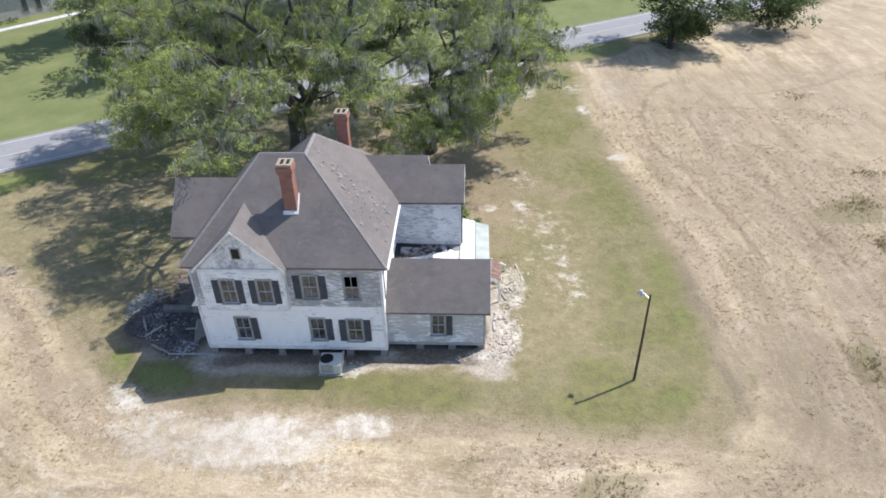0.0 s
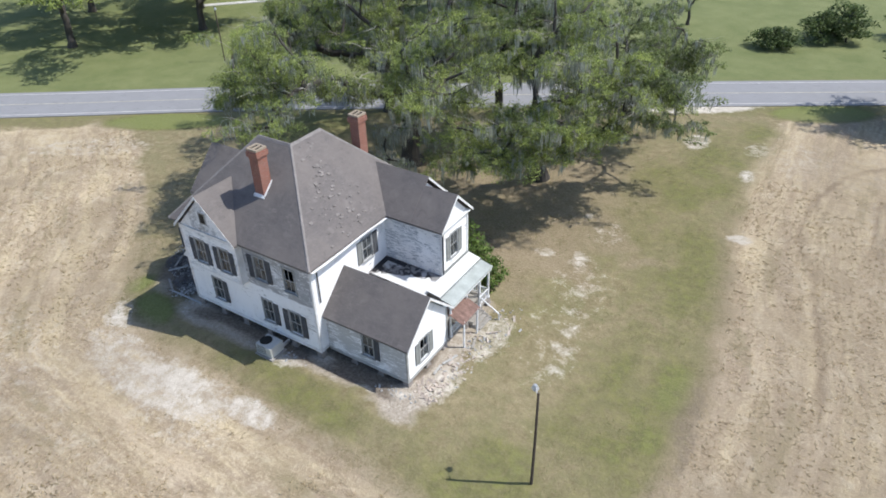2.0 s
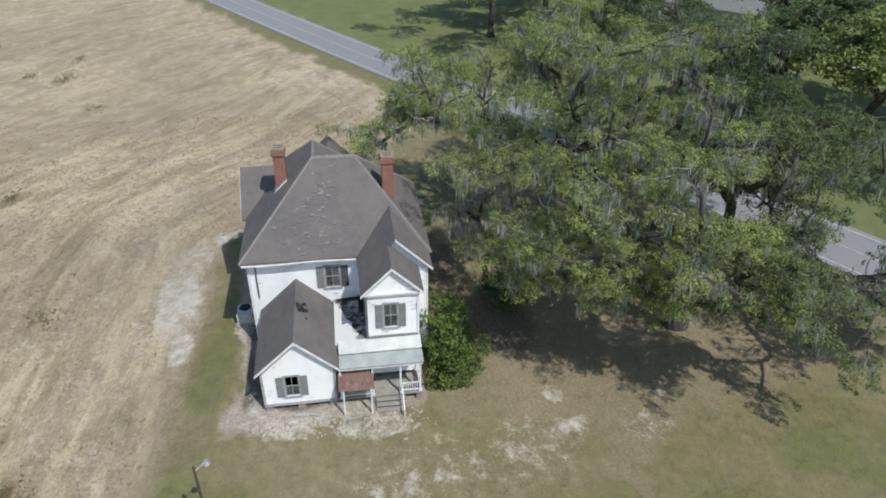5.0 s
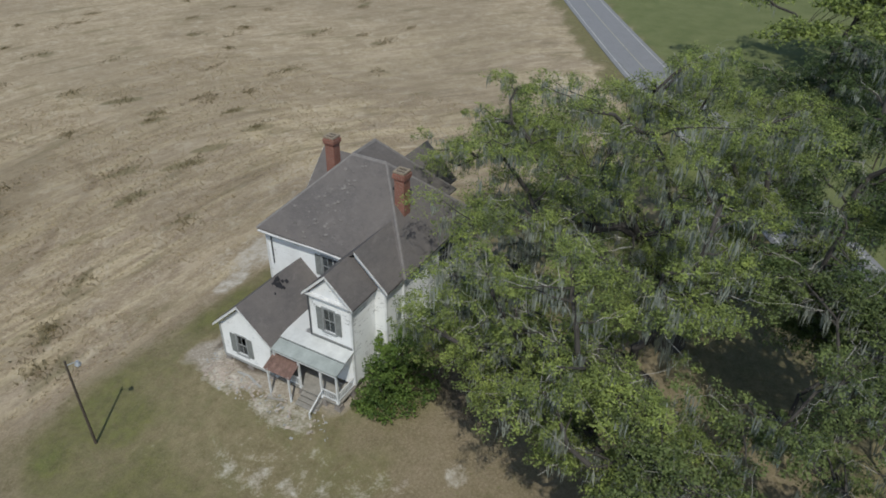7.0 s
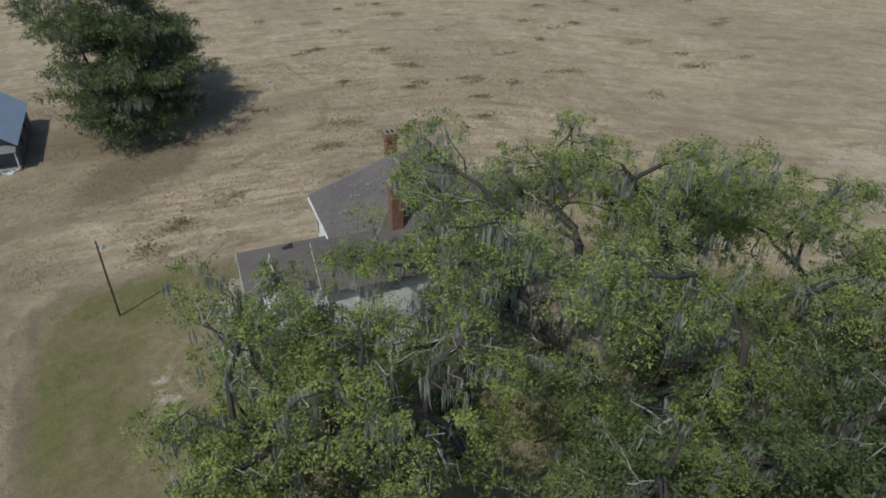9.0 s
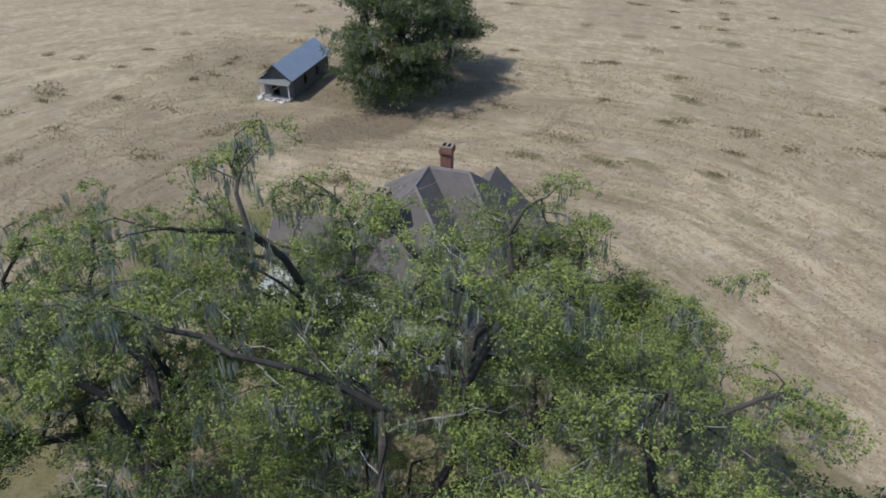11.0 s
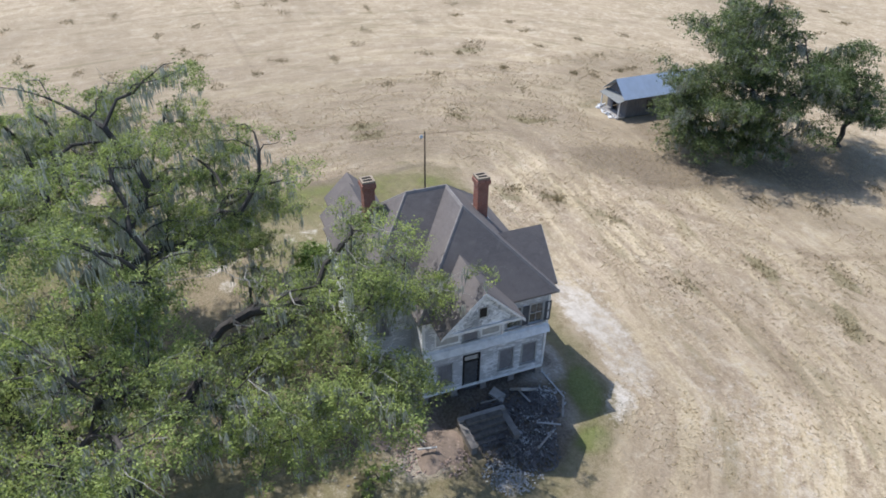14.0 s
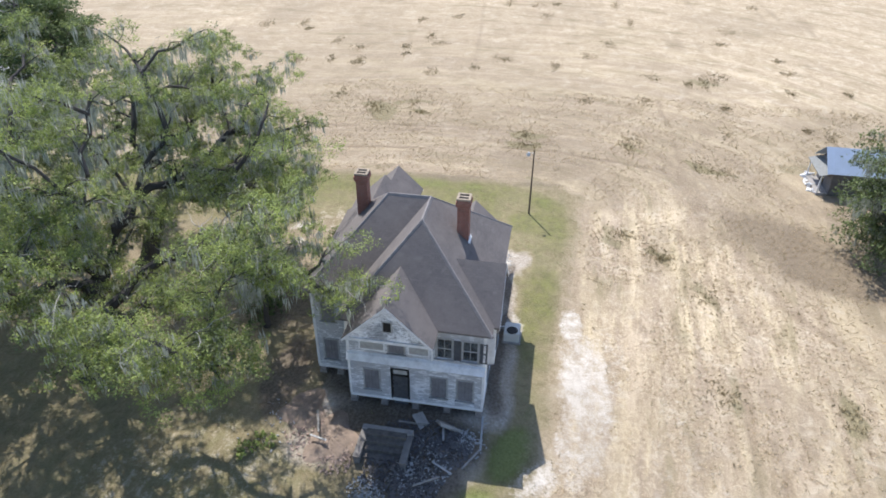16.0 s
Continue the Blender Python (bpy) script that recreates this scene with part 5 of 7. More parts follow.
# piers
for x, y, top in [(X0 + 0.2 + i * 2.23, Y0 + 0.2, FLOOR) for i in range(6)] + [(X0 + 0.2, Y0 + 0.2 + i * 2.1, FLOOR) for i in range(1, 5)] + [(X1 - 0.2, Y0 + 2.5, FLOOR)] + \
        [(-1.6, KY0 + 0.2, KF), (0.5, KY0 + 0.2, KF), (KX - 0.2, KY0 + 0.2, KF), (KX - 0.2, KY0 + 2.2, KF), (KX - 0.2, KY1 - 0.2, KF), (2.6, 40.8, 1.1), (2.6, 42.6, 1.1), (2.6, 43.7, 1.1), (1.1, 43.7, FLOOR)] + \
        [(XR + 0.2, 43.4, FLOOR), (XR + 0.2, YR - 0.2, FLOOR), (-9.8, YR - 0.2, FLOOR), (-6.6, YR - 0.2, FLOOR)]:
    bm = bmesh.new()
    block(bm, WORLD, x - 0.21, x + 0.21, y - 0.21, y + 0.21, gz(x, y) - 0.15, top - 0.1)
    block(bm, WORLD, x - 0.25, x + 0.25, y - 0.25, y + 0.25, gz(x, y) - 0.15, gz(x, y) + 0.12)
    part("pier", bm, M_PIER, house)


def chimney(x, y, w, d, base, top):
    bm = bmesh.new()
    block(bm, WORLD, x - w / 2, x + w / 2, y - d / 2, y + d / 2, base, top - 0.62)
    for k, (g, z0, z1) in enumerate(((0.05, top - 0.62, top - 0.52), (0.1, top - 0.52, top - 0.22), (0.05, top - 0.22, top - 0.12))):
        block(bm, WORLD, x - w / 2 - g, x + w / 2 + g, y - d / 2 - g, y + d / 2 + g, z0, z1)
    bm.normal_update()
    box_uv(bm)
    ch = part("chimney", bm, M_BRICK, house, "red brick chimney with a corbelled cap")
    bm = bmesh.new()
    t = 0.08
    for x0, x1, y0, y1 in ((x - w / 2 - 0.06, x + w / 2 + 0.06, y - d / 2 - 0.06, y - d / 2 + t), (x - w / 2 - 0.06, x + w / 2 + 0.06, y + d / 2 - t, y + d / 2 + 0.06), (x - w / 2 - 0.06, x - w / 2 + t, y - d / 2 + t, y + d / 2 - t), (x + w / 2 - t, x + w / 2 + 0.06, y - d / 2 + t, y + d / 2 - t), (x - 0.06, x + 0.06, y - d / 2 + t, y + d / 2 - t)):
        block(bm, WORLD, x0, x1, y0, y1, top - 0.12, top)
    part("crown", bm, M_MORTAR, ch, "pale mortar rim round two flues")
    # black plate stands for the shade down the two flues
    bm = bmesh.new()
    block(bm, WORLD, x - w / 2 + t, x + w / 2 - t, y - d / 2 + t, y + d / 2 - t, top - 0.12, top - 0.09)
    part("flue_shade", bm, M_BLACK, ch)
    return ch


chimney(-9.0, 35.55, 0.74, 0.76, 9.4, 13.5)
chimney(-6.95, 42.75, 0.74, 0.76, 9.6, 13.5)
bm = bmesh.new()
hexa(bm, [Vector(q) for q in ((-9.46, 35.04, 10.22), (-8.54, 35.04, 10.22), (-8.54, 35.17, 10.35), (-9.46, 35.17, 10.35), (-9.46, 35.04, 10.30), (-8.54, 35.04, 10.30), (-8.54, 35.17, 10.43), (-9.46, 35.17, 10.43))])
hexa(bm, [Vector(q) for q in ((-8.62, 35.1, 10.28), (-8.54, 35.1, 10.28), (-8.54, 35.95, 11.1), (-8.62, 35.95, 11.1), (-8.62, 35.1, 10.38), (-8.54, 35.1, 10.38), (-8.54, 35.95, 11.2), (-8.62, 35.95, 11.2))])
part("flashing", bm, M_TRIM, house, "white metal flashing at the chimney foot")


# curled and missing shingles on the east slopes
rng1 = random.Random(9)
bm = bmesh.new()
for _ in range(96):
    gx, gy = rng1.choice([(0.35, 0.25), (0.5, 0.55), (0.25, 0.6), (0.6, 0.35), (0.15, 0.45), (0.75, 0.5)])
    t, w = min(0.93, max(0.05, gx + rng1.gauss(0, 0.12))), min(0.97, max(0.03, gy + rng1.gauss(0, 0.17)))
    x, z = -3.2 - 5.2 * t, 8.0 + 4.9 * t
    y = 33.6 + 4.2 * t + (w * (7.0 - 4.2 * t))
    k = rng1.uniform(0.03, 0.105)
    q = [Vector((x + dx * k * 0.7, y + dy * k * 1.3, z - dx * k * 0.66 + 0.015 + (0.07 if dx > 0 else 0.0) * rng1.random())) for dx, dy in ((-1, -1), (1, -1), (1, 1), (-1, 1))]
    hexa(bm, q + [p + Vector((0, 0, 0.02)) for p in q])
tagged(part("loose_shingle", bm, M_CURL, house, "curled pale shingles standing off the roof"), kind="stuff")

# torn patch of roofing near the kitchen ridge
bm = bmesh.new()
for _ in range(16):
    x, t = -0.8 + rng1.gauss(0, 0.42), rng1.uniform(0.06, 0.30)
    y, z = 36.2 + 2.55 * t, 6.3 - 2.38 * t + 0.02
    k = rng1.uniform(0.04, 0.11)
    q = [Vector((x + dx * k * 1.4, y + dy * k, z - dy * k * 0.93 + (0.06 if dy < 0 else 0.0) * rng1.random())) for dx, dy in ((-1, -1), (1, -1), (1, 1), (-1, 1))]
    hexa(bm, q + [p + Vector((0, 0, 0.02)) for p in q])
tagged(part("torn_shingle", bm, M_TAR, house, "torn black shingles near the ridge"), kind="stuff")

# ---- trees ----
def crown_cards(rng, clumps, density, size):
    """Leaf places, directions and sizes for a list of clumps (x, y, z, radius): each clump is a flat pad of small tufts."""
    cs, ds, ns, ls = [], [], [], []
    for x, y, z, r in clumps:
        k = 4 + int(9 * r * r)
        d = rng.normal(size=(k, 3))
        d /= np.linalg.norm(d, axis=1, keepdims=True)
        tuft = d * r * rng.uniform(0.3, 1.0, (k, 1)) ** 0.5 * np.array([1, 1, 0.5])
        tuft[:, 2] = np.abs(tuft[:, 2]) * 1.1 - 0.28 * r + rng.normal(size=k) * 0.1 * r
        big = rng.uniform(0.2, 0.46, k) * min(1.5, max(0.8, r))
        many = max(3, int(density * r * r / k))
        which = np.repeat(np.arange(k), many)
        n = len(which)
        e = rng.normal(size=(n, 3))
        e /= np.linalg.norm(e, axis=1, keepdims=True)
        c = tuft[which] + e * big[which][:, None] * rng.uniform(0.15, 1.0, (n, 1)) ** 0.6 * np.array([1, 1, 0.7]) + np.array([x, y, z])
        cs.append(c)
        dr = rng.normal(size=(n, 3)) + e * 0.8
        dr[:, 2] = dr[:, 2] * 0.6 - 0.15
        ds.append(dr)
        ns.append(rng.normal(size=(n, 3)) * 0.32 + np.array([0.15, 0.08, 0.6]) + e * 0.75)
        ls.append(rng.uniform(0.6, 1.35, n) * size)
    return np.concatenate(cs), np.concatenate(ds), np.concatenate(ns), np.concatenate(ls)


def tree(name, base, fork, tips, seed, label, trunk_r=0.55, subs=8, clump=(0.65, 1.35), density=400, size=0.165, moss=0.5, leaves=None, twigs=0.5, category="tree", reach=(1.4, 3.4), fill=0, scaffold=(), fill_west=1e9):
    """A broad tree: trunk to the fork, scaffold limbs that branch on towards the tips, side branches with pads of leaves and hanging moss."""
    rng = np.random.default_rng(seed)
    b = Vector((base[0], base[1], gz(*base) - 0.15))
    f = Vector(fork)
    root = thing(name, (b.x, b.y, b.z + 0.15), label, category)
    at, up, far = [], [], []

    def grow(q, parent):
        at.append(Vector(q))
        up.append(parent)
        far.append(0.0 if parent < 0 else far[parent] + (at[parent] - at[-1]).length)
        return len(at) - 1

    node = -1
    for i in range(6):
        node = grow(b.lerp(f, i / 5) + Vector((*(rng.normal(size=2) * 0.12 * (0 < i < 5)), 0)), node)
    chains, ends = [], []

    def reach_for(goal, start=None, step=1.1):
        """A crooked limb from the skeleton to the goal."""
        g = Vector(goal)
        if start is None:
            best = [((at[i] - g).length + 0.22 * far[i] + 0.9 * max(0.0, at[i].z - g.z + 0.5), i) for i in range(4, len(at))]
            start = min(best)[1]
        p0 = at[start]
        L = (g - p0).length
        n = max(2, int(L / step))
        came = (p0 - at[up[start]]).normalized()
        bow = (came * 0.32 + Vector((0, 0, 0.10)) + Vector(rng.normal(size=3) * 0.13)) * L
        jag = [Vector(rng.normal(size=3) * np.array([0.17, 0.17, 0.13])) for _ in range(n)]
        chain, node = [start], start
        for i in range(1, n + 1):
            t = i / n
            q = p0.lerp(g, t) + bow * (t * (1 - t) * (1 - t) * 2.2) + (jag[i - 1] * min(1.0, L / 4) if i < n else Vector())
            node = grow(q, node)
            chain.append(node)
        chains.append(chain)
        ends.append(node)
        return node

    for line in scaffold:
        node = None
        for goal in line:
            node = reach_for(goal, node)
    for tip in sorted(tips, key=lambda q: (Vector(q) - f).length):
        reach_for(tip)
    # thickness follows how much each stretch carries
    load = [0.0] * len(at)
    for e in ends:
        i = e
        while i >= 0:
            load[i] += 1.0
            i = up[i]
    most = max(load[4:6])
    thick = [max(0.035, trunk_r * 0.86 * (v / most) ** 0.5) for v in load]
    rough, thin, clumps, hang = [], [], [], []
    for e in ends:
        clumps.append((*at[e], rng.uniform(*clump)))
    for chain in chains:
        out = at[chain[-1]] - at[chain[0]]
        for k in range(max(2, round(subs * min(1.0, out.length / 6.0)))):
            t = rng.uniform(0.25, 1.0) * (len(chain) - 1)
            i = min(len(chain) - 2, int(t))
            p0 = at[chain[i]].lerp(at[chain[i + 1]], t - i)
            rr = min(0.13, 0.5 * thick[chain[i + 1]])
            az = math.atan2(out.y, out.x) + rng.choice([-1, 1]) * rng.uniform(0.2, 1.5)
            ln = rng.uniform(*reach)
            p1 = p0 + Vector((math.cos(az) * ln, math.sin(az) * ln, rng.uniform(-0.15, 0.5) * ln))
            mid = p0.lerp(p1, 0.5) + Vector(rng.normal(size=3) * 0.24) + Vector((0, 0, 0.12 * ln))
            slim = rng.random() < twigs * 0.5
            rr *= 0.42 if slim else 1.0
            (thin if slim else rough).append(([p0, p0.lerp(mid, 0.5) + Vector(rng.normal(size=3) * 0.16), mid, mid.lerp(p1, 0.5) + Vector(rng.normal(size=3) * 0.18), p1], [rr, rr * 0.8, rr * 0.62, rr * 0.4, rr * 0.18]))
            clumps.append((*p1, rng.uniform(*clump)))
            if rng.random() < 0.45:
                clumps.append((*mid, rng.uniform(*clump) * 0.7))
            for q in (p0, p0.lerp(mid, 0.6), mid, p1, mid.lerp(p1, 0.5)):
                if rng.random() < moss:
                    hang.append(q)
            for _ in range(2):
                if rng.random() < twigs:
                    w = p1 + Vector(rng.normal(size=3) * np.array([0.9, 0.9, 0.5])) + Vector((0, 0, 0.35))
                    thin.append(([mid] + [mid.lerp(w, j / 5) + Vector(rng.normal(size=3) * 0.13) for j in range(1, 5)] + [w], [rr * k for k in (0.4, 0.34, 0.28, 0.2, 0.13, 0.06)]))
    # clumps between neighbouring limbs close the crown
    T = np.array([q for q in tips if q[0] < fill_west])
    for _ in range(fill):
        i = rng.integers(len(T))
        near = np.argsort(np.linalg.norm(T - T[i], axis=1))[:4]
        q = Vector(rng.dirichlet(np.ones(len(near))) @ T[near] + rng.normal(size=3) * np.array([0.9, 0.9, 0.6]))
        j = min(at[6:], key=lambda p: (p - q).length)
        rough.append(([j, j.lerp(q, 0.5) + Vector(rng.normal(size=3) * 0.25), q], [0.06, 0.04, 0.015]))
        clumps.append((*q, rng.uniform(*clump) * 1.1))
        if rng.random() < moss:
            hang.append(q)
    v, fc = tubes([(at[:6], [trunk_r * k for k in (1.5, 1.08, 0.95, 0.9, 0.88, 0.84)])], 12)
    mesh_object("trunk", v, fc, M_BARK, root)
    for chain in chains:
        first = min(thick[chain[0]], thick[chain[1]] * 1.25)
        v, fc = tubes([([at[i] for i in chain], [first] + [thick[i] for i in chain[1:-1]] + [thick[chain[-1]] * 0.6])], 7)
        mesh_object("limb", v, fc, M_BARK, root, "dark crooked limb")
    if rough:
        v, fc = tubes(rough, 5)
        tagged(mesh_object("branchwork", v, fc, M_BARK, root, "dark side branches"), kind="stuff")
    if thin:
        v, fc = tubes(thin, 4)
        tagged(mesh_object("twigwork", v, fc, M_TWIG, root, "pale bare twigs"), kind="stuff")
    c, d, n, l = crown_cards(rng, clumps, density, size)
    c[:, 2] = np.maximum(c[:, 2], 0.25)
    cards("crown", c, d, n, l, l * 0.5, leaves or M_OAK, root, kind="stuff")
    if hang:
        cs, ls, ws = [], [], []
        for q in hang:
            for _ in range(rng.integers(1, 4)):
                k = rng.integers(7, 15)
                foot = np.array(q) + rng.normal(size=3) * np.array([0.45, 0.45, 0.12])
                ln = rng.uniform(0.35, 1.0, k) * rng.uniform(0.5, 1.7)
                c = foot + rng.normal(size=(k, 3)) * np.array([0.11, 0.11, 0.06])
                c[:, 2] -= ln * 0.5
                cs.append(c)
                ls.append(ln)
                ws.append(rng.uniform(0.04, 0.10, k))
        c, l, w = np.concatenate(cs), np.concatenate(ls), np.concatenate(ws)
        d = np.tile(np.array([0, 0, -1.0]), (len(c), 1)) + rng.normal(size=(len(c), 3)) * 0.1
        cards("moss", c, d, rng.normal(size=(len(c), 3)) * np.array([1, 1, 0.1]), l, w, M_MOSS, root, "grey moss hanging from the limbs", "stuff")
    return root


OAK = "spreading live oak with grey hanging moss"
tree("live_oak", (-3.0, 64.0), (-3.0, 61.8, 5.6), [(-3.4, 62.5, 19), (-3.3, 50, 7.6), (3.8, 54, 16), (5, 59, 14), (6.6, 58.8, 12.4), (3.6, 51.2, 11.4), (1, 55.5, 9), (7.2, 61, 10.4), (1.5, 62, 17.5), (0.9, 49.8, 8), (3.2, 57, 9), (0, 52, 12), (3.7, 57.8, 17.5), (5.9, 61.7, 13.8), (-0.5, 57.5, 15.7), (3.5, 52.9, 10.8), (-0.6, 49.6, 8.7), (-5.2, 51.9, 9.4), (4.1, 60.4, 13.1), (7.4, 65, 9.6), (5.6, 63.2, 11.6), (2.5, 55.5, 7.4), (3.6, 58, 8), (1, 60.5, 7.6), (-1.2, 52, 6.8), (4.6, 61.5, 7.6), (0.4, 54.2, 7.2), (1.6, 58.4, 6.2), (-0.8, 56.4, 6.4), (-2.4, 58.6, 7.0)],
     11, OAK, 0.75, 8, fill=34, clump=(0.7, 1.4), moss=0.6, density=430, size=0.13, twigs=0.85, scaffold=[[(-1.5, 58.7, 9.3), (3.0, 56.0, 11.5)], [(-2.6, 58.5, 8.4), (-1.2, 53.0, 8.0)], [(-3.2, 62.0, 12.0), (0.5, 61.0, 15.5)]])
tree("live_oak", (-15.5, 60.7), (-15.0, 59.9, 5.2), [(-16, 42.2, 9.8), (-15.5, 45.2, 14.6), (-19.5, 46, 14.2), (-24.8, 49, 13.6), (-23.4, 45.8, 10), (-16.2, 48, 13), (-23, 53.3, 14), (-23.6, 58.8, 17.5), (-18.5, 55.5, 17), (-13, 56.5, 20.3), (-19.5, 58, 20.3), (-28, 56.5, 16.5), (-8.5, 51, 13.5), (-29, 61.5, 15), (-12, 63, 19), (-21, 65, 18), (-25, 66, 15), (-13, 69, 15), (-21.5, 54, 9.5), (-16.4, 41.7, 10.9), (-14.8, 42.8, 12.4),
      (-5, 54.5, 21), (-5.8, 49.2, 17.3), (-5.5, 59.5, 20.8), (-7.5, 64, 20.8), (-5.5, 48.5, 12.3), (-2.9, 53, 15), (-8.5, 61, 13.5), (-9, 55, 14), (-3.6, 49.6, 13.2), (-22.6, 49.8, 9.7), (-19, 51.8, 11), (-15.6, 46.7, 14.4), (-6.4, 57.8, 19.8), (-17.1, 46.2, 16.6), (-15.6, 58, 21), (-8, 49.5, 15.5), (-20.5, 47.5, 11), (-24.5, 52, 11.5), (-22, 56, 15), (-24, 47.5, 12), (-20, 62, 11.5), (-17, 64, 12.5), (-14, 65.5, 10.5), (-18.5, 60.5, 14.5), (-9.5, 63.5, 8.5), (-12.5, 61.5, 11.5), (-8, 60, 8), (-12, 62.5, 8.6), (-16, 63, 9.2), (-18.5, 62, 13), (-13, 59.4, 8.4), (-15, 64, 14), (-10.5, 60, 15.5), (-14.5, 62, 17)],
     23, OAK, 0.9, 7, clump=(0.8, 1.6), moss=0.6, fill=60, fill_west=-16.5, density=335, size=0.13, twigs=0.8, scaffold=[[(-12.6, 59.0, 8.2), (-10.1, 57.9, 11.5), (-8.2, 55.5, 16.0)], [(-10.0, 57.8, 11.6), (-8.4, 53.5, 12.2), (-5.6, 51.5, 13.2)], [(-15.4, 59.6, 9.5), (-16.2, 57.4, 14.0)], [(-17.5, 57.0, 8.0), (-19.5, 53.0, 9.6)], [(-16.0, 54.5, 10.0), (-16.0, 49.5, 12.0), (-15.8, 45.5, 12.0)], [(-19.5, 60.5, 9.5), (-24.0, 60.0, 12.5)]])
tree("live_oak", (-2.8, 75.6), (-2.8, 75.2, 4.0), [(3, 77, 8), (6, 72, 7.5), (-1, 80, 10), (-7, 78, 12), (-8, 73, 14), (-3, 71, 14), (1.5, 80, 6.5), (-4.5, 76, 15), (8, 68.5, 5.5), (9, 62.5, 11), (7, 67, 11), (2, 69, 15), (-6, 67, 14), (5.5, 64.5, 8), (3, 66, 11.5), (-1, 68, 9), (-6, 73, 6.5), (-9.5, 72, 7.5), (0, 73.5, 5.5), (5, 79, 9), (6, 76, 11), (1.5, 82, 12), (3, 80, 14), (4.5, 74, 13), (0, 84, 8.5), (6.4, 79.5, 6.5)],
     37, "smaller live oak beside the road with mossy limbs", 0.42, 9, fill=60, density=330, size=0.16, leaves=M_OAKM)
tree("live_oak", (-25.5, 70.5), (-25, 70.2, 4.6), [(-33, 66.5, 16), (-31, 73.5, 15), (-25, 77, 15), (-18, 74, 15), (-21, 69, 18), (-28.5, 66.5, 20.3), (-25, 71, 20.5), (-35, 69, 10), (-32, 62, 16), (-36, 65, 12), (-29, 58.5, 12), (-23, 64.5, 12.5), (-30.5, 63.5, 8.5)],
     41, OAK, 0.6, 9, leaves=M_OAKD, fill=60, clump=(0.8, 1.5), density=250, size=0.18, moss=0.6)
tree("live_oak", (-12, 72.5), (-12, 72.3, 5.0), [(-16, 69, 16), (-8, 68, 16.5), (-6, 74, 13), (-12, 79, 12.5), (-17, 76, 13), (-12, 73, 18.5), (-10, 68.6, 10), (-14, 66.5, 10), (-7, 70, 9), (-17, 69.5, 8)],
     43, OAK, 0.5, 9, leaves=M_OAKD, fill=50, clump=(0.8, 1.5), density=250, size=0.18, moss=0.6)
tree("dead_tree", (-8.8, 50.6), (-8.8, 50.4, 3.2), [(-10.4, 48.6, 6.8), (-7.6, 48.2, 7.4), (-8.6, 50, 9.2), (-10.8, 51, 8), (-11.6, 49.4, 6)],
     47, "grey leafless tree draped with hanging moss", 0.22, 8, clump=(0.25, 0.45), density=60, moss=1.0, twigs=1.0, reach=(0.9, 2.2))
tree("shade_tree", (11, -4), (10.8, -4.2, 3.4), [(4, -3, 7), (5, 1, 7.5), (10, 3, 6.5), (14, 0, 8), (15.5, -6, 11), (12, -11, 11), (5, -9, 9), (9, -4, 16), (13, -5, 15.5), (7, -7, 14), (10, -3, 19), (14, -1, 13), (6, -1, 12), (8, 0.5, 2.6), (13, 0.5, 3.2), (6.5, -5, 3), (15, -4, 4.5), (10, 1.5, 10), (2.5, -6, 6), (16.5, -8, 14), (10, 0.8, 2.0), (6.2, -1, 2.2), (12, -1, 2.4), (9, 2, 4.5), (4.4, -4, 2.8), (8, -2, 6), (11.5, 1.5, 6.5), (4.5, -6.5, 11.5), (13, 1, 5), (12, 2, 9), (9, -4, 8.5), (11, -6.5, 10), (8, -3, 11.5), (12, -3.5, 7), (10, -8, 8), (12.5, -4, 12), (7, -5.5, 6.5), (14.5, -6, 8), (10, -1.5, 13)],
     53, "large dense green tree with drooping foliage by the shed", 0.5, 10, leaves=M_SHADE, moss=0.6, clump=(1.0, 1.9), density=92, size=0.25, twigs=0.15, fill=110, reach=(1.4, 3.4))
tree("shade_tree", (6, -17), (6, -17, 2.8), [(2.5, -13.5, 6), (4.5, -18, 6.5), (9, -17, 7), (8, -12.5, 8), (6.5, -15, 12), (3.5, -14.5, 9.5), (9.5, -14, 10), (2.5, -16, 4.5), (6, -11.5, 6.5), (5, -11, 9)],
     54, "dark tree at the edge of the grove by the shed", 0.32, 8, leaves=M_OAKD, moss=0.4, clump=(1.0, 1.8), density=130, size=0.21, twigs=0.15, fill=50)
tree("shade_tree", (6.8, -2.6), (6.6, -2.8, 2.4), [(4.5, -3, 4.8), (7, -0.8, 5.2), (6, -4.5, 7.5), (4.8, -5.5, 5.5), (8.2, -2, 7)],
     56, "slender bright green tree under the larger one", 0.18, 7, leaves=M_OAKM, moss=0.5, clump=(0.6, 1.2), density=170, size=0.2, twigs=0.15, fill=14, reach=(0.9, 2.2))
tree("shade_tree", (28.5, 95.5), (28.5, 95.5, 2.6), [(24.5, 96, 7.5), (26, 101, 8), (34.5, 99.5, 7.5), (34.5, 94.5, 8), (29, 92.5, 8), (29.5, 97, 13), (25, 98, 10.5), (32, 94, 11), (27, 94.5, 11.5), (27.5, 96, 2.8), (31.5, 96, 2.6), (29.5, 95.5, 2.6), (30, 99, 3), (33, 98, 11)],
     59, "dark round tree on the road verge", 0.4, 9, leaves=M_OAKD, moss=0.1, clump=(1.4, 2.3), density=46, size=0.38, twigs=0.1, fill=90)
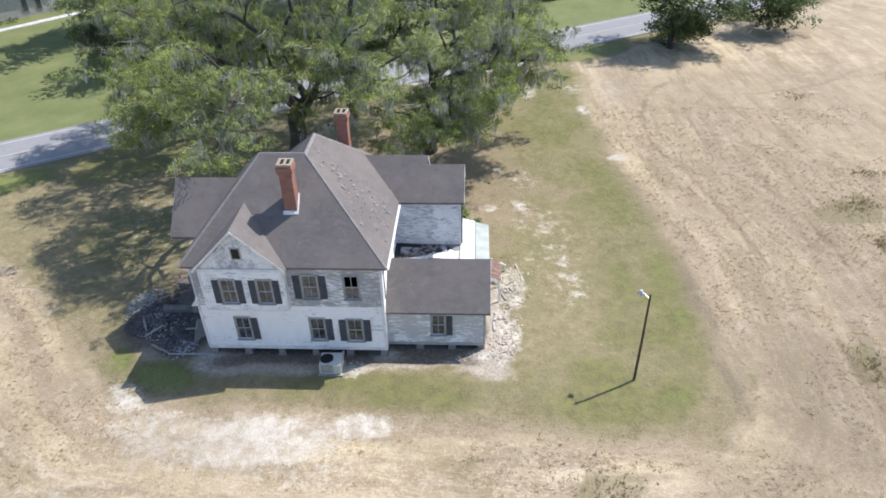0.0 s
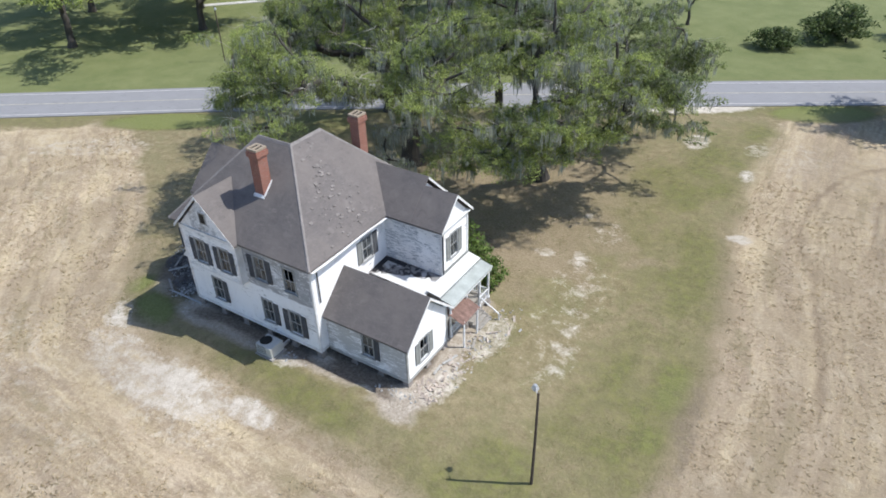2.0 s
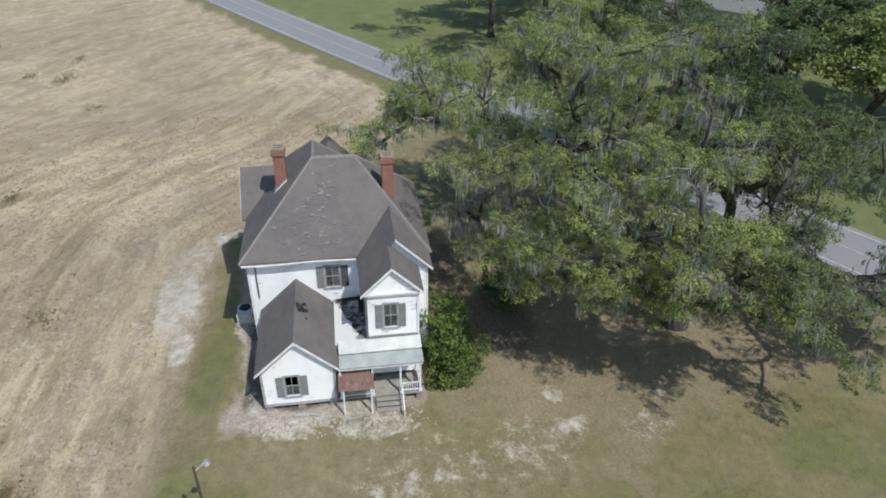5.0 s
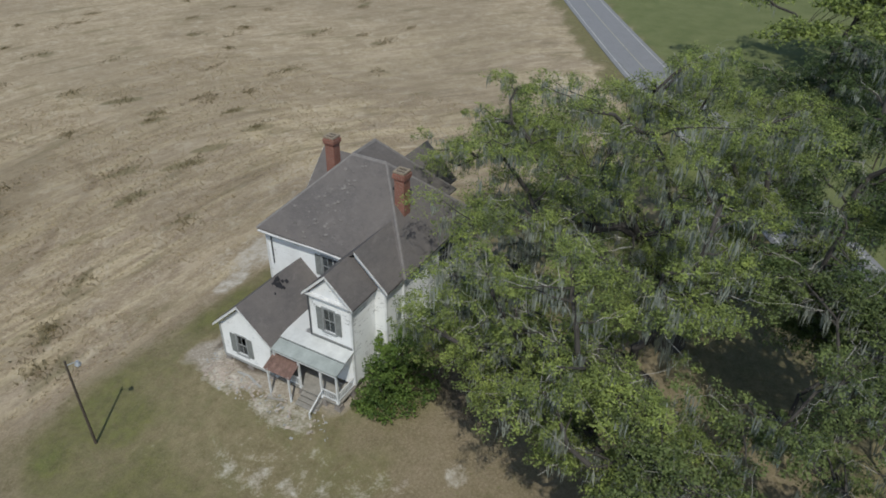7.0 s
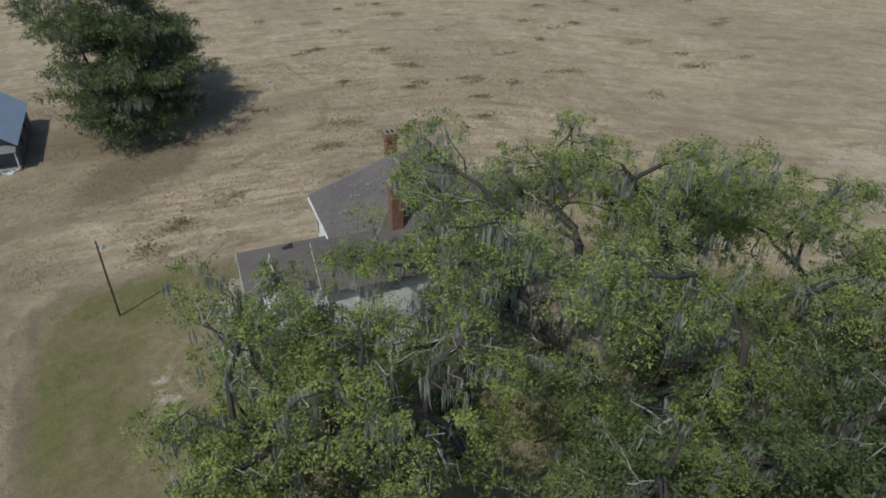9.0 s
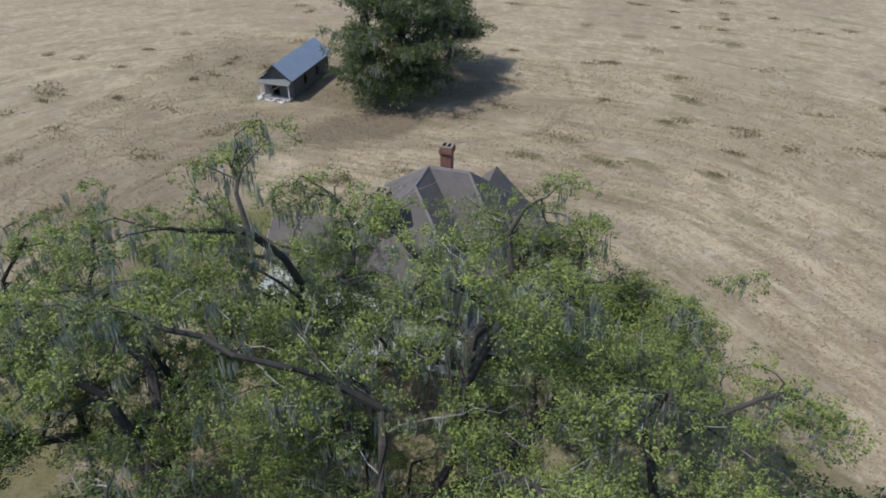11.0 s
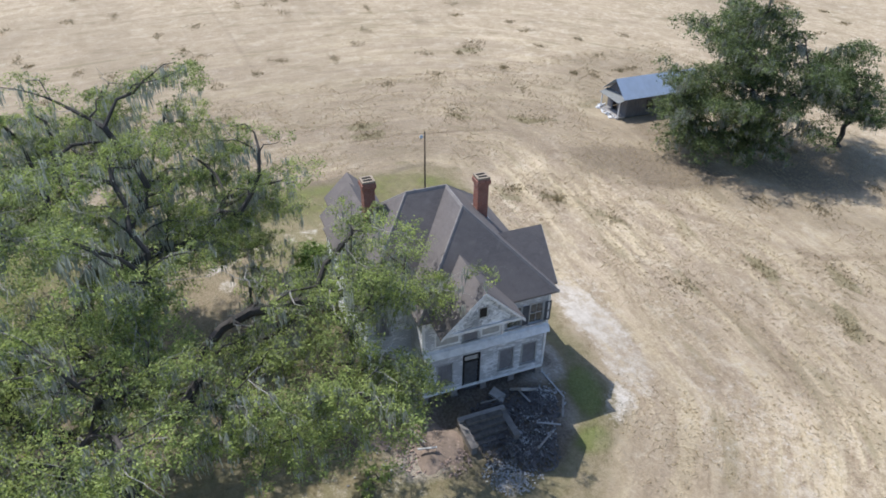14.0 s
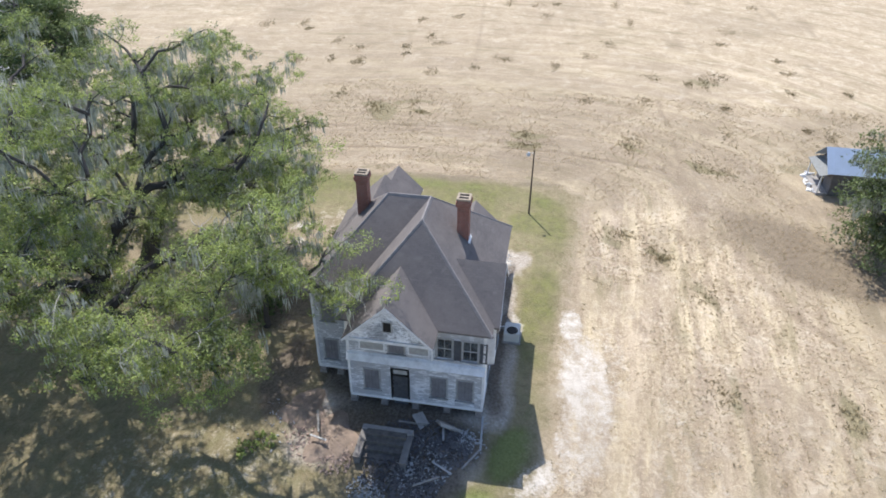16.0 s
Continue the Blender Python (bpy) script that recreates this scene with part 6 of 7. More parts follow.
tree("shade_tree", (44.5, 103.5), (44.5, 103.5, 2.0), [(40.5, 102.5, 4.5), (44, 107.5, 5), (48.5, 103.5, 4.5), (44.5, 103.5, 8.5), (42, 101, 2.2), (46.5, 101.5, 2.2), (43, 100, 5.5)],
     61, "small dark tree on the road verge", 0.2, 8, leaves=M_OAKD, moss=0.0, clump=(1.2, 1.9), density=50, size=0.38, twigs=0.1, fill=40)
for i, (x, y, h) in enumerate(((-82.5, 66.7, 16), (-98.5, 81, 17), (-112, 90, 16), (-72, 83, 13), (-83, 92, 16), (-20, 104, 15), (-30, 98, 15), (-40, 93, 14), (-46, 148, 15), (-27, 120, 17), (-38, 112, 16), (-52, 104, 16), (-70, 150, 16))):
    rng0 = random.Random(i)
    tips = [(x + math.cos(a) * r, y + math.sin(a) * r, z) for a, r, z in [(k * 0.9 + rng0.random() * 0.5, rng0.uniform(4.5, 8.5) * (2.1 if i < 2 else 1.0), h * rng0.uniform(0.55, 0.85)) for k in range(7)]] + [(x + 1, y, h), (x - 2, y + 2, h * 0.93)]
    tree("roadside_oak", (x, y), (x + 0.3, y, h * 0.32), tips, 100 + i, "tall mossy oak on the lawn across the road", 0.55, 7, clump=(1.4, 2.6), density=36, size=0.57, fill=70 if i < 2 else 26, reach=(1.8, 4.0), leaves=M_OAKD if i % 2 else M_OAK, moss=0.5, twigs=0.2)
tree("bare_tree", (-5.2, 121.7), (-5.2, 121.7, 3.0), [(-9.5, 120.5, 7.5), (-8, 122.5, 10), (-6.8, 123.5, 11.5), (-3, 123, 11), (-1.2, 122.5, 8), (-3.5, 119, 9.5), (-6, 119, 10.5), (-5, 122, 13), (-8.5, 120, 12), (-2.2, 121, 12), (-10, 122, 6)],
     71, "leafless dead tree on the far lawn", 0.24, 9, clump=(0.2, 0.4), density=10, size=0.2, moss=0.0, twigs=0.9, reach=(0.8, 2.0))
for i, (x, y, h) in enumerate(((8.5, 116.5, 3.0), (13.5, 122, 5.0), (17, 123.5, 5.5), (15, 126, 5.5), (26, 130, 7), (33, 128, 6))):
    tips = [(x + math.cos(k * 1.3 + i) * h * 0.34, y + math.sin(k * 1.3 + i) * h * 0.34, h * (0.3 + 0.15 * (k % 3))) for k in range(5)] + [(x, y, h * 0.85)]
    tree("lawn_tree", (x, y), (x, y, h * 0.3), tips, 200 + i, "small dark evergreen on the far lawn", 0.14, 6, clump=(1.0, 1.6), density=70, size=0.38, leaves=M_OAKD, moss=0.0, twigs=0.05, reach=(0.5, 1.3), fill=8)


def shrub(name, clumps, seed, label, material=None, density=260, size=0.2):
    rng = np.random.default_rng(seed)
    x, y = clumps[0][:2]
    root = thing(name, (x, y, gz(x, y)), label, "shrub")
    stems = []
    for cx, cy, cz, r in clumps:
        g = Vector((x + (cx - x) * 0.3, y + (cy - y) * 0.3, gz(x, y) - 0.1))
        stems.append(([g, g.lerp(Vector((cx, cy, cz)), 0.5) + Vector(rng.normal(size=3) * 0.1), Vector((cx, cy, cz))], [0.06, 0.045, 0.015]))
    v, fc = tubes(stems, 5)
    mesh_object("stems", v, fc, M_BARK, root)
    c, d, n, l = crown_cards(rng, clumps, density, size)
    c[:, 2] = np.maximum(c[:, 2], gz(x, y) + 0.03)
    cards("foliage", c, d, n, l, l * 0.6, material or M_BUSH, root, kind="stuff")
    return root


shrub("evergreen_shrub", [(0.5, 45.9, 1.8, 1.5), (1.3, 45.22, 1.4, 1.2), (-0.5, 46.3, 2.4, 1.5), (0.3, 45.22, 3.0, 1.2), (1.2, 46.5, 1.4, 1.3), (-1.3, 45.5, 3.2, 1.3), (-0.8, 47.7, 1.8, 1.4), (0.4, 46.2, 3.4, 1.1), (-2.1, 46.9, 2.2, 1.3), (-0.7, 46.3, 4.5, 1.3), (-1.8, 46.3, 4.6, 1.2), (0.2, 45.7, 4.3, 1.1), (2.0, 45.9, 1.4, 1.2), (1.3, 45.8, 2.9, 1.2), (-0.7, 45.1, 4.4, 1.0), (-2.5, 45.8, 4.4, 1.0), (-1.1, 45.14, 1.8, 1.1), (1.8, 45.1, 0.8, 0.9), (0.4, 47.3, 1.2, 1.2), (-1.7, 44.97, 3.6, 0.9)], 5, "large dense evergreen shrub against the porch corner")
shrub("dark_shrub", [(-7.4, 51.6, 1.8, 1.5), (-6.2, 52.1, 1.5, 1.5), (-8.6, 51.3, 1.2, 1.2), (-7.2, 51.4, 3.0, 1.1), (-6.6, 50.6, 1.3, 1.2), (-5.4, 51.4, 1.1, 1.0)], 6, "dark shrub behind the house", M_OAKD)
shrub("tree_base_sprouts", [(-19.5, 46.5, 0.9, 0.8), (-20.4, 47.3, 0.8, 0.8)], 8, "low sprouting shrub under the oaks", M_OAK)

# ---- yard things ----
def lamp_pole(x, y, h, label, arm=(-0.4, 0.5), lit=True):
    root = thing("light_pole" if lit else "utility_pole", (x, y, gz(x, y)), label, "pole")
    v, f = tubes([([Vector((x, y, -0.3)), Vector((x + 0.02, y, h * 0.5)), Vector((x, y, h))], [0.09, 0.078, 0.062])], 10)
    mesh_object("pole", v, f, M_POLE, root)
    a = Vector((arm[0], arm[1], 0))
    v, f = tubes([([Vector((x, y, h - 0.35)), Vector((x, y, h - 0.2)) + a * 0.6, Vector((x, y, h - 0.15)) + a], [0.03, 0.03, 0.03])], 6)
    mesh_object("arm", v, f, M_METAL, root)
    bm = bmesh.new()
    at = Vector((x, y, h - 0.2)) + a
    bmesh.ops.create_cone(bm, cap_ends=True, segments=14, radius1=0.2, radius2=0.09, depth=0.22, matrix=Matrix.Translation(at))
    head = part("lamp_head", bm, M_METAL, root, "grey metal lamp head")
    bm = bmesh.new()
    bmesh.ops.create_uvsphere(bm, u_segments=12, v_segments=8, radius=0.15, matrix=Matrix.Translation(at - Vector((0, 0, 0.14))))
    part("lens", bm, M_TRIM, head, "white lamp lens")
    return root


lamp_pole(12.0, 32.0, 6.9, "dark wooden yard light pole with a small lamp")
lamp_pole(-56.8, 73.6, 7.6, "wooden light pole on the lawn across the road", (0.5, -0.3))


def heat_pump(x, y):
    z = gz(x, y)
    root = thing("heat_pump", (x, y, z), "pale packaged heat pump standing beside the house wall", "heat pump")
    w, d, h = 1.35, 1.15, 0.9
    bm = bmesh.new()
    block(bm, WORLD, x - w / 2 - 0.1, x + w / 2 + 0.1, y - d / 2 - 0.1, y + d / 2 + 0.1, z - 0.1, z + 0.1)
    part("pad", bm, M_CONC, root, "concrete pad")
    bm = bmesh.new()
    block(bm, WORLD, x - w / 2, x + w / 2, y - d / 2, y + d / 2, z + 0.1, z + h)
    bevel(bm, 0.03, 2)
    body = part("casing", bm, M_ACBOX, root)
    bm = bmesh.new()
    bmesh.ops.create_cone(bm, cap_ends=True, segments=24, radius1=0.42, radius2=0.42, depth=0.03, matrix=Matrix.Translation((x - 0.25, y, z + h + 0.012)))
    part("fan_grille", bm, M_BLACK, body, "round black fan grille")
    bm = bmesh.new()
    for i in range(9):
        zz = z + 0.25 + i * 0.075
        block(bm, WORLD, x - w / 2 + 0.12, x + 0.2, y - d / 2 - 0.012, y - d / 2 + 0.004, zz, zz + 0.03)
    part("louvres", bm, M_SHUTG, body)
    bm = bmesh.new()
    block(bm, WORLD, x + w / 2 - 0.16, x + w / 2 - 0.06, y + d / 2, Y0 - 0.02, z + 0.25, z + 0.5)
    part("duct", bm, M_METAL, root)


heat_pump(-7.05, 32.05 - 0.1)

# ---- remains of the porch ----
stoop = thing("stoop", (-18.9, 38.9, gz(-18.9, 38.9)), "concrete porch stoop with stained, shade-darkened steps between low cheek walls", "steps")
for i in range(4):
    bm = bmesh.new()
    block(bm, WORLD, -18.3 - i * 0.42, -17.9 - i * 0.42, 37.55, 40.1, 0.1, 1.25 - i * 0.24)
    part("step", bm, M_STEP, stoop)
for y in (37.2, 40.1):
    bm = bmesh.new()
    block(bm, WORLD, -20.0, -17.9, y, y + 0.36, 0.0, 0.95)
    block(bm, WORLD, -20.05, -17.85, y - 0.04, y + 0.40, 0.95, 1.05)
    bm.normal_update()
    box_uv(bm)
    part("cheek_wall", bm, M_CHEEK, stoop)
bm = bmesh.new()
block(bm, WORLD, -17.9, -17.55, 37.2, 40.46, 0.1, 1.2)
part("back_wall", bm, M_CONC, stoop)


def chunk(bm, rng, c, s, flat=1.0):
    """An uneven broken block."""
    m = Matrix.Translation(c) @ Euler((rng.uniform(-0.6, 0.6), rng.uniform(-0.6, 0.6), rng.uniform(0, 6.3))).to_matrix().to_4x4()
    q = []
    for dz in (-1, 1):
        for dx, dy in ((-1, -1), (1, -1), (1, 1), (-1, 1)):
            q.append(m @ Vector((dx * s[0] * rng.uniform(0.7, 1.1), dy * s[1] * rng.uniform(0.7, 1.1), dz * s[2] * rng.uniform(0.7, 1.1) * flat)))
    hexa(bm, q)


def heap(name, n, area, size, material, label, seed, category="rubble"):
    """Broken pieces strewn over ellipses (x, y, rx, ry, height)."""
    rng = random.Random(seed)
    bm = bmesh.new()
    for _ in range(n):
        cx, cy, rx, ry, hh = rng.choice(area)
        a, r = rng.uniform(0, 6.28), rng.random() ** 0.6
        x, y = cx + math.cos(a) * r * rx, cy + math.sin(a) * r * ry
        k = rng.uniform(*size)
        chunk(bm, rng, (x, y, gz(x, y) + hh * (1 - r) * rng.random() + 0.02), (k * rng.uniform(0.6, 2.2), k * rng.uniform(0.4, 1.0), k * 0.35))
    return tagged(part(name, bm, material), label, category, kind="stuff")


heap("rubble_heap", 3000, [(-19.5, 36.2, 2.3, 1.6, 0.45), (-20.5, 38.0, 1.6, 1.8, 0.4), (-18.0, 34.6, 1.6, 1.2, 0.25), (-21.2, 36.5, 1.4, 1.5, 0.25), (-17.2, 36.4, 1.2, 3.0, 0.15)], (0.02, 0.085), M_RUBBLE, "grey rubble and broken boards of the fallen porch", 3)
heap("pale_rubble", 1100, [(-21.8, 39.3, 1.1, 1.2, 0.35), (-20.3, 37.0, 1.4, 1.2, 0.4), (-17.4, 34.0, 1.0, 0.8, 0.15), (-19.5, 36.0, 2.0, 1.5, 0.42), (-22.6, 38.4, 0.8, 1.6, 0.15)], (0.015, 0.07), M_TRIMG, "pale splintered board ends on the rubble", 4)
heap("brick_heap", 420, [(-18.9, 42.0, 1.5, 1.3, 0.3), (-18.2, 44.3, 1.4, 1.3, 0.1), (-20.2, 41.6, 1.0, 1.0, 0.2), (-18.6, 43.2, 2.2, 1.8, 0.1)], (0.02, 0.075), M_BRICKDUST, "reddish brick rubble in the yard", 5)


def mound(cx, cy, rx, ry, h, seed, label):
    """A low uneven heap of soil."""
    rng = random.Random(seed)
    bm = bmesh.new()
    rings, seg = 7, 28
    top = bm.verts.new((cx, cy, gz(cx, cy) + h))
    rows = []
    for r in range(1, rings + 1):
        t = r / rings
        row = []
        for k in range(seg):
            a = k * math.tau / seg
            w = 1 + 0.16 * math.sin(3 * a + seed) + 0.10 * math.sin(5 * a + 2 * seed)
            x, y = cx + math.cos(a) * rx * t * w, cy + math.sin(a) * ry * t * w
            row.append(bm.verts.new((x, y, gz(x, y) + h * (1 - t * t) ** 1.3 * rng.uniform(0.8, 1.15) - (0.04 if r == rings else 0))))
        rows.append(row)
    for k in range(seg):
        bm.faces.new((top, rows[0][k], rows[0][(k + 1) % seg]))
        for a, b in zip(rows, rows[1:]):
            bm.faces.new((a[k], b[k], b[(k + 1) % seg], a[(k + 1) % seg]))
    tagged(part("soil_mound", bm, M_REDSOIL), label, "soil mound")


mound(-18.6, 42.3, 2.0, 1.6, 0.26, 1, "low mound of reddish soil beside the stoop")
mound(-16.6, 44.8, 1.8, 1.5, 0.18, 2, "low spread of reddish soil at the house corner")
heap("porch_rubble", 170, [(4.0, 34.4, 0.9, 1.0, 0.08), (4.2, 36.8, 1.0, 2.4, 0.08), (4.4, 41.0, 1.3, 3.0, 0.1), (3.6, 34.6, 0.9, 1.2, 0.06)], (0.03, 0.15), M_PALEDUST, "pinkish broken brick and plaster beside the porch", 7)
heap("plaster_scatter", 260, [(4.3, 36.5, 1.1, 2.8, 0.06), (4.6, 41.5, 1.5, 3.2, 0.06), (4.4, 38.5, 1.0, 2.0, 0.06), (2.2, 33.2, 1.6, 0.4, 0.05), (-5.5, 32.2, 1.4, 0.5, 0.03), (-18.5, 46.5, 2.5, 2.0, 0.04), (-17.0, 33.2, 1.5, 1.0, 0.05)], (0.02, 0.09), M_TRIMG, "pale plaster and board scraps strewn along the walls", 6)
for i, (x, y, ln, turn, lift) in enumerate(((-16.6, 33.0, 2.9, 4, 0.03), (-17.8, 43.4, 1.9, 20, 0.5), (-19.8, 35.0, 1.5, 60, 0.4), (-18.8, 33.4, 1.7, 150, 0.2), (-17.0, 35.4, 1.4, 10, 0.15), (-20.8, 35.8, 1.6, 120, 0.35), (-19.0, 43.0, 1.2, 75, 0.45), (-16.6, 37.5, 1.8, 88, 0.1))):
    bm = bmesh.new()
    m = pose(x, y, gz(x, y) + lift + 0.06, 4, 3, turn)
    q = [m @ Vector((sx * ln / 2, sy * 0.065, sz * 0.022)) for sz in (-1, 1) for sx, sy in ((-1, -1), (1, -1), (1, 1), (-1, 1))]
    hexa(bm, q)
    tagged(part("plank", bm, M_TRIMG if i % 2 == 0 else M_WOOD), "loose weathered board lying on the rubble", "plank", "fallen porch boards")
for i, (x, y, ln, turn) in enumerate(((3.5, 37.4, 1.3, 75), (4.0, 39.6, 1.2, 110), (3.3, 36.2, 1.0, 95))):
    bm = bmesh.new()
    m = pose(x, y, gz(x, y) + 0.07, 3, 4, turn)
    hexa(bm, [m @ Vector((sx * ln / 2, sy * 0.08, sz * 0.02)) for sz in (-1, 1) for sx, sy in ((-1, -1), (1, -1), (1, 1), (-1, 1))])
    tagged(part("plank", bm, (M_TRIMG, M_WOOD)[i % 2]), "broken board lying beside the porch", "plank", "fallen porch boards")
for i, (x, y, w, d, turn) in enumerate(((-16.4, 35.2, 1.3, 1.5, 8), (-16.3, 37.0, 0.9, 1.1, -5))):
    bm = bmesh.new()
    chunk(bm, random.Random(i + 2), Vector((0, 0, 0)), (w / 2, d / 2, 0.12))
    ob = part("concrete_slab", bm, M_CONC)
    ob.matrix_basis = pose(x, y, gz(x, y) + 0.12, 2, 3, turn)
    tagged(ob, "broken concrete slab where the porch stood", "slab", "porch slabs")

# ---- shed ----
def shed():
    x0, x1, y0, y1, e, r = 21.2, 25.3, -8.6, 2.1, 2.65, 4.5
    root = thing("shed", ((x0 + x1) / 2, (y0 + y1) / 2, 0), "long dark board shed with a bluish tin roof", "shed")
    w = Plane((x0, y1, 0), (0, -1, 0), (-1, 0, 0))
    for p, ln, holes in ((w, y1 - y0, [(3.0, 3.9, 0.9, 2.0), (6.6, 7.4, 0.9, 2.0)]), (Plane((x1, y0, 0), (0, 1, 0), (1, 0, 0)), y1 - y0, []), (Plane((x1, y1, 0), (-1, 0, 0), (0, 1, 0)), x1 - x0, [(1.2, 2.2, 0.3, 2.1)]), (Plane((x0, y0, 0), (1, 0, 0), (0, -1, 0)), x1 - x0, [])):
        bm = bmesh.new()
        cuts = sorted({0.1, e, *(h[2] for h in holes), *(h[3] for h in holes)})
        for lo, hi in zip(cuts, cuts[1:]):
            for a, b in spans(0, ln, [(h[0], h[1]) for h in holes if h[2] < hi - 1e-3 and h[3] > lo + 1e-3]):
                block(bm, p, a, b, -0.08, 0, lo, hi)
        at = 0.0
        k = 0
        while at < ln - 0.1:
            if not any(h[0] - 0.1 < at < h[1] + 0.02 for h in holes):
                block(bm, p, at, at + 0.17, 0.0, 0.02 + 0.008 * (k % 3), 0.1, e)
            at += 0.19
            k += 1
        part("wall", bm, M_SHEDWALL, root)
        for h in holes:
            bm = bmesh.new()
            for q in ((h[0] - 0.07, h[0], h[2], h[3]), (h[1], h[1] + 0.07, h[2], h[3]), (h[0], h[1], h[3], h[3] + 0.07)):
                block(bm, p, q[0], q[1], -0.03, 0.05, q[2], q[3])
            part("opening_frame", bm, M_SHEDWALL, root)
    xm = (x0 + x1) / 2
    for sx, xe in ((-1, x0 - 0.35), (1, x1 + 0.35)):
        bm = bmesh.new()
        n = 68
        ya, yb = y0 - 0.4, y1 + 0.75
        rows = [[bm.verts.new((x, ya + (yb - ya) * i / n, z + (0.014 if i % 4 in (1, 2) else 0.0) + dz)) for i in range(n + 1)] for dz in (0.03, 0.0) for x, z in ((xe, e - 0.05), (xm, r))]
        for a, b in ((0, 1), (3, 2), (2, 0), (1, 3)):
            for i in range(n):
                bm.faces.new((rows[a][i], rows[a][i + 1], rows[b][i + 1], rows[b][i]))
        part("roof", bm, M_SHEDROOF, root, "galvanised tin roof slope tinted blue for reflected sky")
    bm = bmesh.new()
    hexa(bm, [Vector(q) for q in ((x0, y1 - 0.08, e), (x1, y1 - 0.08, e), (x1, y1, e), (x0, y1, e), (xm - 0.02, y1 - 0.08, r - 0.03), (xm + 0.02, y1 - 0.08, r - 0.03), (xm + 0.02, y1, r - 0.03), (xm - 0.02, y1, r - 0.03))])
    part("gable", bm, M_SHEDWALL, root)
    bm = bmesh.new()
    hexa(bm, [Vector(q) for q in ((x0, y0, e), (x1, y0, e), (x1, y0 + 0.08, e), (x0, y0 + 0.08, e), (xm - 0.02, y0, r - 0.03), (xm + 0.02, y0, r - 0.03), (xm + 0.02, y0 + 0.08, r - 0.03), (xm - 0.02, y0 + 0.08, r - 0.03))])
    part("gable", bm, M_SHEDWALL, root)
    for x in (x0 + 0.1, x1 - 0.1):
        bm = bmesh.new()
        block(bm, WORLD, x - 0.06, x + 0.06, y1 + 0.95, y1 + 1.07, -0.1, 2.25)
        part("porch_post", bm, M_TRIM, root)
    bm = bmesh.new()
    hexa(bm, [Vector(q) for q in ((x0 - 0.1, y1 + 0.03, 2.55), (x1 + 0.2, y1 + 0.03, 2.55), (x1 + 0.2, y1 + 1.3, 2.15), (x0 - 0.1, y1 + 1.3, 2.15), (x0 - 0.1, y1 + 0.03, 2.6), (x1 + 0.2, y1 + 0.03, 2.6), (x1 + 0.2, y1 + 1.3, 2.2), (x0 - 0.1, y1 + 1.3, 2.2))])
    part("porch_roof", bm, M_SHUTG, root, "narrow dark lean-to roof")
    bm = bmesh.new()
    block(bm, WORLD, x0, x1, y1 + 0.01, y1 + 1.1, -0.1, 0.25)
    part("porch_floor", bm, M_CONC, root)


shed()
heap("shed_clutter", 60, [(23.0, 3.2, 1.6, 0.5, 0.3), (25.5, 3.0, 0.6, 0.7, 0.4)], (0.07, 0.22), M_TRIM, "pale clutter before the shed", 12, "clutter")

# ---- house across the road ----
def far_house():
    root = thing("brick_house", (-80, 117, 0), "grey brick house with dark arched windows across the lawn", "house")
    u = Vector((0.70, 0.71, 0))
    p = Plane((-81.0, 104.6, 0), u, (0.71, -0.70, 0))
    bm = bmesh.new()
    block(bm, p, -14, 17, -9, 0, 0, 4.6)
    part("wall", bm, plain("pale_brick", (0.46, 0.45, 0.44), 0.9, 0.2, 2.0), root)
    bm = bmesh.new()
    hexa(bm, [p(-14.6, -9.6, 4.6), p(17.6, -9.6, 4.6), p(17.6, 0.6, 4.6), p(-14.6, 0.6, 4.6), p(-12, -4.6, 8.2), p(15, -4.6, 8.2), p(15, -4.4, 8.2), p(-12, -4.4, 8.2)])
    part("roof", bm, M_SHUTG, root)
    for a in (-11, -7.5, -3.5, 1.0, 4.0, 7.0, 11.5, 13.6):
        bm = bmesh.new()
        block(bm, p, a, a + 1.0, 0.0, 0.08, 0.8, 3.0)
        w = part("window", bm, M_TRIMG, root)
        bm = bmesh.new()
        block(bm, p, a + 0.12, a + 0.88, 0.06, 0.1, 0.92, 2.88)
        part("pane", bm, M_SHUT, w)
    for i, a in enumerate((2.0, 4.6, 6.6, 8.8)):
        q = p(a, 1.6, 0)
        shrub("hedge_shrub", [(q.x, q.y, 0.5, 0.7), (q.x + 0.7, q.y + 0.5, 0.5, 0.6)], 300 + i, "clipped dark shrub before the brick house", M_OAKD, 160, 0.25)


far_house()
pts = [(-84, 93), (-76, 101.5), (-70, 108.5), (-65.5, 114), (-60, 119.5), (-50, 128)]
verts, faces = [], []
for i, q in enumerate(pts):
    q0, q1 = Vector((*pts[max(0, i - 1)], 0)), Vector((*pts[min(len(pts) - 1, i + 1)], 0))
    d = (q1 - q0).normalized()
    s = Vector((-d.y, d.x, 0)) * 0.75
    for k, z in ((-1, -0.2), (-1, 0.1), (1, 0.1), (1, -0.2)):
        verts.append(Vector((*q, z)) + s * k)
faces = [(4 * i + j, 4 * i + 4 + j, 4 * i + 5 + j, 4 * i + 1 + j) for i in range(len(pts) - 1) for j in range(3)]
tagged(mesh_object("footpath", verts, faces, M_LINE), "pale concrete footpath across the lawn", "path", kind="structure")


# ---- straw, weeds and grass ----
def scatter(n, area, seed):
    rng = np.random.default_rng(seed)
    x, y = rng.uniform(area[0], area[1], n), rng.uniform(area[2], area[3], n)
    return rng, x, y


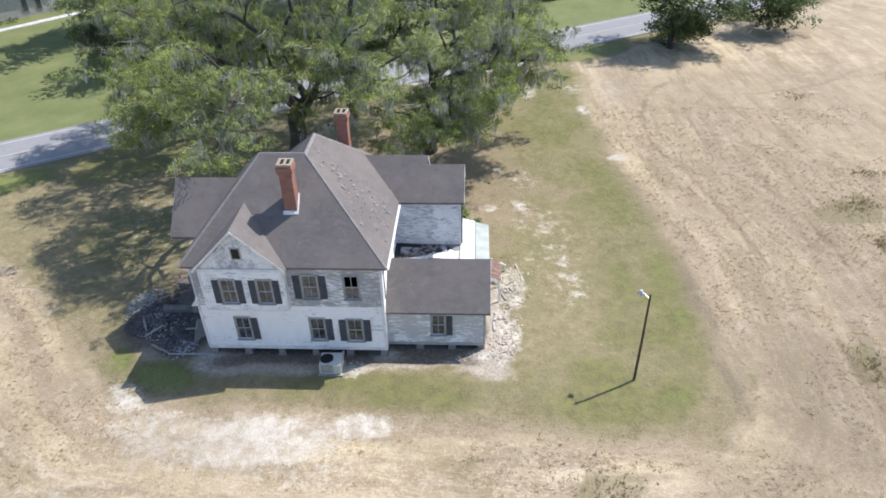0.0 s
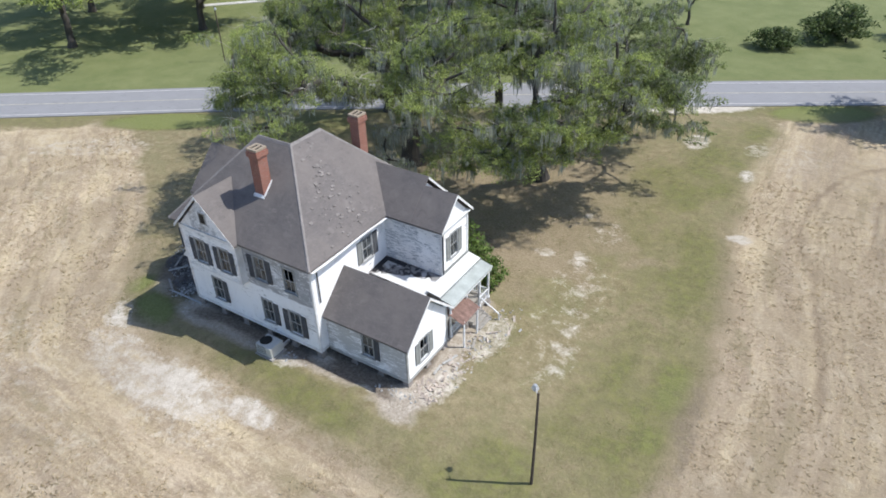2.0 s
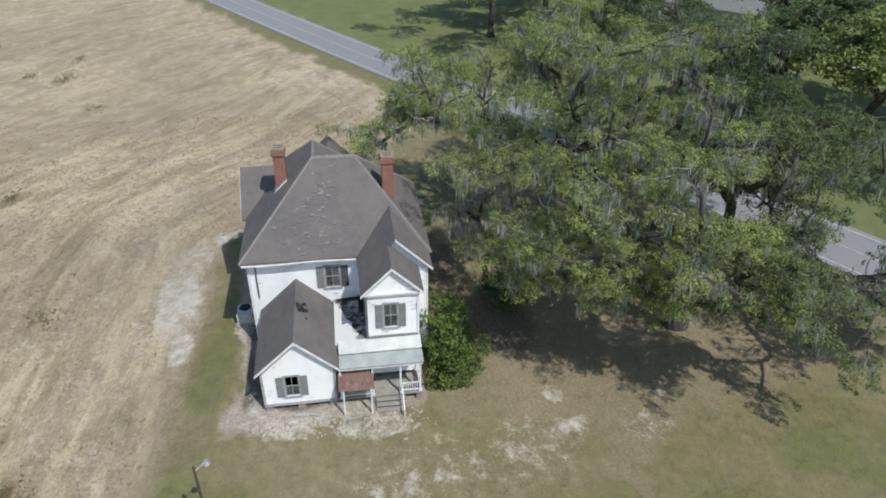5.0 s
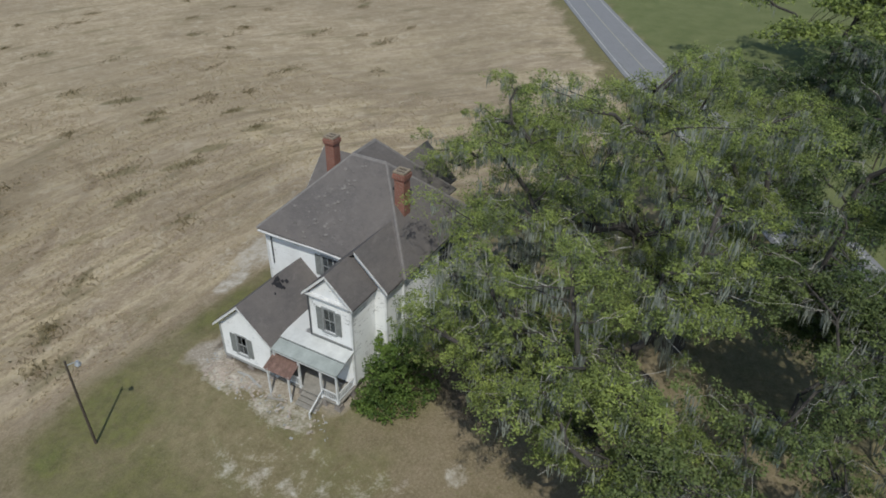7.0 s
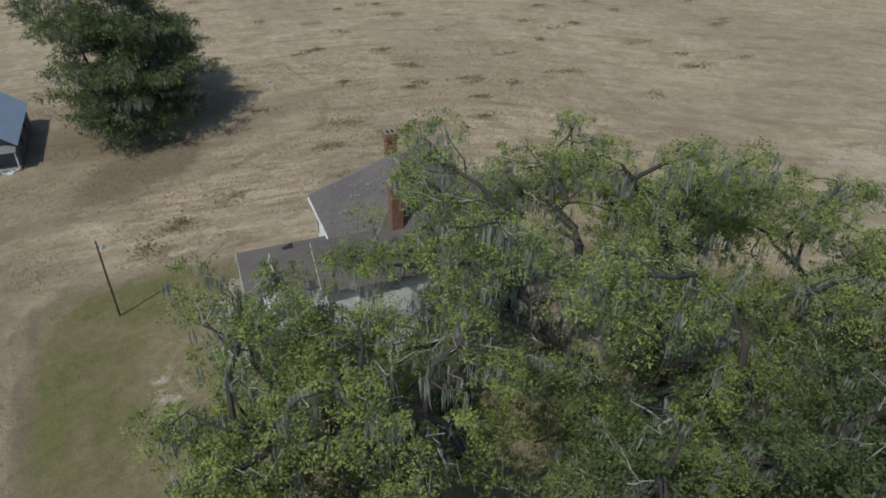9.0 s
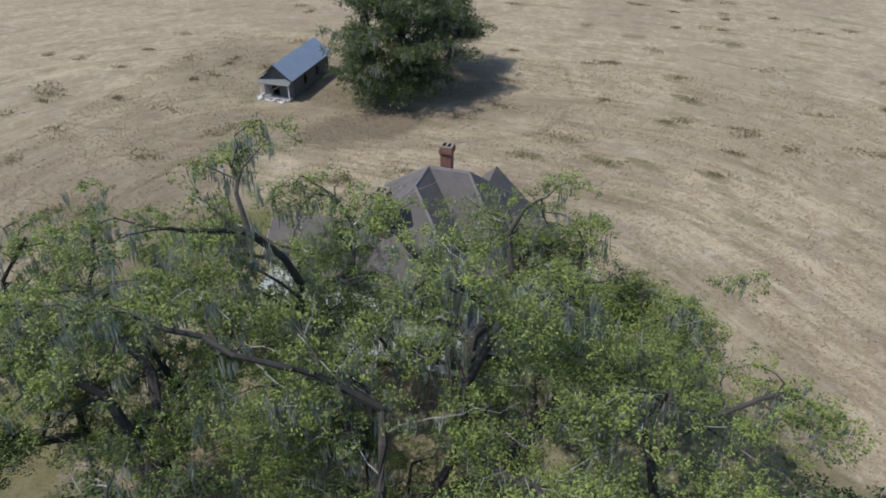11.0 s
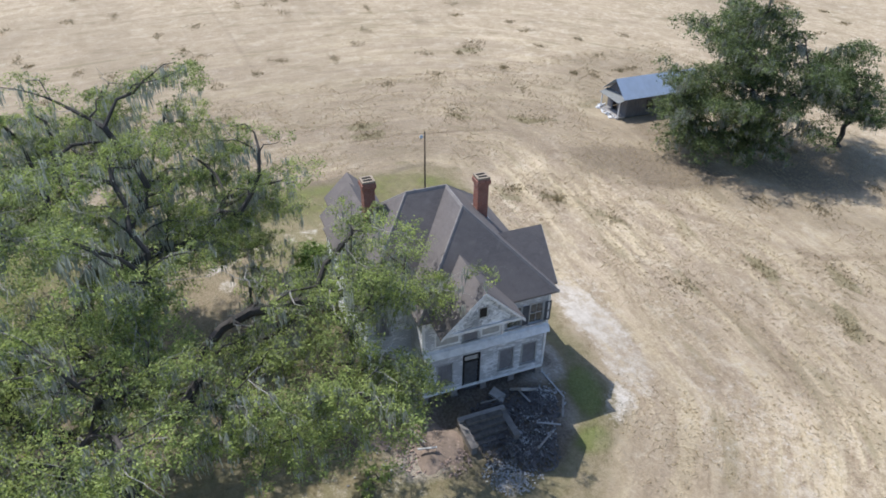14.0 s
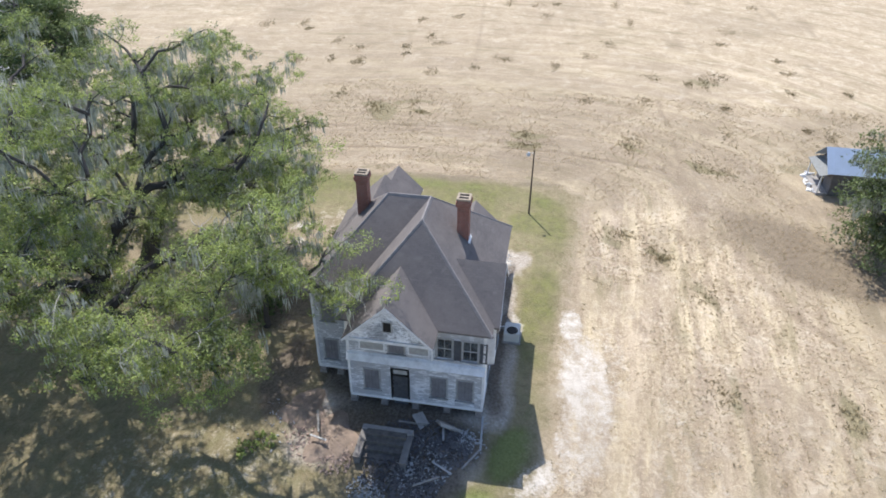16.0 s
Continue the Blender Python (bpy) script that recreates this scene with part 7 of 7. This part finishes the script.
def blades(name, x, y, rng, per, height, width, lean, material, label, category):
    n = len(x)
    bx, by = np.repeat(x, per) + rng.normal(size=n * per) * 0.07, np.repeat(y, per) + rng.normal(size=n * per) * 0.07
    d = np.maximum.reduce([-16.5 - bx, bx - 3.0, 32.0 - by, by - 46.0, np.zeros_like(bx)])
    s = np.clip(1 - d / 9.0, 0, 1)
    z = 0.62 * s * s * (3 - 2 * s)
    h = rng.uniform(*height, n * per)
    dr = rng.normal(size=(n * per, 3)) * lean
    dr[:, 2] = 1
    c = np.stack([bx, by, z + 0.02 + h * 0.46 / np.linalg.norm(dr, axis=1)], 1)
    ob = cards(name, c, dr, rng.normal(size=(n * per, 3)) * np.array([1, 1, 0.1]), h, np.full(n * per, width) * rng.uniform(0.6, 1.4, n * per), material)
    return tagged(ob, label, category, kind="stuff")


rng, x, y = scatter(72000, (-50, 45, -22, 75), 71)
y = np.round(y / 0.36) * 0.36 + rng.normal(size=len(y)) * 0.06
keep = (inside(x, y, YARD, 0.6) < 0.3) & (road_side(x, y) < -8.5) & (value_noise(x, y, 0.25, 31) + value_noise(x, y, 1.1, 32) * 0.6 > 0.62)
for cx, cy, rx, ry in ((-11, 26.7, 5.2, 1.9), (-4.6, 27.6, 2.4, 1.0), (23.2, -2, 4, 8), (16, 62.5, 1.6, 1.2)):
    keep &= ((x - cx) / rx) ** 2 + ((y - cy) / ry) ** 2 > 1
x, y = x[keep], y[keep]
blades("straw_stubble", x, y, rng, 3, (0.12, 0.32), 0.038, 3.4, M_STRAW, "cut straw stubble in rows", "stubble")
rng, x, y = scatter(26000, (-30, 19, 27, 80), 72)
keep = (inside(x, y, YARD, 0.4) > 0.6) & ((x < -15.8) | (x > 3.4) | (y < 32.4) | (y > 46)) & (value_noise(x, y, 0.4, 33) > 0.42)
x, y = x[keep], y[keep]
blades("yard_grass", x, y, rng, 3, (0.04, 0.10), 0.035, 1.2, M_BLADE, "short patchy yard grass", "grass")
rng = np.random.default_rng(73)
spots = [(34.1, 52.9), (34.5, 47.7), (27.3, 33.5), (6.4, 19.6), (6.9, 20.3), (9.3, 24.0), (10.0, 22.8), (-9.9, 16.7), (-10.3, 8.8), (38.9, 59.3), (37.9, 48.8), (35.9, 54.1), (25.6, 14.0), (30.0, 33.7), (-13.4, 2.9), (1.3, 16.6), (24.4, 12.0), (28.6, 21.9), (30.3, -7.5), (52.1, 10.3), (-25.7, -21.1), (-33.7, -38.9), (-27.0, -6.1), (-18.8, 8.0), (-30.4, 7.5), (-27.5, -13.1), (-54.2, -27.1), (-15.8, -24.2), (-17.1, -9.8), (-54.5, 9.0), (-48.7, -2.6), (-24.9, -5.0), (-38.4, -27.8), (-66.3, 1.7), (-32.3, 1.3), (51, 12.4), (43, 8.7), (-46.3, -3.1), (31, 21), (34, 10), (60, 55), (62, 50), (58, 62)]
spots += [(q[0], q[1]) for q in np.stack([rng.uniform(-95, 60, 90), rng.uniform(-75, 2, 90)], 1)]
spots += [(q[0], q[1]) for q in np.stack([rng.uniform(38, 105, 42), rng.uniform(-5, 90, 42)], 1)]
x = np.concatenate([cx + rng.normal(size=70) * rng.uniform(0.4, 1.5) for cx, cy in spots])
y = np.concatenate([cy + rng.normal(size=70) * rng.uniform(0.3, 0.9) for cx, cy in spots])
blades("field_weeds", x, y, rng, 3, (0.10, 0.38), 0.06, 0.9, M_WEED, "dry brown weeds in the field", "weeds")
